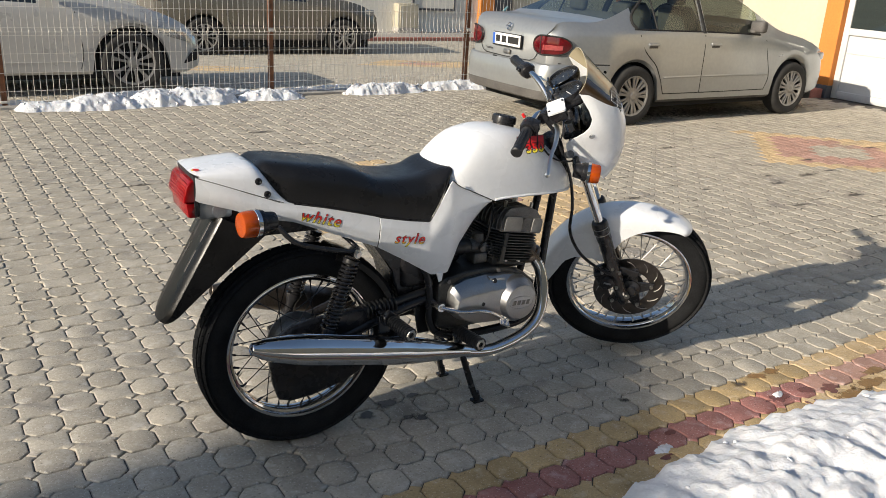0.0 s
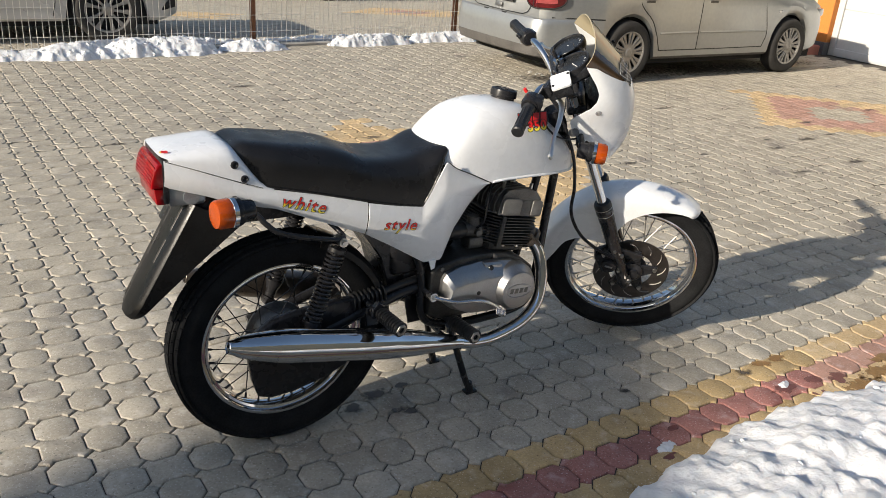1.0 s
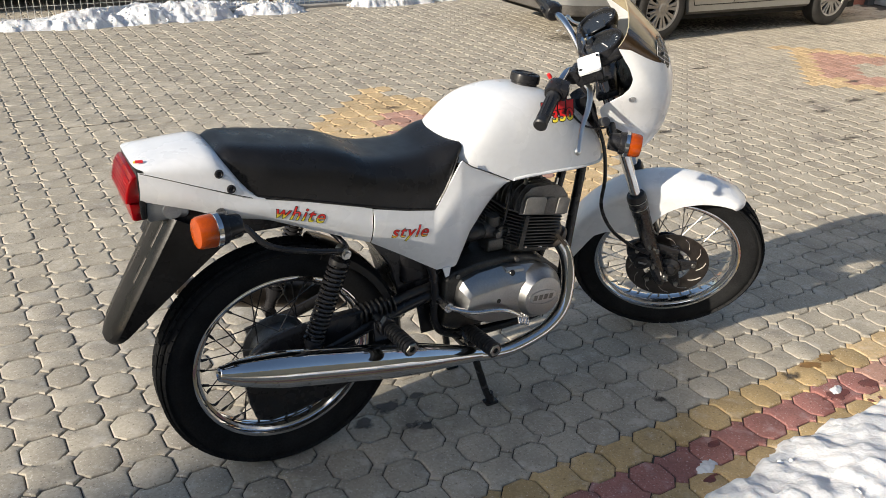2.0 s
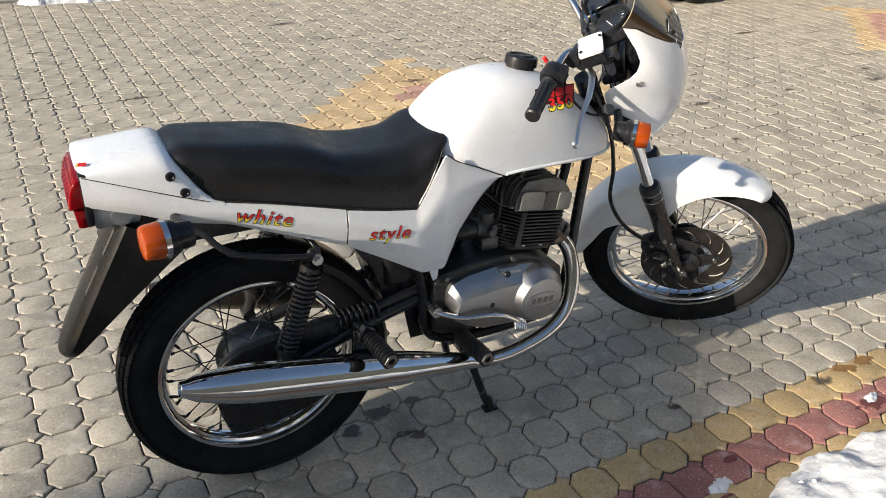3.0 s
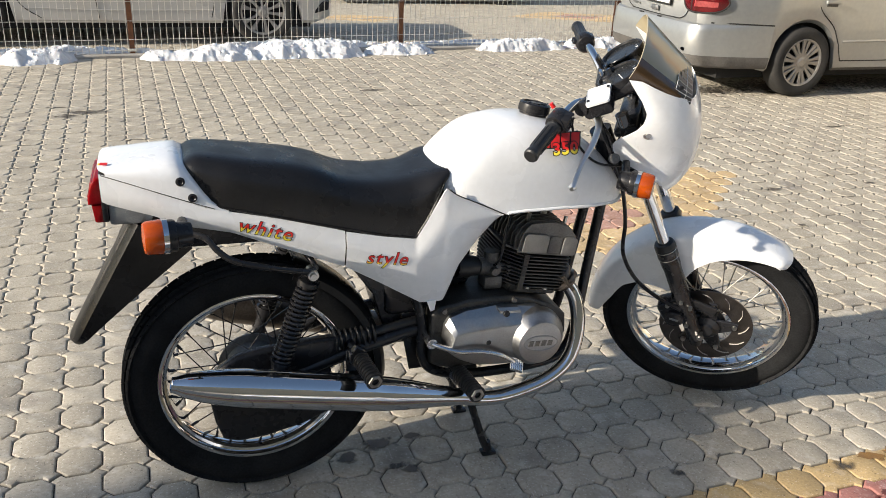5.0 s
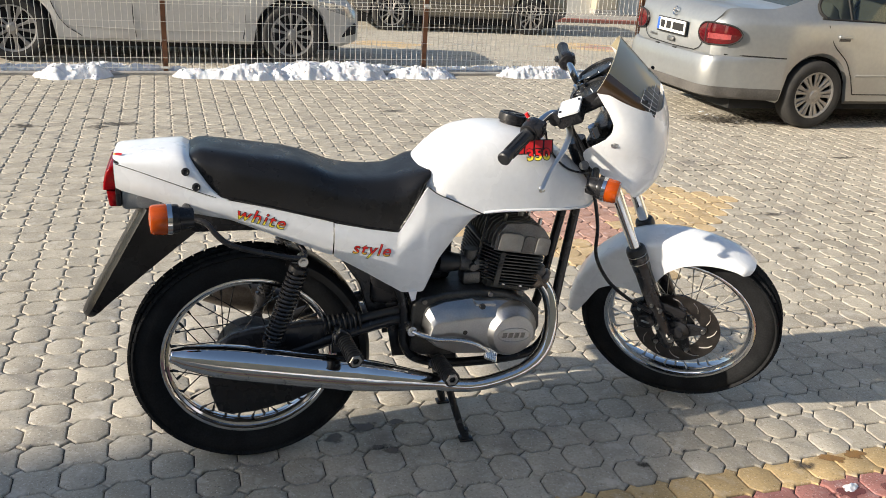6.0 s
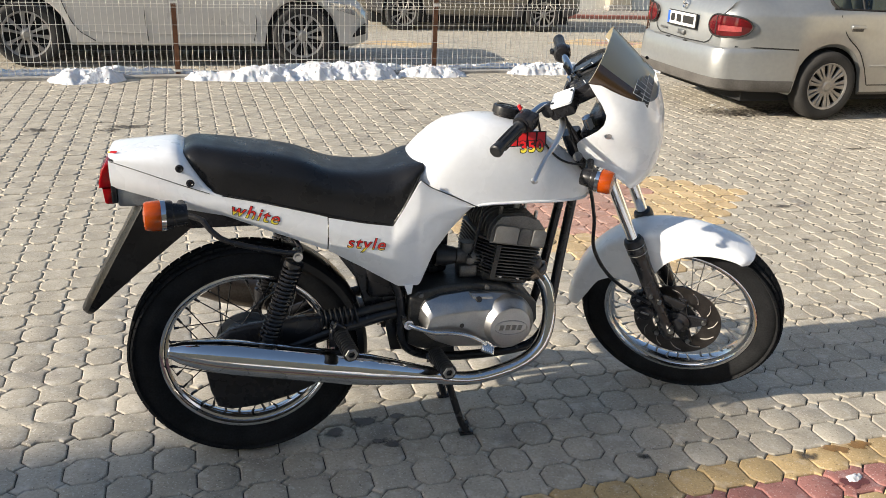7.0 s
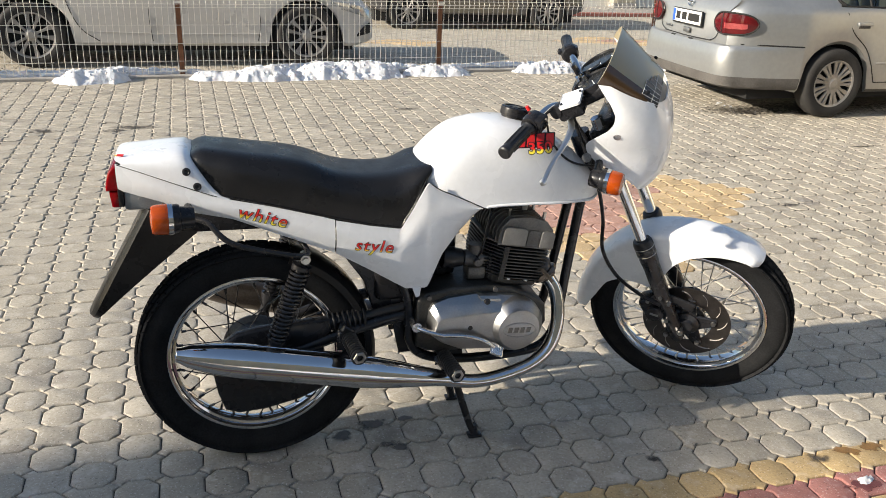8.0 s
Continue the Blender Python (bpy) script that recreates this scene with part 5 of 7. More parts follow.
# rear mudguard flap: a ribbed black channel in line with the wheel
FLAP_Y = -0.030
rows = []
for k in range(20):
    q = k / 19
    x = -0.236 - 0.170 * q
    z = 0.792 - 0.302 * q
    w = 0.069 - 0.006 * q ** 1.4 - 0.030 * max(0, (q - 0.86) / 0.14) ** 2.5
    dpt = 0.105 * (1 - q) ** 1.1 + 0.016
    rows.append([(x + dpt, FLAP_Y - w - 0.022 * (1 - q), z - dpt * 0.50), (x + dpt * 0.55, FLAP_Y - w - 0.012 * (1 - q), z - dpt * 0.27), (x + 0.008, FLAP_Y - w - 0.002, z - 0.003), (x, FLAP_Y - w + 0.008, z), (x - 0.003, FLAP_Y - w * 0.4, z + 0.002), (x - 0.003, FLAP_Y + w * 0.4, z + 0.002), (x, FLAP_Y + w - 0.008, z), (x + 0.008, FLAP_Y + w + 0.002, z - 0.003), (x + dpt * 0.55, FLAP_Y + w + 0.012 * (1 - q), z - dpt * 0.27), (x + dpt, FLAP_Y + w + 0.022 * (1 - q), z - dpt * 0.50)])
flap = part("rear_mudguard", shell(rows, -0.003), FLAPBLACK, bike, "black plastic rear mudguard flap with slots", angle=35)
for y in (-0.034, 0.034):
    for q in (0.06, 0.34):
        pa, pb = (Vector((-0.236 - 0.170 * v - 0.004, FLAP_Y + y * (1 - 0.2 * v), 0.792 - 0.302 * v + 0.003)) for v in (q, q + 0.20))
        part("flap_slot", tube([pa, pb], 0.006, 6, 1, 0.35), DISC, flap)
part("plate_holder", moved(box(-0.006, 0.004, 0.06, 0.10, -0.035, 0.035, 0.002, 1), Matrix.Translation((-0.262, FLAP_Y, 0.735)) @ Matrix.Rotation(radians(29), 4, "Y")), PLASTIC, flap)
part("under_seat_tray", box(-0.24, 0.46, -0.085, 0.085, 0.715, 0.805, 0.01, 2), PLASTIC, bike)
part("frame_plate", prism([(0.355, 0.440), (0.465, 0.440), (0.465, 0.56), (0.34, 0.64), (0.27, 0.665), (0.262, 0.63), (0.325, 0.54)], -0.072, 0.072, 0.004, 1), PLASTIC, bike, "black plate before the rear wheel")
part("air_box", box(0.355, 0.50, -0.088, 0.088, 0.475, 0.74, 0.02, 3), PLASTIC, bike, "black air box")
rows = []
for k in range(22):
    a = radians(-4 + 76 * k / 21)
    r = 0.340
    rows.append([(0.018 + r2 * math.cos(a), y - 0.035, 0.323 + r2 * math.sin(a)) for y, r2 in ((-0.068, r - 0.030), (-0.066, r - 0.012), (-0.052, r), (0, r + 0.004), (0.052, r), (0.066, r - 0.012), (0.068, r - 0.030))])
part("inner_mudguard", shell(rows, 0.003), FLAPBLACK, bike, "black inner rear mudguard", angle=40)
for s in (-1, 1):
    part("grab_rail", tube([(-0.12, s * 0.125, 0.770), (-0.085, s * 0.145, 0.762), (-0.062, s * 0.157, 0.735), (-0.03, s * 0.163, 0.710), (0.03, s * 0.165, 0.690), (0.10, s * 0.163, 0.672), (0.145, s * 0.160, 0.663), (0.163, s * 0.150, 0.665), (0.158, s * 0.122, 0.676), (0.135, s * 0.09, 0.700)], 0.0076, 12, 5), BLACK, bike, "black bent-tube grab rail")
    # suspension strut
    top, bot = Vector((0.155, s * 0.150, 0.655)), Vector((0.050, s * 0.148, 0.352))
    d = (bot - top).normalized()
    L = (bot - top).length
    strut = part("shock_absorber", join(rod(top + d * 0.02, bot, 0.014, seg=14), lathe([(0.012, 0.020), (0.027, 0.022), (0.027, 0.034), (0.016, 0.036)], top, d, 20), lathe([(0.018, L - 0.075), (0.028, L - 0.073), (0.028, L - 0.065), (0.018, L - 0.04), (0.015, L)], top, d, 20)), BLACK, bike, "black shock absorber with coil spring")
    turns, coil = 17, []
    e1 = d.orthogonal().normalized()
    e2 = d.cross(e1)
    for k in range(turns * 12 + 1):
        a = 2 * math.pi * k / 12
        coil.append(top + d * (0.036 + (L - 0.112) * k / (turns * 12)) + (e1 * math.cos(a) + e2 * math.sin(a)) * 0.0235)
    part("coil_spring", tube(coil, 0.0043, 7, 1), BLACK, strut)
    part("shock_bolt", join(rod(top - Vector((0, s * 0.02, 0)), top + Vector((0, s * 0.022, 0)), 0.013, seg=16), rod(top + Vector((0, s * 0.022, 0)), top + Vector((0, s * 0.030, 0)), 0.0085, seg=6)), STEEL, strut)
    part("shock_eye", rod(bot - Vector((0, s * 0.02, 0)), bot + Vector((0, s * 0.02, 0)), 0.017, seg=16), BLACK, strut)

# ---- frame, swing arm, chain case, stand ----
for s in (-1, 1):
    part("down_tube", tube([(1.005, s * 0.030, 0.86), (0.985, s * 0.040, 0.74), (0.960, s * 0.050, 0.56), (0.935, s * 0.062, 0.38), (0.90, s * 0.075, 0.30), (0.82, s * 0.085, 0.272), (0.62, s * 0.095, 0.272), (0.50, s * 0.100, 0.300), (0.455, s * 0.105, 0.36), (0.452, s * 0.105, 0.46), (0.425, s * 0.108, 0.545), (0.36, s * 0.112, 0.600), (0.25, s * 0.118, 0.665), (0.15, s * 0.122, 0.725), (0.0, s * 0.118, 0.775)], 0.0145, 12, 5), BLACK, bike, "black tubular frame loop")
    part("swing_arm", tube([(0.47, s * 0.090, 0.432), (0.40, s * 0.098, 0.427), (0.25, s * 0.108, 0.392), (0.10, s * 0.112, 0.345), (-0.03, s * 0.112, 0.315)], 0.0145, 12, 5, 1.2), BLACK, bike, "black swing arm")
    part("frame_gusset", prism([(0.43, 0.30), (0.50, 0.30), (0.51, 0.44), (0.48, 0.50), (0.41, 0.53), (0.40, 0.45)], s * 0.072, s * 0.078, 0.002, 1), BLACK, bike)
part("backbone", tube([(1.02, 0, 0.85), (0.80, 0, 0.80), (0.50, 0, 0.79), (0.20, 0, 0.80)], 0.022, 12, 4), BLACK, bike)
part("steering_head", rod((1.045, 0, 0.80), (0.975, 0, 0.94), 0.030, seg=20), BLACK, bike)
case_outline = [(-0.115, 0.300), (-0.112, 0.350), (-0.088, 0.392), (-0.045, 0.420), (0.010, 0.432), (0.08, 0.438), (0.16, 0.445), (0.215, 0.446), (0.215, 0.405), (0.19, 0.372), (0.205, 0.300), (0.19, 0.225), (0.12, 0.195), (0.02, 0.172), (-0.05, 0.168), (-0.088, 0.182), (-0.105, 0.235)]
part("chain_case", prism([(x + 0.012, z + 0.003) for x, z in case_outline], -0.118, -0.086, 0.010, 3), PLASTIC, bike, "black enclosed chain case")
for k in range(8):
    q = k / 7
    c = Vector((0.222 + 0.10 * q, -0.095, 0.425 + 0.012 * q))
    part("chain_bellows", lathe([(0.018, -0.006), (0.027, -0.003), (0.029, 0.0), (0.027, 0.003), (0.018, 0.006)], c, (1, 0, 0.1), 18), GRIP, bike)
part("chain_tunnel", tube([(0.20, -0.095, 0.424), (0.31, -0.094, 0.438), (0.40, -0.090, 0.452), (0.50, -0.085, 0.462)], lambda q: 0.019 if q < 0.35 else 0.013, 12, 4), GRIP, bike)
part("rear_axle", join(rod((0.019, -0.145, 0.332), (0.019, 0.125, 0.332), 0.009, seg=10), rod((0.019, -0.150, 0.332), (0.019, -0.138, 0.332), 0.015, seg=6)), STEEL, bike)
stand = part("centre_stand", join(
    tube([(0.585, -0.075, 0.285), (0.605, -0.090, 0.20), (0.648, -0.108, 0.06), (0.668, -0.113, 0.012)], 0.0115, 10, 4),
    tube([(0.585, 0.075, 0.285), (0.605, 0.090, 0.20), (0.640, 0.108, 0.06), (0.655, 0.113, 0.012)], 0.0115, 10, 4),
    rod((0.590, -0.080, 0.255), (0.590, 0.080, 0.255), 0.011, seg=10),
    rod((0.608, -0.092, 0.185), (0.608, 0.092, 0.185), 0.009, seg=10)), BLACK, bike, "black tubular centre stand")
for s, x in ((-1, 0.672), (1, 0.658)):
    part("stand_foot", join(box(x - 0.024, x + 0.020, s * 0.113 - 0.016, s * 0.113 + 0.016, 0.0, 0.010, 0.004, 2), rod((x - 0.002, s * 0.113, 0.006), (x - 0.008, s * 0.111, 0.04), 0.014, 0.012, 12)), BLACK, stand)
part("stand_bracket", prism([(0.54, 0.255), (0.63, 0.255), (0.62, 0.315), (0.55, 0.315)], -0.095, -0.085, 0.002, 1), BLACK, stand)


# ---- engine ----
CASE = [(0.470, 0.345), (0.470, 0.492), (0.492, 0.512), (0.530, 0.517), (0.571, 0.527), (0.664, 0.527), (0.755, 0.511), (0.815, 0.487), (0.862, 0.450), (0.868, 0.395), (0.845, 0.350), (0.80, 0.325), (0.55, 0.322), (0.50, 0.328)]
engine = part("crankcase", prism(CASE, -0.136, 0.136, 0.010, 3), CASTDARK, bike, "dark grey cast alloy crankcase")
RIM = [(0.498, 0.425), (0.503, 0.468), (0.514, 0.487), (0.559, 0.503), (0.639, 0.511), (0.715, 0.502), (0.765, 0.495), (0.800, 0.477), (0.824, 0.440), (0.826, 0.400), (0.805, 0.362), (0.765, 0.340), (0.727, 0.339), (0.655, 0.342), (0.588, 0.346), (0.535, 0.367), (0.508, 0.390)]
FACE = [(0.513, 0.420), (0.520, 0.444), (0.531, 0.453), (0.568, 0.457), (0.645, 0.463), (0.672, 0.462), (0.745, 0.470), (0.788, 0.462), (0.812, 0.438), (0.815, 0.402), (0.796, 0.368), (0.762, 0.347), (0.727, 0.348), (0.658, 0.351), (0.592, 0.356), (0.545, 0.376), (0.521, 0.396)]


def cover_ring(q, y):
    """Between the cover's rim (0) and its face (1)."""
    return [(a + (c - a) * q, y, b + (d - b) * q) for (a, b), (c, d) in zip(RIM, FACE)]


cover = part("clutch_cover", loft([cover_ring(0, -0.130), cover_ring(0, -0.151), cover_ring(0.06, -0.154), cover_ring(0.5, -0.172), cover_ring(0.92, -0.186), cover_ring(1.0, -0.1875), cover_ring(1.14, -0.188)]), ALLOY, bike, "brushed aluminium engine cover", angle=24)
part("cover_web", loft([[(0.640 + dx, y, 0.512 - dz), (0.700 + dx, y, 0.507 - dz), (0.712, y, 0.470), (0.640 + dx, y, 0.458)] for dx, dz, y in ((0, 0, -0.150), (0.004, 0.004, -0.160), (0.010, 0.012, -0.166))]), ALLOY, cover, angle=24)
CAPC = Vector((0.757, -0.150, 0.412))
cap = part("alternator_cap", lathe([(0.084, 0.0), (0.083, 0.022), (0.078, 0.034), (0.067, 0.046), (0.0635, 0.054), (0.0615, 0.0575), (0.058, 0.0585), (0.0, 0.059)], CAPC, (0, -1, 0), 56), ALLOY, cover, "round aluminium cap with oval emblem", angle=28)
CAP_Y = CAPC.y - 0.0592
oval = []
for k in range(40):
    a = 2 * math.pi * k / 40
    oval.append(Vector((CAPC.x + 0.050 * math.cos(a), CAP_Y, CAPC.z + 0.0225 * math.sin(a))))
q = Matrix.Translation(CAPC) @ Matrix.Rotation(radians(3), 4, "Y") @ Matrix.Translation(-CAPC)
part("oval_emblem", moved(tube(oval + [oval[0]], 0.0016, 6, 1), q), ALLOY, cap)
for k in range(4):
    x = CAPC.x - 0.0365 + 0.0185 * k
    part("emblem_bar", moved(prism([(x, 0.404), (x + 0.0135, 0.404), (x + 0.0165, 0.420), (x + 0.003, 0.420)], CAP_Y - 0.0012, CAP_Y + 0.001, 0.0008, 1), q), DIRTALLOY, cap)
part("oil_plug", lathe([(0, 0.006), (0.007, 0.006), (0.010, 0.002), (0.013, -0.004)], (0.668, -0.166, 0.490), (0, -1, 0.5), 16), BLACK, cover)
part("cover_hole", rod((0.615, -0.187, 0.421), (0.615, -0.1886, 0.421), 0.0070, seg=16), SEAM, cover)
for x, z in ((0.503, 0.502), (0.833, 0.425), (0.70, 0.513)):
    part("cover_screw", rod((x, -0.12, z), (x, -0.143, z), 0.0070, seg=10), DIRTALLOY, cover)
# cylinder block with fins; the rear corners of the fins are cut off
LEAN = Matrix.Translation((0.79, 0, 0.58)) @ Matrix.Rotation(radians(9), 4, "Y") @ Matrix.Translation((-0.81, 0, -0.58))


def cpart(name, bm, material, parent, label="", **kw):
    """A part of the cylinders, drawn upright and then leant forward."""
    return part(name, moved(bm, LEAN), material, parent, label, **kw)


cyl = cpart("cylinder_block", box(0.722, 0.858, -0.108, 0.108, 0.50, 0.640, 0.02, 2), FINMAT, bike, "black finned twin cylinder block")
FIN = [(0.690, -0.078), (0.693, -0.086), (0.735, -0.127), (0.743, -0.130), (0.866, -0.130), (0.876, -0.122), (0.878, -0.112), (0.878, 0.112), (0.876, 0.122), (0.866, 0.130), (0.743, 0.130), (0.735, 0.127), (0.693, 0.086), (0.690, 0.078)]


def flat_plate(outline, z0, z1, bevel=0.0):
    """A plan outline drawn up from z0 to z1."""
    return moved(prism([(x, -y) for x, y in outline], z0, z1, bevel, 1), Matrix.Rotation(radians(90), 4, "X"))


for k in range(10):
    z = 0.533 + 0.0100 * k
    shrink = 1.0 - 0.012 * max(0, 3 - k)
    cpart("cylinder_fin", flat_plate([(0.79 + (x - 0.79) * shrink, y * shrink) for x, y in FIN], z, z + 0.0034, 0.0008), FINMAT, cyl)
for b6 in ((0.738, 0.752, -0.129, -0.112), (0.704, 0.716, -0.06, -0.048), (0.704, 0.716, 0.048, 0.06)):
    cpart("fin_web", box(*b6, 0.528, 0.630), FINMAT, cyl)
cpart("cylinder_flange", flat_plate([(0.79 + (x - 0.79) * 0.86, y * 0.86) for x, y in FIN], 0.512, 0.526, 0.002), CASTDARK, cyl)
for x, y in ((0.735, -0.095), (0.775, -0.108), (0.83, -0.108), (0.722, 0.0)):
    cpart("flange_nut", rod((x, y, 0.524), (x, y, 0.536), 0.008, seg=6), STEEL, cyl)
head = cpart("cylinder_head", box(0.716, 0.866, -0.112, 0.112, 0.630, 0.690, 0.012, 2), DIRTALLOY, bike, "grey finned cylinder head")
for k in range(13):
    y = -0.126 + 0.021 * k
    dy = 0.010 * (abs(y) / 0.126) ** 2
    outline = [(0.702 + dy, 0.634), (0.702 + dy, 0.668), (0.711 + dy, 0.696), (0.734, 0.716), (0.80, 0.727), (0.848, 0.717), (0.872, 0.693), (0.880, 0.665), (0.880, 0.634)]
    cpart("head_fin", prism(outline, y - 0.0026, y + 0.0026, 0.0009, 1), DIRTALLOY, head)
cpart("head_rim", flat_plate(FIN, 0.6335, 0.6395, 0.001), DIRTALLOY, head)
for x0, x1, y, zt, mt in ((0.721, 0.793, -0.1375, 0.691, PALECAST), (0.796, 0.834, -0.1335, 0.688, DIRTALLOY), (0.837, 0.879, -0.1365, 0.689, PALECAST)):
    c = 0.010
    cpart("head_lug", prism([(x0, 0.640), (x1, 0.640), (x1, zt - c), (x1 - 0.3 * c, zt - 0.3 * c), (x1 - c, zt), (x0 + c, zt), (x0 + 0.3 * c, zt - 0.3 * c), (x0, zt - c)], y, -0.1265, 0.0015, 2), mt, head, "pale cast lug")
for y in (-0.055, 0.055):
    cpart("spark_plug", join(rod((0.80, y, 0.722), (0.80, y, 0.752), 0.008, seg=10), rod((0.80, y, 0.752), (0.798, y, 0.776), 0.006, 0.004, 8)), DOORWHITE, head)
    cpart("plug_lead", tube([(0.798, y, 0.774), (0.815, y, 0.792), (0.84, y * 0.8, 0.792), (0.86, y * 0.4, 0.785)], 0.004, 8, 5), PLASTIC, head)
for x in (0.74, 0.85):
    for y in (-0.09, 0.0, 0.09):
        cpart("head_stud", rod((x, y, 0.712), (x, y, 0.734), 0.006, seg=6), STEEL, head)
# carburettor
part("intake_box", box(0.490, 0.605, -0.048, 0.090, 0.525, 0.760, 0.02, 3), PLASTIC, bike, "black intake box behind the carburettor")
carb = part("carburettor", join(lathe([(0.018, -0.05), (0.024, -0.045), (0.026, -0.01), (0.024, 0.02), (0.021, 0.05)], (0.665, -0.065, 0.585), (1, 0, -0.1), 18), rod((0.655, -0.065, 0.570), (0.655, -0.065, 0.632), 0.021, seg=16), box(0.628, 0.682, -0.095, -0.035, 0.528, 0.568, 0.008, 2), rod((0.655, -0.06, 0.585), (0.655, -0.105, 0.585), 0.011, seg=12), rod((0.640, -0.075, 0.528), (0.640, -0.075, 0.515), 0.012, seg=6), lathe([(0.030, 0.0), (0.036, 0.002), (0.036, 0.008), (0.028, 0.010)], (0.690, -0.065, 0.582), (1, 0, -0.1), 18)), DIRTALLOY, bike, "dull oily alloy carburettor")
part("intake_hose", lathe([(0.030, -0.06), (0.033, -0.05), (0.030, -0.04), (0.033, -0.03), (0.029, -0.02), (0.026, 0.0)], (0.615, -0.065, 0.59), (1, 0, -0.1), 18), GRIP, carb)
part("fuel_hose", tube([(0.655, -0.09, 0.60), (0.66, -0.115, 0.63), (0.675, -0.11, 0.70), (0.70, -0.08, 0.77)], 0.004, 8, 5), PLASTIC, carb)

# exhausts
for s in (-1, 1):
    pipe = part("exhaust_pipe", tube([(0.845, s * 0.085, 0.560), (0.876, s * 0.098, 0.524), (0.901, s * 0.113, 0.476), (0.905, s * 0.135, 0.400), (0.880, s * 0.155, 0.325), (0.825, s * 0.168, 0.278), (0.74, s * 0.178, 0.252), (0.64, s * 0.186, 0.244), (0.52, s * 0.192, 0.268)], 0.0205, 20, 6), CHROME, bike, "chrome exhaust header pipe")
    fc, fd = Vector((0.858, s * 0.092, 0.546)), Vector((0.62, s * 0.22, -0.75)).normalized()
    part("exhaust_flange", join(lathe([(0.021, -0.020), (0.036, -0.020), (0.038, -0.016), (0.038, -0.008), (0.032, -0.006), (0.032, 0.004), (0.040, 0.006), (0.041, 0.010), (0.041, 0.018), (0.036, 0.021), (0.030, 0.022), (0.028, 0.030), (0.021, 0.032)], fc, fd, 24), *[rod(fc + e - fd * 0.024, fc + e + fd * 0.028, 0.0055, seg=8) for e in (Vector((0, 0.041, 0)), Vector((0.0, -0.041, 0)))]), OLDPIPE, pipe, "clamped chrome exhaust flange")
    A, B = Vector((0.56, s * 0.191, 0.262)), Vector((-0.190, s * 0.205, 0.424 if s < 0 else 0.452))
    d = B - A
    n = d.length
    part("muffler", lathe([(0.0205, 0), (0.0225, 0.02), (0.030, 0.09), (0.0385, 0.16), (0.0440, 0.22), (0.0462, 0.27), (0.0475, 0.275), (0.0478, 0.40), (0.0490, 0.54), (0.0488, 0.60), (0.0460, 0.64), (0.0390, 0.69), (0.0295, 0.735), (0.0205, n - 0.012), (0.0185, n - 0.002), (0.0165, n), (0.0145, n - 0.005), (0.0145, n - 0.06), (0, n - 0.06)], A, d, 40), CHROME if s < 0 else OLDPIPE, bike, "polished chrome megaphone muffler" if s < 0 else "browned old chrome muffler", angle=30)
    part("muffler_seam", tube([A + d * q + Vector((0, 0, lerp_table([(0.12, 0.030), (0.28, 0.0445), (0.72, 0.0488), (0.83, 0.0452), (0.9, 0.036)], q) + 0.0004)) for q in (0.12, 0.28, 0.45, 0.60, 0.72, 0.83, 0.9)], 0.0024, 6, 4), CHROME, bike)
    part("muffler_bracket", join(box(0.235, 0.275, s * 0.165 - 0.004, s * 0.165 + 0.004, 0.375, 0.435, 0.002, 1), rod((0.255, s * 0.12, 0.43), (0.255, s * 0.175, 0.43), 0.012, seg=12)), BLACK, bike)
    # pillion peg and rider's peg
    for nm, p0, p1, r in (("pillion_peg", (0.262, s * 0.190, 0.430), (0.278, s * 0.300, 0.420), 0.0195), ("rider_peg", (0.548, s * 0.150, 0.318), (0.560, s * 0.268, 0.318), 0.0205)):
        p0, p1 = Vector(p0), Vector(p1)
        dd = p1 - p0
        peg = part(nm, join(rod(p0 - dd * 0.45, p0 + dd * 0.1, 0.012, seg=12), lathe([(0, 0), (r, 0), (r, dd.length * 0.96), (r + 0.003, dd.length * 0.965), (r + 0.003, dd.length), (0.009, dd.length), (0.008, dd.length - 0.004), (0, dd.length - 0.004)], p0, dd, 16)), GRIP, bike, "black rubber foot peg")
        part("peg_rib", join(*[lathe([(r, q), (r + 0.0028, q + 0.001), (r + 0.0028, q + 0.004), (r, q + 0.005)], p0, dd, 14) for q in [0.006 + 0.011 * k for k in range(int(dd.length / 0.011) - 1)]]), GRIP, peg)
        part("peg_cap", lathe([(0.0105, -0.004), (0.0105, 0.004), (0.0175, 0.004), (0.0185, 0.002), (0.0185, -0.004)], p1, dd, 6), STEEL, peg, "hexagonal bright metal cap", angle=20)
part("peg_bar", tube([(0.53, -0.16, 0.315), (0.56, -0.10, 0.262), (0.56, 0.10, 0.262), (0.53, 0.16, 0.315)], 0.011, 10, 4), BLACK, bike)
part("pillion_peg_bracket", join(box(0.235, 0.275, -0.205, -0.175, 0.415, 0.450, 0.004, 1), moved(box(-0.018, 0.018, -0.010, 0.010, -0.012, 0.012, 0.003, 1), Matrix.Translation((0.262, -0.195, 0.447)) @ Matrix.Rotation(radians(35), 4, "Y"))), BLACK, bike)
pedal = part("brake_pedal", join(rod((0.463, -0.12, 0.426), (0.463, -0.170, 0.426), 0.0145, seg=16), tube([(0.463, -0.165, 0.426), (0.490, -0.185, 0.420), (0.53, -0.200, 0.412), (0.585, -0.208, 0.410), (0.630, -0.208, 0.397), (0.664, -0.206, 0.378), (0.684, -0.205, 0.362)], 0.0085, 12, 6, 0.8)), DULLCHROME, bike, "chrome brake pedal")
PAD = Matrix.Translation((0.691, -0.210, 0.354)) @ Matrix.Rotation(radians(26), 4, "Y") @ Matrix.Rotation(radians(44), 4, "X")
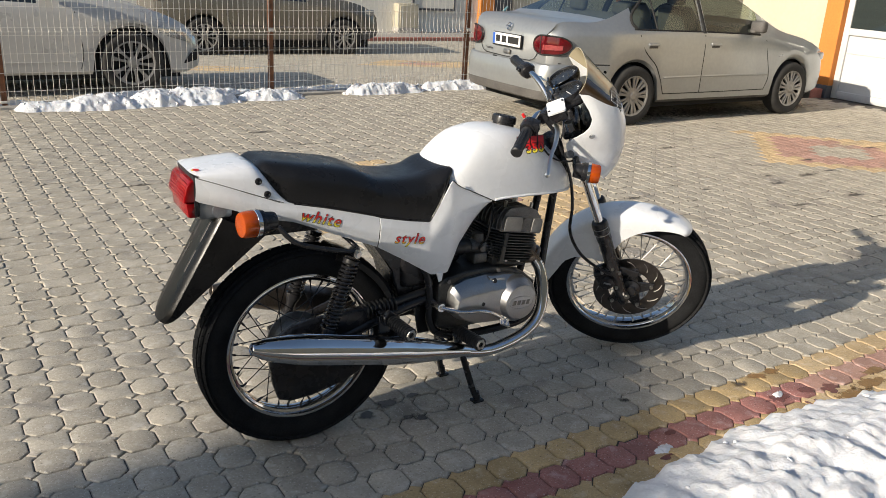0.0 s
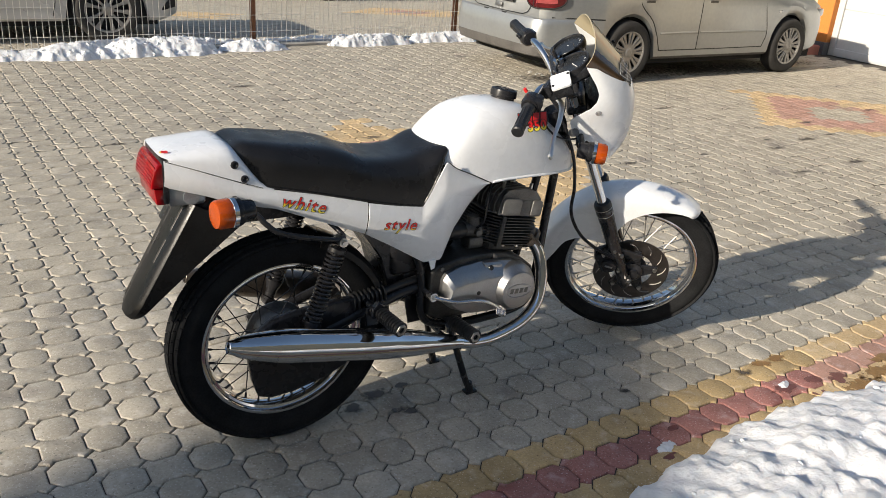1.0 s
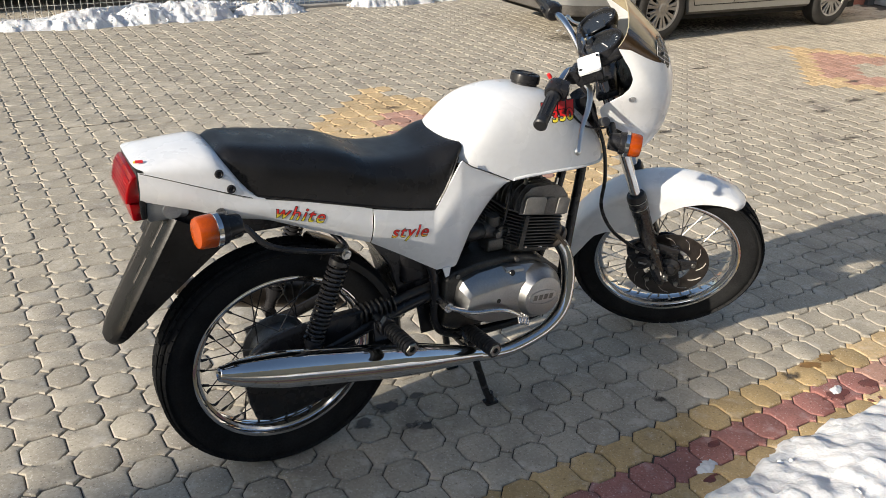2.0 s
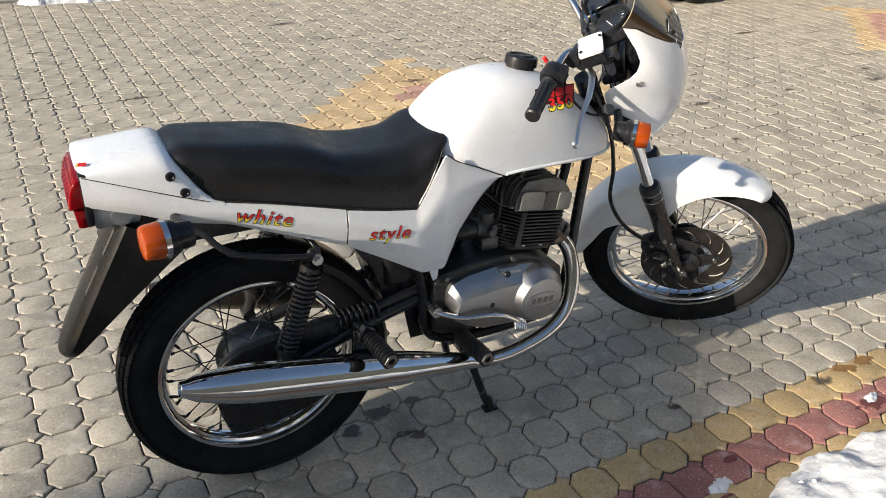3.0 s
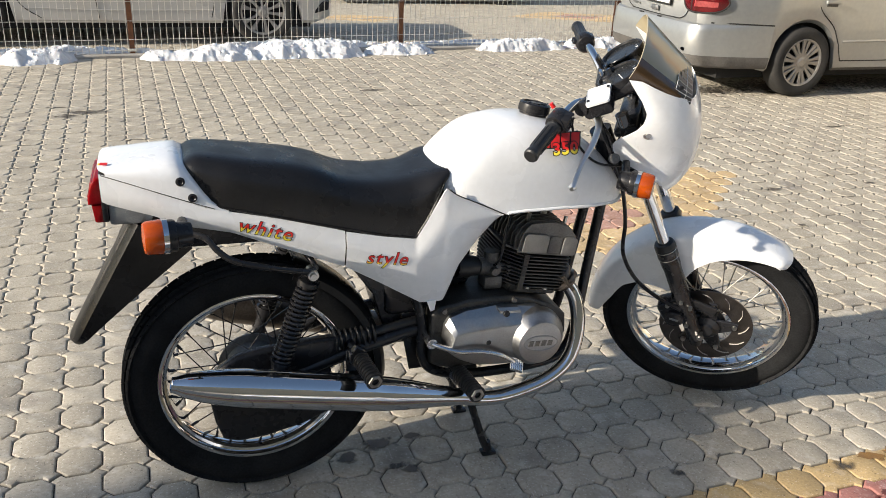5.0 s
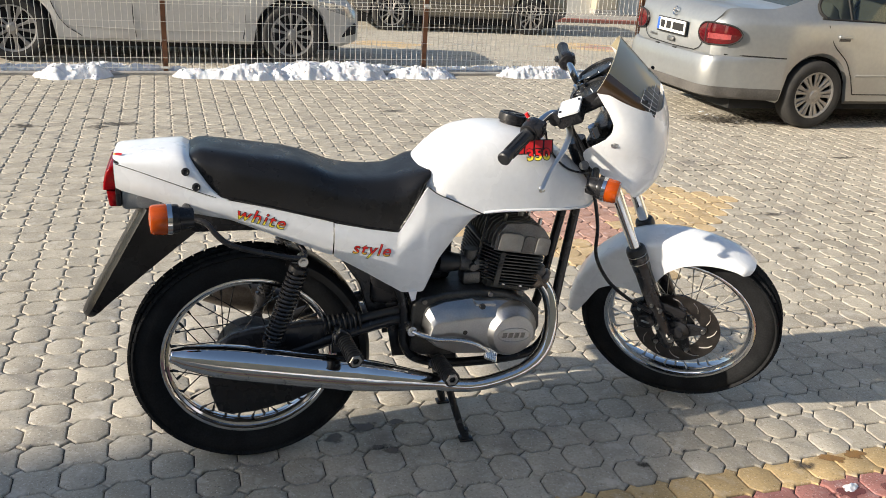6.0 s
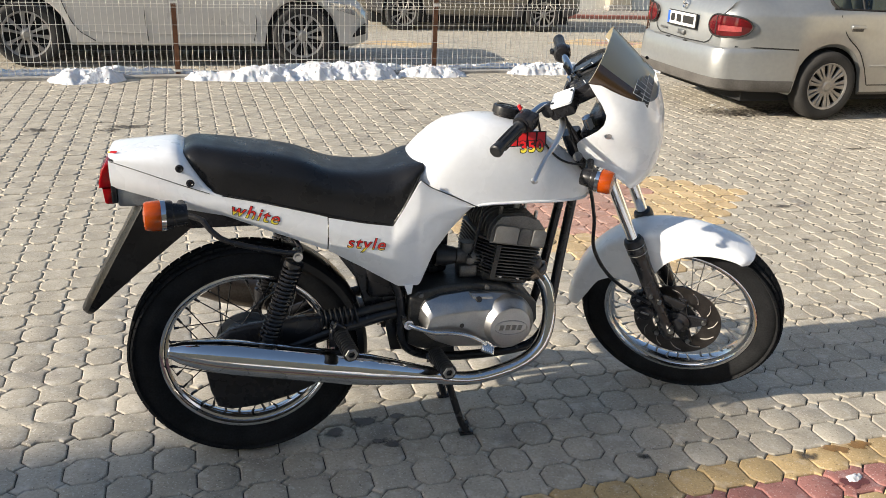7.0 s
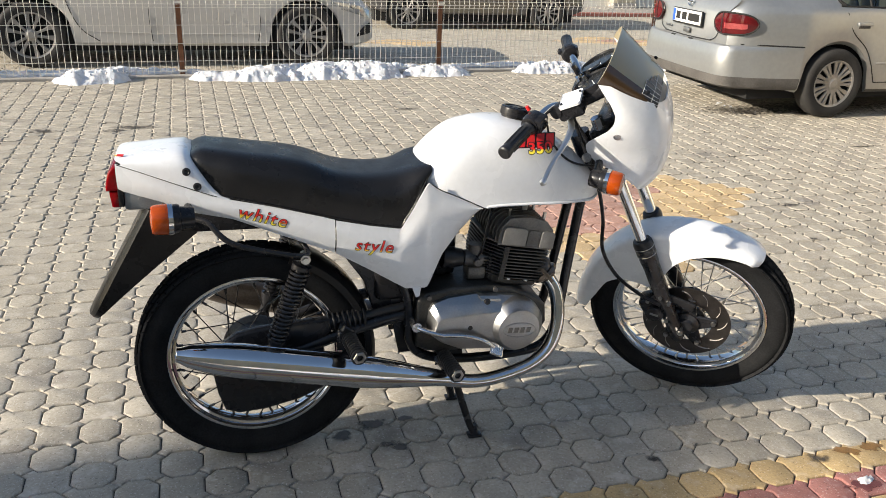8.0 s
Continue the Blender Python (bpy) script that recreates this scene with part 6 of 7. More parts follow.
pad = part("pedal_pad", moved(box(-0.021, 0.021, -0.018, 0.018, -0.004, 0.004, 0.003, 2), PAD), DULLCHROME, pedal)
for k in range(6):
    part("pad_rib", moved(box(-0.0175 + 0.0063 * k, -0.0145 + 0.0063 * k, -0.0165, 0.0165, 0.003, 0.0066, 0.001, 1), PAD), DULLCHROME, pad)
part("pedal_bolt", rod((0.463, -0.168, 0.426), (0.463, -0.174, 0.426), 0.007, seg=6), STEEL, pedal)
part("cable_tie", tube([(0.19, -0.155, 0.33), (0.185, -0.16, 0.30)], 0.002, 5, 1), GREENTAG, bike)


# ---- parked cars ----
class CarShape:
    """A car body from tables along its length; x forward from the rear axle, y to its left, z up."""

    def __init__(self, xr, xf, wb, wheel_r, width, sill, belt, top, roof_w, plan, arch):
        self.xr, self.xf, self.wb, self.wr, self.w = xr, xf, wb, wheel_r, width / 2
        self.sill, self.belt, self.top, self.roof_w, self.plan, self.arch = sill, belt, top, roof_w, plan, arch

    def half(self, x):
        return self.w * smooth_table(self.plan, x)

    def low(self, x):
        z = lerp_table(self.sill, x)
        for c in (0.0, self.wb):
            d = abs(x - c)
            if d < self.arch:
                z = max(z, self.wr - 0.01 + math.sqrt(self.arch ** 2 - d * d))
        return z

    def section(self, x):
        w, zl, zb, zt = self.half(x), self.low(x), smooth_table(self.belt, x), smooth_table(self.top, x)
        zb = min(zb, zt - 0.02)
        zl = min(zl, zb - 0.10)
        rw = min(smooth_table(self.roof_w, x) * self.w, w - 0.04)
        return [(w - 0.045, zl), (w - 0.012, zl + 0.03), (w - 0.002, zl + (zb - zl) * 0.34), (w, zl + (zb - zl) * 0.58), (w - 0.010, zb - 0.075), (w - 0.026, zb - 0.022), (w - 0.045, zb), (rw + (w - 0.045 - rw) * 0.45, zb + (zt - zb) * 0.52), (rw + 0.015, zb + (zt - zb) * 0.84), (rw - 0.05, zt - 0.028 * min(1, (zt - zb) / 0.2)), (rw * 0.55, zt - 0.008 * min(1, (zt - zb) / 0.2)), (0, zt)]

    def side_y(self, x, z):
        s = self.section(x)
        for (y0, z0), (y1, z1) in zip(s, s[1:]):
            if z0 <= z <= z1:
                return y0 + (y1 - y0) * (z - z0) / max(1e-6, z1 - z0)
        return s[3][0]


def car(name, label, shape, m, paint, glass_side, glass_front, glass_rear, lower, lower_mat, glass):
    """Body, glazing and lower trim, split from one set of sections."""
    body = thing(name, label, "car", m.translation)
    n = 110
    xs = [shape.xr + (shape.xf - shape.xr) * k / n for k in range(n + 1)]
    secs = []
    for x in xs:
        s = shape.section(x)
        secs.append([(x, -y, z) for y, z in s] + [(x, y, z) for y, z in reversed(s[:-1])])
    groups = {"body": [], "side_window": [], "windscreen": [], "rear_window": [], "lower_trim": []}
    npt = len(secs[0])
    for i in range(n):
        xm = (xs[i] + xs[i + 1]) / 2
        for k in range(npt - 1):
            j = min(k, npt - 2 - k)
            kind = "body"
            zmid = sum(p[2] for p in (secs[i][k], secs[i + 1][k], secs[i][k + 1], secs[i + 1][k + 1])) / 4
            if j in (6, 7) and any(a < xm < b for a, b in glass_side):
                kind = "side_window"
            elif j >= 8 and glass_front[0] < xm < glass_front[1]:
                kind = "windscreen"
            elif j >= 8 and glass_rear[0] < xm < glass_rear[1]:
                kind = "rear_window"
            elif zmid < lower(xm) and j < 3:
                kind = "lower_trim"
            groups[kind].append((secs[i][k], secs[i + 1][k], secs[i + 1][k + 1], secs[i][k + 1]))
    def sided(quads, kind):
        if kind not in ("side_window", "lower_trim"):
            return [quads]
        out = {}
        cuts = sorted(a for a, _ in glass_side)
        for q in quads:
            x, y = q[0][0], q[0][1] + q[2][1]
            bay = sum(x > c - 0.01 for c in cuts) if kind == "side_window" else sum(x > c for c in (-shape.arch * 0.5, shape.wb / 2 - 0.01 - shape.wb / 2 + shape.arch * 0.5, shape.wb - shape.arch * 0.5, shape.wb + shape.arch * 0.5))
            out.setdefault((y > 0, bay), []).append(q)
        return list(out.values())

    for kind, all_quads in groups.items():
        for quads in sided(all_quads, kind):
            bm = bmesh.new()
            seen = {}
            for q in quads:
                vs = []
                for p in q:
                    if p not in seen:
                        seen[p] = bm.verts.new(p)
                    vs.append(seen[p])
                if len(set(vs)) == 4:
                    bm.faces.new(vs)
            if kind == "body":
                for row in (secs[0], secs[-1]):
                    bm.faces.new([seen.get(p) or bm.verts.new(p) for p in row])
            mt = {"body": paint, "lower_trim": lower_mat}.get(kind, glass)
            if quads:
                part(kind, moved(bm, m), mt, body, {"body": "", "lower_trim": "dusty dark lower trim"}.get(kind, "greenish tinted glass"), angle=35)
    # dark underside and wheel wells
    part("underbody", moved(box(shape.xr + 0.25, shape.xf - 0.25, -shape.w + 0.12, shape.w - 0.12, 0.15, 0.62), m), WHEELDARK, body, smooth=False)
    return body


def seam(body, shape, m, pts, side=-1, r=0.0045, name="panel_gap", material=None, out=0.0):
    line = [(x, side * (shape.side_y(x, z) + out), z) for x, z in pts]
    return part(name, moved(tube(line, r, 6, 4), m), material or SEAM, body)


def car_wheel(body, m, x, y, r, rim_r, style, side=-1, width=0.19):
    c = Vector((x, y, r))
    out = side
    tyre = part("wheel", moved(lathe([(rim_r - 0.01, 0.085), (rim_r + 0.012, 0.094), (rim_r + 0.05, 0.098), (r - 0.025, 0.094), (r - 0.008, 0.078), (r, 0.05), (r, -0.05), (r - 0.02, -0.09), (rim_r, -0.09)], c, (0, out, 0), 48), m), CARTYRE, body, "road wheel with dusty tyre")
    part("wheel_back", moved(lathe([(0, 0.030), (rim_r, 0.030), (rim_r, 0.08)], c, (0, out, 0), 40), m), WHEELDARK, tyre)
    part("rim_ring", moved(lathe([(rim_r - 0.022, 0.060), (rim_r - 0.018, 0.084), (rim_r - 0.004, 0.090), (rim_r + 0.004, 0.086)], c, (0, out, 0), 48), m), WHEELGREY, tyre)
    hub = lathe([(0, 0.088), (0.030, 0.088), (0.034, 0.084), (0.055, 0.080), (0.085 if style == "trim" else 0.058, 0.078), (0.090 if style == "trim" else 0.060, 0.062)], c, (0, out, 0), 28)
    part("hub_cap", moved(hub, m), WHEELGREY, tyre)
    count = {"ten": 10, "trim": 18}[style]
    for k in range(count):
        a = 2 * math.pi * (k + 0.3 + (0.22 if k % 2 else -0.22) * {"ten": 0.35, "trim": 0.5}[style]) / count
        q = Matrix.Translation(c) @ Matrix.Rotation(a, 4, "Y")
        y0, y1 = (0.060, 0.080)
        w0, w1 = {"ten": (0.0125, 0.027), "trim": (0.0125, 0.0215)}[style]
        outline = [(0.045, -w0), (rim_r * 0.6, -w0 * 1.05), (rim_r - 0.012, -w1), (rim_r - 0.012, w1), (rim_r * 0.6, w0 * 1.05), (0.045, w0)]
        part("wheel_spoke", moved(moved(prism(outline, out * y0, out * y1, 0.004, 1), q), m), WHEELGREY, tyre)
    return tyre


def at_yaw(x, y, z, deg):
    return pose(x, y, z, 0, 0, deg)


# silver saloon
SED = CarShape(-1.02, 3.32, 2.50, 0.30, 1.70,
               [(-1.02, 0.33), (-0.6, 0.27), (-0.35, 0.22), (2.9, 0.21), (3.1, 0.24), (3.32, 0.30)],
               [(-1.02, 0.84), (-0.9, 0.92), (-0.5, 0.945), (0.3, 0.94), (1.8, 0.90), (2.3, 0.84), (2.8, 0.755), (3.15, 0.66), (3.32, 0.58)],
               [(-1.02, 0.88), (-0.95, 0.985), (-0.86, 1.015), (-0.45, 1.025), (0.0, 1.20), (0.35, 1.355), (0.75, 1.405), (1.25, 1.395), (1.55, 1.34), (2.05, 1.08), (2.35, 0.955), (2.8, 0.865), (3.12, 0.76), (3.26, 0.66), (3.32, 0.60)],
               [(-1.02, 0.80), (-0.3, 0.80), (0.35, 0.70), (1.3, 0.70), (2.1, 0.80), (3.32, 0.78)],
               [(-1.02, 0.80), (-0.96, 0.88), (-0.80, 0.945), (-0.4, 0.985), (0.3, 1.0), (2.2, 1.0), (2.8, 0.965), (3.1, 0.90), (3.25, 0.80), (3.32, 0.66)], 0.345)
SM = at_yaw(5.10, 4.80, 0, 1.4)
sedan = car("saloon_car", "dusty silver saloon car with red tail lamps parked by the fence", SED, SM, SILVER,
            [(-0.04, 0.92), (1.00, 1.86)], (1.50, 2.14), (-0.36, 0.30), lambda x: 0.30 if -0.34 < x < 3.0 else 0.0, CARTRIM, CLEARGLASS)
for x in (0.0, 2.50):
    for s in (-1, 1):
        car_wheel(sedan, SM, x, s * 0.765, 0.30, 0.205, "trim", s)
for s in (-1, 1):
    seam(sedan, SED, SM, [(0.96, 0.31), (0.95, 0.55), (0.955, 0.75), (0.955, 0.90)], s)
    seam(sedan, SED, SM, [(0.36, 0.45), (0.27, 0.60), (0.10, 0.74), (0.02, 0.90)], s)
    seam(sedan, SED, SM, [(0.42, 0.31), (0.38, 0.40), (0.36, 0.45)], s)
    seam(sedan, SED, SM, [(2.02, 0.31), (2.06, 0.45), (2.00, 0.65), (1.95, 0.85)], s)
    seam(sedan, SED, SM, [(-0.93, 0.618), (-0.7, 0.618), (-0.36, 0.612)], s, 0.006)
    seam(sedan, SED, SM, [(0.42, 0.308), (1.2, 0.306), (2.02, 0.308)], s, 0.005)
    seam(sedan, SED, SM, [(0.40, 0.475), (0.65, 0.478), (0.94, 0.480)], s, 0.014, "side_moulding", SILVER, -0.006)
    seam(sedan, SED, SM, [(0.98, 0.480), (1.5, 0.478), (2.03, 0.475)], s, 0.014, "side_moulding", SILVER, -0.006)
    for x in (0.20, 1.12):
        hy = SED.side_y(x, 0.80)
        part("door_handle", moved(join(box(x - 0.075, x + 0.075, s * hy - 0.020, s * hy + 0.020, 0.793, 0.822, 0.008, 2)), SM), SILVER, sedan)
        part("handle_recess", moved(box(x - 0.06, x + 0.06, s * hy - 0.005, s * hy + 0.005, 0.770, 0.796, 0.003, 1), SM), CARTRIM, sedan)
    part("door_mirror", moved(join(box(1.70, 1.80, s * 0.86 - 0.09, s * 0.86 + 0.09, 0.93, 1.055, 0.035, 3), box(1.70, 1.80, s * 0.80 - 0.05, s * 0.80 + 0.05, 0.92, 0.96, 0.01, 1)), SM), CARTRIM, sedan)
    part("side_repeater", moved(box(2.20, 2.26, s * SED.side_y(2.2, 0.68) - 0.008, s * SED.side_y(2.2, 0.68) + 0.008, 0.665, 0.692, 0.004, 1), SM), LAMPGLASS, sedan)
    # window frames
    seam(sedan, SED, SM, [(0.30, 1.31), (0.12, 1.20), (-0.03, 1.08), (-0.05, 1.0), (0.0, 0.95)], s, 0.016, "window_seal", SEAM)
    seam(sedan, SED, SM, [(0.27, 0.945), (0.27, 1.1), (0.27, 1.27)], s, 0.010, "window_divider", SEAM)
    for a, b in ((-0.04, 0.92), (1.0, 1.86)):
        seam(sedan, SED, SM, [(a + (b - a) * k / 6, smooth_table(SED.belt, a + (b - a) * k / 6) + 0.004) for k in range(7)], s, 0.009, "window_seal", SEAM)
    seam(sedan, SED, SM, [(0.955, 0.91), (0.955, 1.1), (0.955, 1.28)], s, 0.030, "window_pillar", SEAM, -0.018)
    # wrap-round tail lamp
    rows = []
    for k in range(27):
        q = k / 26
        if q < 0.50:
            yy, xx = 0.48 + (0.66 - 0.48) * q / 0.50, -1.024 + 0.010 * q
        else:
            e = (q - 0.50) / 0.50
            xx = -1.024 + 0.010 * 0.50 + 0.225 * e ** 1.3
            yy = max(0.66, SED.half(max(-1.02, xx)) + 0.004) if e > 0 else 0.66
            yy = 0.66 + (yy - 0.66) * min(1, e * 1.8)
        h = 0.090 * max(0.02, 1 - abs(2 * q - 1) ** 3.0) ** 0.5
        rows.append([(xx - 0.022, s * (yy + 0.008), 0.782 - h), (xx - 0.032, s * (yy + 0.012), 0.782 - h * 0.4), (xx - 0.032, s * (yy + 0.012), 0.782 + h * 0.4), (xx - 0.022, s * (yy + 0.008), 0.782 + h)])
    lens = part("tail_lamp", moved(shell(rows, 0.03 * s), SM), CARRED, sedan, "dark red wrap-round tail lamp")
    edge = [(q[0] - 0.006, q[1] + s * 0.006, q[2]) for q in [r[0] for r in rows] + [r[3] for r in reversed(rows)]]
    part("lamp_rim", moved(tube([Vector(q) for q in edge] + [Vector(edge[0])], 0.007, 6, 1), SM), SEAM, lens)
    part("inner_lens", moved(shell([[(q[0] - 0.003, q[1] + s * 0.002, q[2]) for q in (Vector(r[1]).lerp(Vector(r[2]), -0.1), Vector(r[1]).lerp(Vector(r[2]), 0.55))] for r in rows[12:23]], 0.002), SM), CARPINK, lens)
    part("lamp_divider", moved(tube([Vector(q) for q in rows[9]], 0.006, 6, 2), SM), SEAM, lens)
    part("headlamp", moved(box(3.02, 3.20, s * 0.60 - 0.14, s * 0.60 + 0.14, 0.60, 0.70, 0.03, 2), SM), LAMPGLASS, sedan)
# boot lid, bumper, plate
for s in (-1, 1):
    part("panel_gap", moved(tube([(-1.022, s * 0.575, 0.855), (-1.026, s * 0.545, 0.72), (-1.028, s * 0.50, 0.645), (-1.03, s * 0.42, 0.613)], 0.0035, 6, 4), SM), SEAM, sedan)
part("panel_gap", moved(tube([(-1.03, -0.42, 0.612), (-1.032, 0, 0.605), (-1.03, 0.42, 0.612)], 0.004, 6, 4), SM), SEAM, sedan)
bump_rows = []
for z, o in ((0.606, 0.004), (0.594, 0.030), (0.55, 0.050), (0.46, 0.060), (0.38, 0.058), (0.340, 0.048)):
    half_row = [(-1.040 - o - 0.018 * (1 - (y / 0.62) ** 2), y) for y in (0, 0.1, 0.2, 0.3, 0.4, 0.5, 0.58)]
    # round the corner on to the body's flank
    for k in range(1, 9):
        a = math.pi / 2 * k / 8
        half_row.append((-0.93 - (0.110 + o) * math.cos(a) ** 0.9, 0.58 + (SED.half(-0.93) + 0.012 + 0.35 * o - 0.58) * math.sin(a) ** 0.9))
    half_row += [(x, SED.half(x) + 0.010 + 0.35 * o * (1 - (x + 0.93) / 0.565)) for x in (-0.85, -0.76, -0.66, -0.56, -0.46, -0.365)]
    bump_rows.append([(x, -y, z) for x, y in reversed(half_row)] + [(x, y, z) for x, y in half_row[1:]])
bumper = part("rear_bumper", moved(shell(bump_rows, 0.012), SM), SILVER, sedan, "silver rear bumper with dusty grey lower edge")
low_rows = [[(x + (dx if x < -0.5 else 0), y * ws, z) for x, y, _ in bump_rows[-1]] for z, dx, ws in ((0.347, -0.006, 1.004), (0.32, 0.0, 1.004), (0.262, 0.02, 0.99), (0.245, 0.06, 0.97))]
part("bumper_lower_trim", moved(shell(low_rows, 0.012), SM), CARTRIM, bumper, "dusty dark grey bumper edge")
for y in (-0.20, 0.13):
    part("bumper_notch", moved(box(-1.09, -1.06, y, y + 0.07, 0.592, 0.602), SM), SEAM, bumper)
plate = part("number_plate", moved(box(-1.062, -1.050, -0.26, 0.26, 0.715, 0.828, 0.003, 1), SM), PLATE, sedan, "white number plate with plain dark bars")
part("plate_frame", moved(box(-1.056, -1.040, -0.27, 0.27, 0.700, 0.836, 0.004, 1), SM), SEAM, plate)
part("plate_band", moved(box(-1.0645, -1.060, 0.215, 0.255, 0.718, 0.825), SM), PLATEBLUE, plate)
for y0, y1 in ((0.12, 0.195), (0.0, 0.085), (-0.235, -0.035)):
    part("plate_bar", moved(box(-1.0645, -1.060, y0, y1, 0.740, 0.806), SM), SEAM, plate)
part("boot_emblem", moved(join(lathe([(0.030, 0.0), (0.036, 0.004), (0.042, 0.0)], (-1.036, 0, 0.905), (-1, 0, 0.25), 24), box(-1.042, -1.036, -0.045, 0.045, 0.899, 0.911, 0.002, 1)), SM), CHROME, sedan, "round chrome emblem")
part("boot_lock", moved(box(-1.050, -1.035, -0.06, 0.06, 0.635, 0.678, 0.008, 2), SM), ALLOY, sedan)
part("model_badge", moved(box(-1.042, -1.034, 0.30, 0.42, 0.655, 0.672, 0.002, 1), SM), ALLOY, sedan)

# cabin of the saloon, seen through its glass
part("cabin_floor", moved(box(-0.30, 2.05, -0.70, 0.70, 0.60, 0.80, 0.03, 2), SM), CARSEAT, sedan, "dark grey cabin lining")
part("parcel_shelf", moved(box(-0.40, 0.18, -0.66, 0.66, 0.90, 0.955, 0.02, 2), SM), CARSEAT, sedan)
part("dashboard", moved(prism([(1.60, 0.75), (1.62, 0.96), (1.80, 1.00), (2.08, 0.95), (2.08, 0.75)], -0.66, 0.66, 0.02, 2), SM), CARSEAT, sedan)
part("steering_wheel", moved(lathe([(0.165, 0.012), (0.185, 0.012), (0.185, -0.012), (0.165, -0.012), (0.165, 0.012)], (1.50, 0.34, 0.98), (-0.9, 0, 0.4), 28), SM), PLASTIC, sedan)
for y in (-0.34, 0.34):
    seat_back = part("front_seat", moved(prism([(1.22, 0.72), (1.08, 1.08), (1.00, 1.16), (0.92, 1.13), (0.98, 0.72)], y - 0.23, y + 0.23, 0.04, 3), SM), CARSEAT, sedan)
    part("headrest", moved(box(0.93, 1.02, y - 0.12, y + 0.12, 1.17, 1.31, 0.035, 3), SM), CARSEAT, seat_back)
    part("rear_headrest", moved(box(0.14, 0.23, y - 0.12, y + 0.12, 1.06, 1.18, 0.035, 3), SM), CARSEAT, sedan)
part("rear_seat", moved(prism([(0.44, 0.72), (0.28, 1.02), (0.20, 1.07), (0.14, 0.72)], -0.62, 0.62, 0.04, 3), SM), CARSEAT, sedan)

# the tail draws in behind the rear wheels
def draw_in(ob):
    back = SM.inverted()
    for child in ob.children_recursive:
        for v in child.data.vertices:
            p = back @ v.co
            if p.x < -0.36:
                t = min(1.0, (-0.36 - p.x) / 0.70)
                v.co = SM @ Vector((-0.36 + (p.x + 0.36) * 0.935, p.y * (1 - 0.11 * t), p.z))


draw_in(sedan)

# white hatchback behind the fence
HAT = CarShape(-0.80, 3.42, 2.665, 0.315, 1.80,
               [(-0.8, 0.35), (-0.4, 0.22), (3.0, 0.20), (3.2, 0.19), (3.42, 0.24)],
               [(-0.8, 0.80), (-0.5, 0.95), (0.3, 0.945), (1.6, 0.90), (2.2, 0.86), (2.8, 0.77), (3.2, 0.66), (3.42, 0.52)],
               [(-0.8, 0.86), (-0.66, 1.12), (-0.35, 1.38), (0.2, 1.45), (1.0, 1.44), (1.45, 1.33), (1.95, 1.06), (2.2, 0.985), (2.7, 0.90), (3.1, 0.78), (3.3, 0.66), (3.42, 0.54)],
               [(-0.8, 0.75), (0.2, 0.72), (1.2, 0.70), (2.1, 0.82), (3.42, 0.74)],
               [(-0.8, 0.85), (-0.6, 0.94), (0, 1.0), (2.4, 1.0), (2.9, 0.975), (3.2, 0.90), (3.35, 0.80), (3.42, 0.70)], 0.375)
HM = at_yaw(-1.84, 7.63, 0, 1.7)
hatch = car("hatchback_car", "cream white hatchback with dark alloy wheels parked behind the fence", HAT, HM, CREAMWHITE,
            [(-0.45, 0.75), (0.85, 1.80)], (1.38, 2.06), (-0.72, -0.42), lambda x: 0.245 if 0.35 < x < 2.3 else 0.0, CREAMWHITE, CARGLASS)
for x in (0.0, 2.665):
    for s in (-1, 1):
        car_wheel(hatch, HM, x, s * 0.81, 0.315, 0.225, "ten", s)
seam(hatch, HAT, HM, [(1.12, 0.26), (1.10, 0.5), (1.11, 0.88)])
seam(hatch, HAT, HM, [(0.62, 0.26), (0.46, 0.38), (0.36, 0.60), (0.30, 0.9)])
seam(hatch, HAT, HM, [(2.16, 0.26), (2.19, 0.45), (2.14, 0.82)])
seam(hatch, HAT, HM, [(0.45, 0.36), (1.2, 0.335), (2.2, 0.335)], -1, 0.006, "body_crease", CREAMWHITE)
seam(hatch, HAT, HM, [(3.36, 0.50), (3.15, 0.60), (2.75, 0.70)], -1, 0.004)
hy = [(3.36, 0.56), (3.25, 0.60), (3.05, 0.66), (2.92, 0.685)]
rows = [[(x + 0.01, -(HAT.side_y(x, z - d) + 0.006), z - d) for d in (0.0, 0.03, 0.06, 0.085)] for x, z in hy]
part("headlamp", moved(shell(rows, -0.02), HM), LAMPGLASS, hatch, "slanted clear headlamp")
part("fog_lamp_recess", moved(prism([(3.18, 0.28), (3.36, 0.33), (3.37, 0.43), (3.30, 0.40)], -(HAT.side_y(3.25, 0.36) + 0.012), -(HAT.side_y(3.25, 0.36) - 0.10), 0.004, 1), HM), SEAM, hatch)
part("door_mirror", moved(join(box(1.85, 1.98, -1.02, -0.84, 0.93, 1.06, 0.04, 3)), HM), SEAM, hatch)

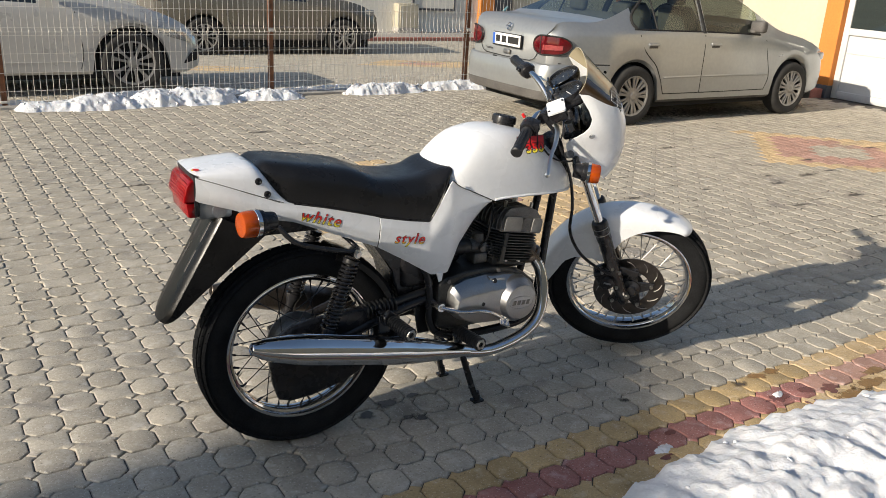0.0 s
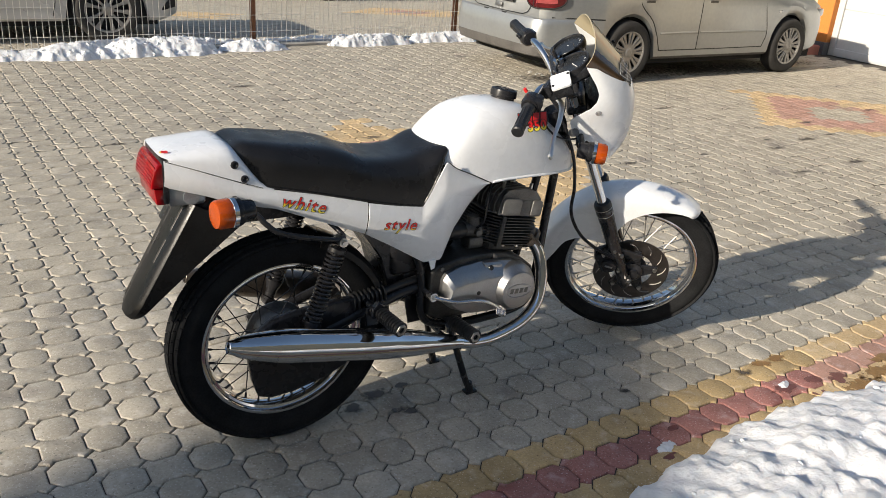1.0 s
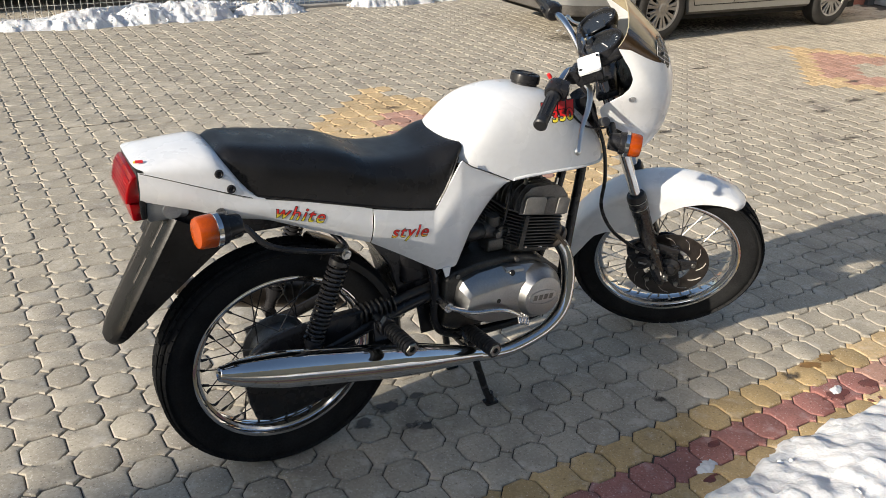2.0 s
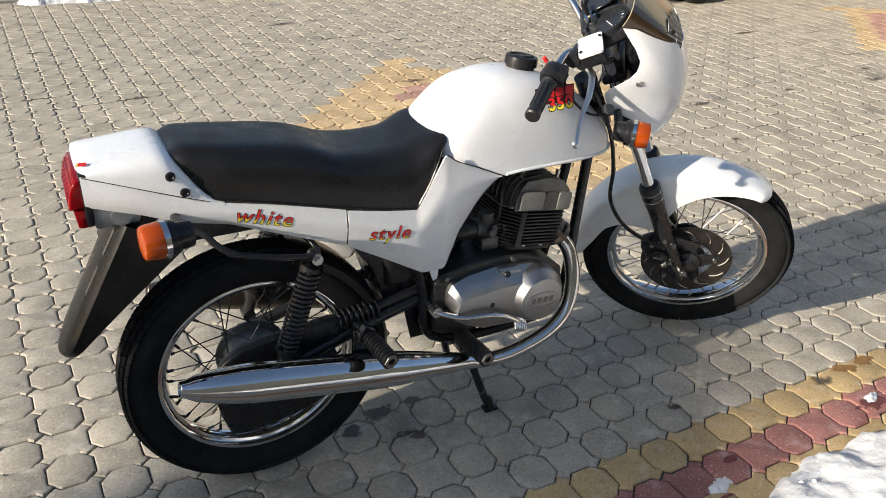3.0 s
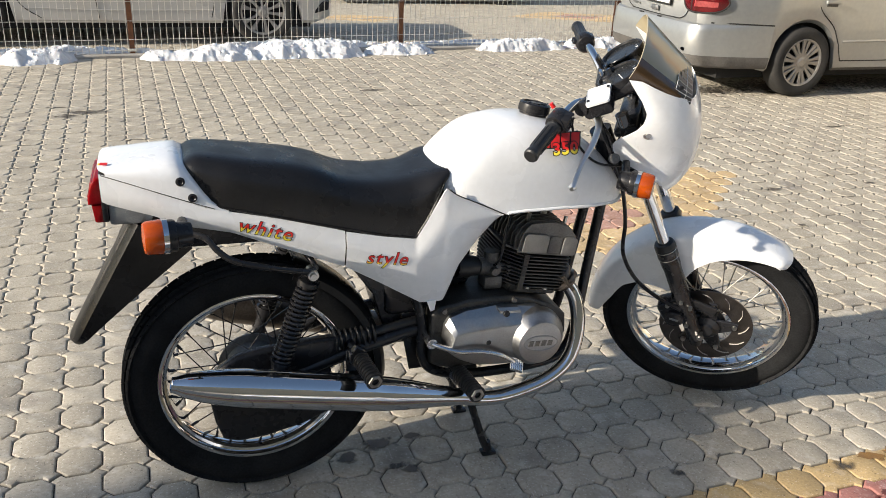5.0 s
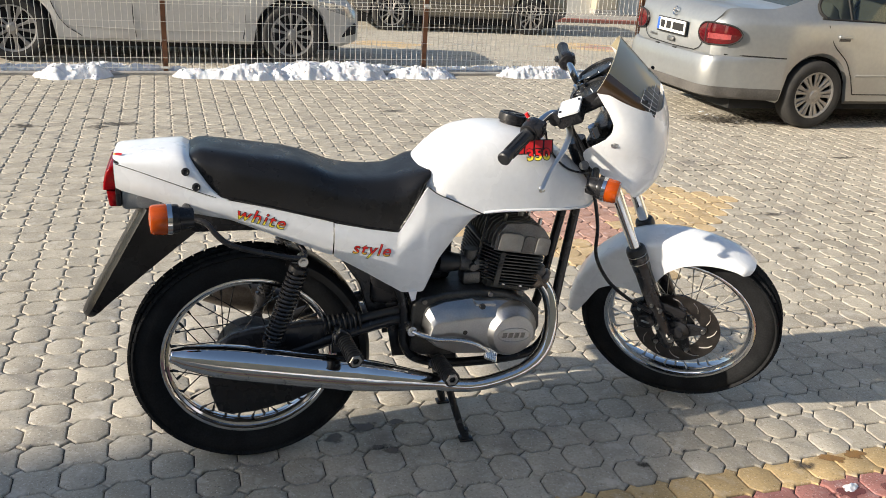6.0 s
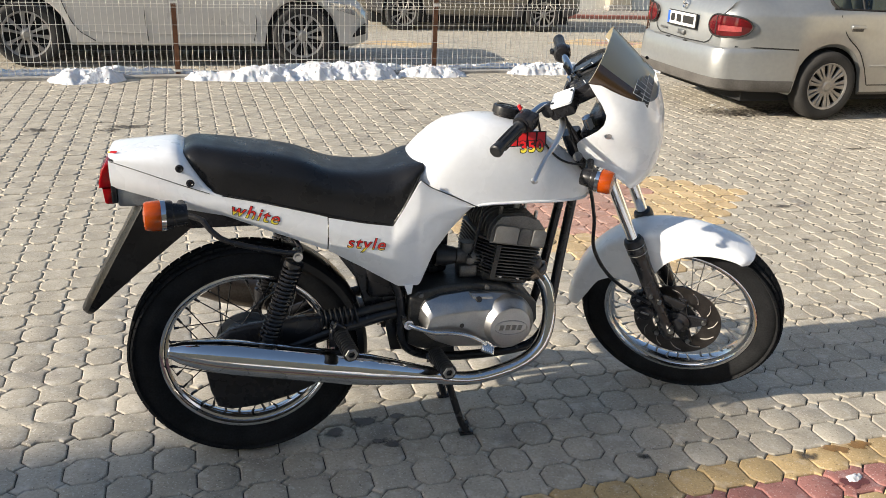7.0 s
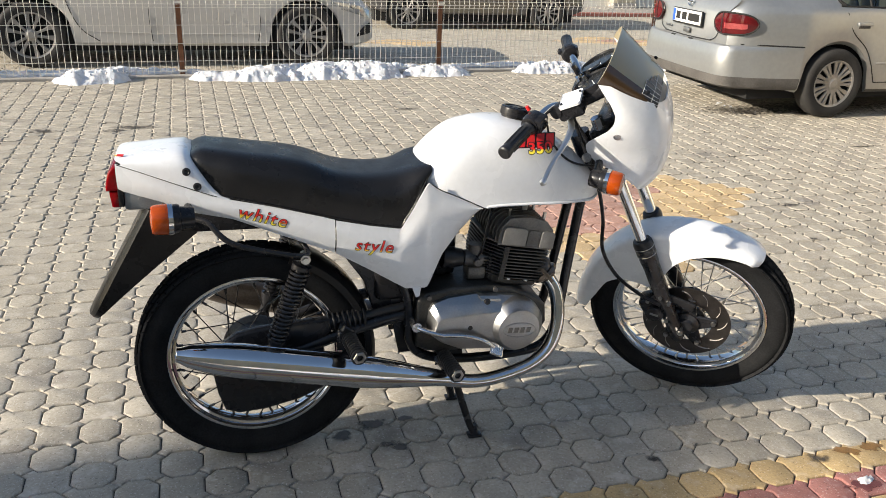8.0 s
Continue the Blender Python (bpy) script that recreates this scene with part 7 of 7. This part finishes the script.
# taupe crossover further down
SUV = CarShape(-0.85, 3.55, 2.74, 0.345, 1.82,
               [(-0.85, 0.42), (-0.4, 0.30), (3.0, 0.28), (3.3, 0.30), (3.55, 0.36)],
               [(-0.85, 0.98), (-0.5, 1.06), (0.5, 1.04), (2.0, 1.0), (2.8, 0.92), (3.3, 0.80), (3.55, 0.66)],
               [(-0.85, 1.04), (-0.72, 1.35), (-0.45, 1.60), (0.3, 1.68), (1.2, 1.66), (1.6, 1.54), (2.15, 1.20), (2.4, 1.10), (3.0, 1.02), (3.4, 0.86), (3.55, 0.70)],
               [(-0.85, 0.76), (0.3, 0.74), (1.3, 0.72), (2.3, 0.84), (3.55, 0.76)],
               [(-0.85, 0.88), (-0.65, 0.95), (0, 1.0), (2.6, 1.0), (3.1, 0.96), (3.4, 0.88), (3.55, 0.75)], 0.405)
UM = at_yaw(3.34, 14.15, ground_z(0, 14), -1.0)
suv = car("crossover_car", "taupe crossover car with alloy wheels in the lower yard", SUV, UM, TAUPE,
          [(-0.5, 0.8), (0.9, 1.95)], (1.52, 2.26), (-0.75, -0.5), lambda x: 0.42 if -0.4 < x < 3.2 else 0.5, CARTRIM, CARGLASS)
for x in (0.0, 2.74):
    for s in (-1, 1):
        car_wheel(suv, UM, x, s * 0.82, 0.345, 0.235, "ten", s)
seam(suv, SUV, UM, [(1.15, 0.44), (1.13, 0.7), (1.14, 1.0)])
seam(suv, SUV, UM, [(0.55, 0.44), (0.42, 0.7), (0.35, 1.0)])
seam(suv, SUV, UM, [(0.5, 0.56), (1.4, 0.54), (2.3, 0.54)], -1, 0.012, "side_moulding", CARTRIM)
part("tail_lamp", moved(box(-0.86, -0.70, -0.86, -0.70, 0.98, 1.14, 0.02, 2), UM), REDLENS, suv)
part("headlamp", moved(box(3.22, 3.42, -0.82, -0.62, 0.76, 0.88, 0.03, 2), UM), LAMPGLASS, suv)


# ---- paving: each paver is an octagon with a waisted neck ----
PL, PD = 0.242, 0.1145                             # pitch along a row, and from row to row
PO = Vector((0.1487, 0.0520))
PU, PV = Vector((math.cos(YAW), math.sin(YAW))), Vector((-math.sin(YAW), math.cos(YAW)))
A_O, W1, H1, HS = 0.0300, 0.0600, 0.0610, 0.0300
OCT = [(A_O, -H1), (W1, -HS), (W1, HS), (A_O, H1), (-A_O, H1), (-W1, HS), (-W1, -HS), (-A_O, -H1)]
# the neck fills the space between four octagons; its corners end half way along their slanted sides
NX, NY = PL / 2 - (A_O + W1) / 2, (HS + H1) / 2            # on the octagons at its ends
MX, MY = (A_O + W1) / 2, PD - (HS + H1) / 2                # on the octagons above and below
quarter = [(PL / 2 - W1, HS), (NX, NY), (MX, MY), (A_O, PD - H1)]
NECK = [(x, y) for x, y in quarter] + [(-x, y) for x, y in reversed(quarter)] + [(-x, -y) for x, y in quarter] + [(x, -y) for x, y in reversed(quarter)]
NECK = [(x - PL / 2, y) for x, y in NECK]


def inset(poly, g):
    """The outline drawn in by g."""
    out = []
    n = len(poly)
    for i in range(n):
        p, a, b = Vector(poly[i]), Vector(poly[i - 1]), Vector(poly[(i + 1) % n])
        n1 = Vector((-(p - a).y, (p - a).x)).normalized()
        n2 = Vector((-(b - p).y, (b - p).x)).normalized()
        m = (n1 + n2)
        m = m / max(0.6, m.length_squared) * 2 * g
        out.append((p.x + m.x, p.y + m.y))
    return out


PROTO = []
for poly in (OCT, NECK):
    rings = [[(x, y, -0.012) for x, y in inset(poly, 0.0013)], [(x, y, -0.0045) for x, y in inset(poly, 0.0017)], [(x, y, -0.0012) for x, y in inset(poly, 0.0048)], [(x, y, 0.0) for x, y in inset(poly, 0.0088)]]
    PROTO.append(rings)


def proto_geometry(protos):
    vs, fs = [], []
    for rings in protos:
        o = len(vs)
        n = len(rings[0])
        for r in rings:
            vs += r
        for k in range(len(rings) - 1):
            for i in range(n):
                j = (i + 1) % n
                fs.append((o + k * n + i, o + k * n + j, o + (k + 1) * n + j, o + (k + 1) * n + i))
        fs.append(tuple(o + (len(rings) - 1) * n + i for i in range(n)))
    return vs, fs


PVS, PFS = proto_geometry(PROTO)
SVS, SFS = proto_geometry([[r[1], r[3]] for r in PROTO])      # fewer rings for those far off


def paver_mesh(name, material):
    me = bpy.data.meshes.new(name)
    me.from_pydata(PVS, [], PFS)
    me.materials.append(material)
    me.shade_smooth()
    me.set_sharp_from_angle(angle=radians(30))
    return me


BORDER_ROWS = {-5: "yellow", -6: "red", -7: "yellow"}


def diamond(p, c):
    d = p - Vector(c)
    return abs(d.dot(PU)) + abs(d.dot(PV))


def paver_colour(j, p):
    """Coloured border row and the diamond ornaments in the field."""
    if j in BORDER_ROWS:
        return BORDER_ROWS[j]
    for c, out, mid, inn in (((1.97, 2.15), 1.22, 0.70, 0.0), ((6.35, 2.35), 1.15, 0.72, 0.28), ((2.6, 9.75), 0.75, 0.0, 0.0), ((6.2, 10.15), 1.15, 0.55, 0.0)):
        d = diamond(p, c)
        if d < inn:
            return "grey"
        if d < mid:
            return "red"
        if d < out:
            return "yellow"
    return "grey"


NEAR_MESH = {"grey": paver_mesh("paver", PAVEGREY), "yellow": paver_mesh("paver", PAVEYELLOW), "red": paver_mesh("paver", PAVERED)}
pavement = thing("pavement", "grey interlocking concrete pavers with ochre and red border rows", "pavement", kind="structure")
far = {"grey": ([], []), "yellow": ([], []), "red": ([], [])}
rng = random.Random(4)
cells = []
for j in range(-42, 142):
    for i in range(-46, 60):
        off = 0.5 * (j % 2)
        p = PO + PU * PL * (i + off) + PV * PD * j
        if not (-6.0 < p.x < 11.9 and -4.6 < p.y < 15.8) or (p.x > 9.4 and p.y < 6.7):
            continue
        cells.append((j, p))
cells.sort(key=lambda c: (c[1] - Vector((0.45, -0.15))).length)
for k, (j, p) in enumerate(cells):
    colour = paver_colour(j, p)
    z = ground_z(p.x, p.y) + rng.uniform(-0.0018, 0.0008)
    rx, ry = rng.gauss(0, 0.009), rng.gauss(0, 0.009)
    if k < 300:
        ob = new("paver", NEAR_MESH[colour])
        ob.parent = pavement
        ob.matrix_basis = Matrix.Translation((p.x, p.y, z)) @ Matrix.Rotation(YAW + rng.gauss(0, 0.006), 4, "Z") @ Matrix.Rotation(rx, 4, "X") @ Matrix.Rotation(ry, 4, "Y")
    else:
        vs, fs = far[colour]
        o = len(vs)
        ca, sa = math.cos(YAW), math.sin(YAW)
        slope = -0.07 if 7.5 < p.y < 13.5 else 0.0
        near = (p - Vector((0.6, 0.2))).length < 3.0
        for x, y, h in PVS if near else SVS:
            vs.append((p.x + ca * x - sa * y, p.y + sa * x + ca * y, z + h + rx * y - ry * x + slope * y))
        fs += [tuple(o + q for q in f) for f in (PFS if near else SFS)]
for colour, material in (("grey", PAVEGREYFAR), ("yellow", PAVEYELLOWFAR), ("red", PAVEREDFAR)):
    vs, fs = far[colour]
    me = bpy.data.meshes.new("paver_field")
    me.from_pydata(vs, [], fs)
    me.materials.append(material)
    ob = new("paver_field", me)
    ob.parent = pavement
    tagged(ob, kind="stuff")


# ---- damp and oily stains on the pavers ----
def stain(x, y, a, b, turn, seed, material, label):
    bm = bmesh.new()
    vs = []
    for k in range(28):
        t = 2 * math.pi * k / 28
        r = 1.6
        u, v = a * r * math.cos(t), b * r * math.sin(t)
        vs.append(bm.verts.new((x + u * math.cos(turn) - v * math.sin(turn), y + u * math.sin(turn) + v * math.cos(turn), 0.0024)))
    bm.faces.new(vs)
    bmesh.ops.triangulate(bm, faces=bm.faces[:])
    return tagged(part("stain", bm, material, None, smooth=False), label, "stain", "stains on the paving", "stuff")


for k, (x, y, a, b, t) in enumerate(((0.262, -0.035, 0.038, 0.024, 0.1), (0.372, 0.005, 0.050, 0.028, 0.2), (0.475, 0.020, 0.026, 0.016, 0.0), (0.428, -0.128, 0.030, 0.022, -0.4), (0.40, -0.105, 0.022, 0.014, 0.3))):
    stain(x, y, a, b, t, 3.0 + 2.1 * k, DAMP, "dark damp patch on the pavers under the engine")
for k, (x, y, a, b, t) in enumerate(((1.33, -0.300, 0.020, 0.012, 0.2), (1.17, -0.345, 0.022, 0.016, 0.4), (1.72, 0.10, 0.04, 0.018, 0.1), (1.68, -0.44, 0.035, 0.022, 0.3), (-0.70, 4.14, 0.16, 0.06, 0.1), (-0.80, 4.05, 0.09, 0.04, 0.5), (-1.30, 4.08, 0.09, 0.06, 0.3), (1.47, 4.6, 0.11, 0.03, 0.1), (3.19, 1.80, 0.07, 0.03, 0.2), (2.97, 1.27, 0.04, 0.018, 0.5), (3.91, 1.79, 0.05, 0.02, 0.1), (4.71, 3.0, 0.13, 0.03, 0.0), (5.66, 2.23, 0.11, 0.035, 0.0), (4.62, 1.73, 0.08, 0.035, 0.1), (5.14, 1.84, 0.12, 0.04, 0.1), (5.49, 1.88, 0.10, 0.03, 0.0), (4.94, 1.28, 0.11, 0.04, 0.0), (6.81, 2.39, 0.10, 0.03, 0.0), (4.28, 1.24, 0.09, 0.025, 0.1), (4.76, 1.93, 0.05, 0.02, 0.3), (1.80, 2.88, 0.07, 0.03, 0.0), (2.34, 2.88, 0.07, 0.03, 0.2), (5.1, 4.1, 0.20, 0.08, 0.0), (4.5, 4.2, 0.16, 0.05, -0.3), (0.2, 3.2, 0.05, 0.03, 0.0))):
    stain(x, y, a, b, t, 31.0 + 1.7 * k, OILPATCH, "dark oily spot on the pavers")
for k, (x, y, a, b, t, m) in enumerate(((1.897, -0.42, 0.036, 0.022, 0.2, WETYELLOW), (1.80, -0.425, 0.045, 0.012, -0.5, WETYELLOW), (1.89, -0.589, 0.040, 0.020, 0.1, WETRED), (1.99, -0.62, 0.050, 0.020, 0.5, WETRED), (1.73, -0.585, 0.050, 0.018, 0.2, WETRED), (1.83, -0.66, 0.030, 0.014, 0.2, WETRED), (1.17, -0.585, 0.020, 0.010, 0.2, WETRED), (1.05, -0.69, 0.030, 0.012, 0.1, WETRED), (2.03, -0.70, 0.09, 0.03, 0.1, WETYELLOW), (2.18, -0.66, 0.08, 0.03, 0.0, WETYELLOW), (2.3, -0.60, 0.06, 0.02, 0.0, WETYELLOW))):
    stain(x, y, a, b, t, 71.0 + 1.3 * k, m, "wet spot of melt water on a coloured paver")
# wide soft-edged darker patches under and along the saloon car
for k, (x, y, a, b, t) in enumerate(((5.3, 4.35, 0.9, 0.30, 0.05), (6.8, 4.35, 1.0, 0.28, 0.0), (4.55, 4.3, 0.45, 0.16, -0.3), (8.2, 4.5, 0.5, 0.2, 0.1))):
    stain(x, y, a, b, t, 91.0 + 1.3 * k, OILPATCH, "wide soft dark patch on the pavers along the saloon car")
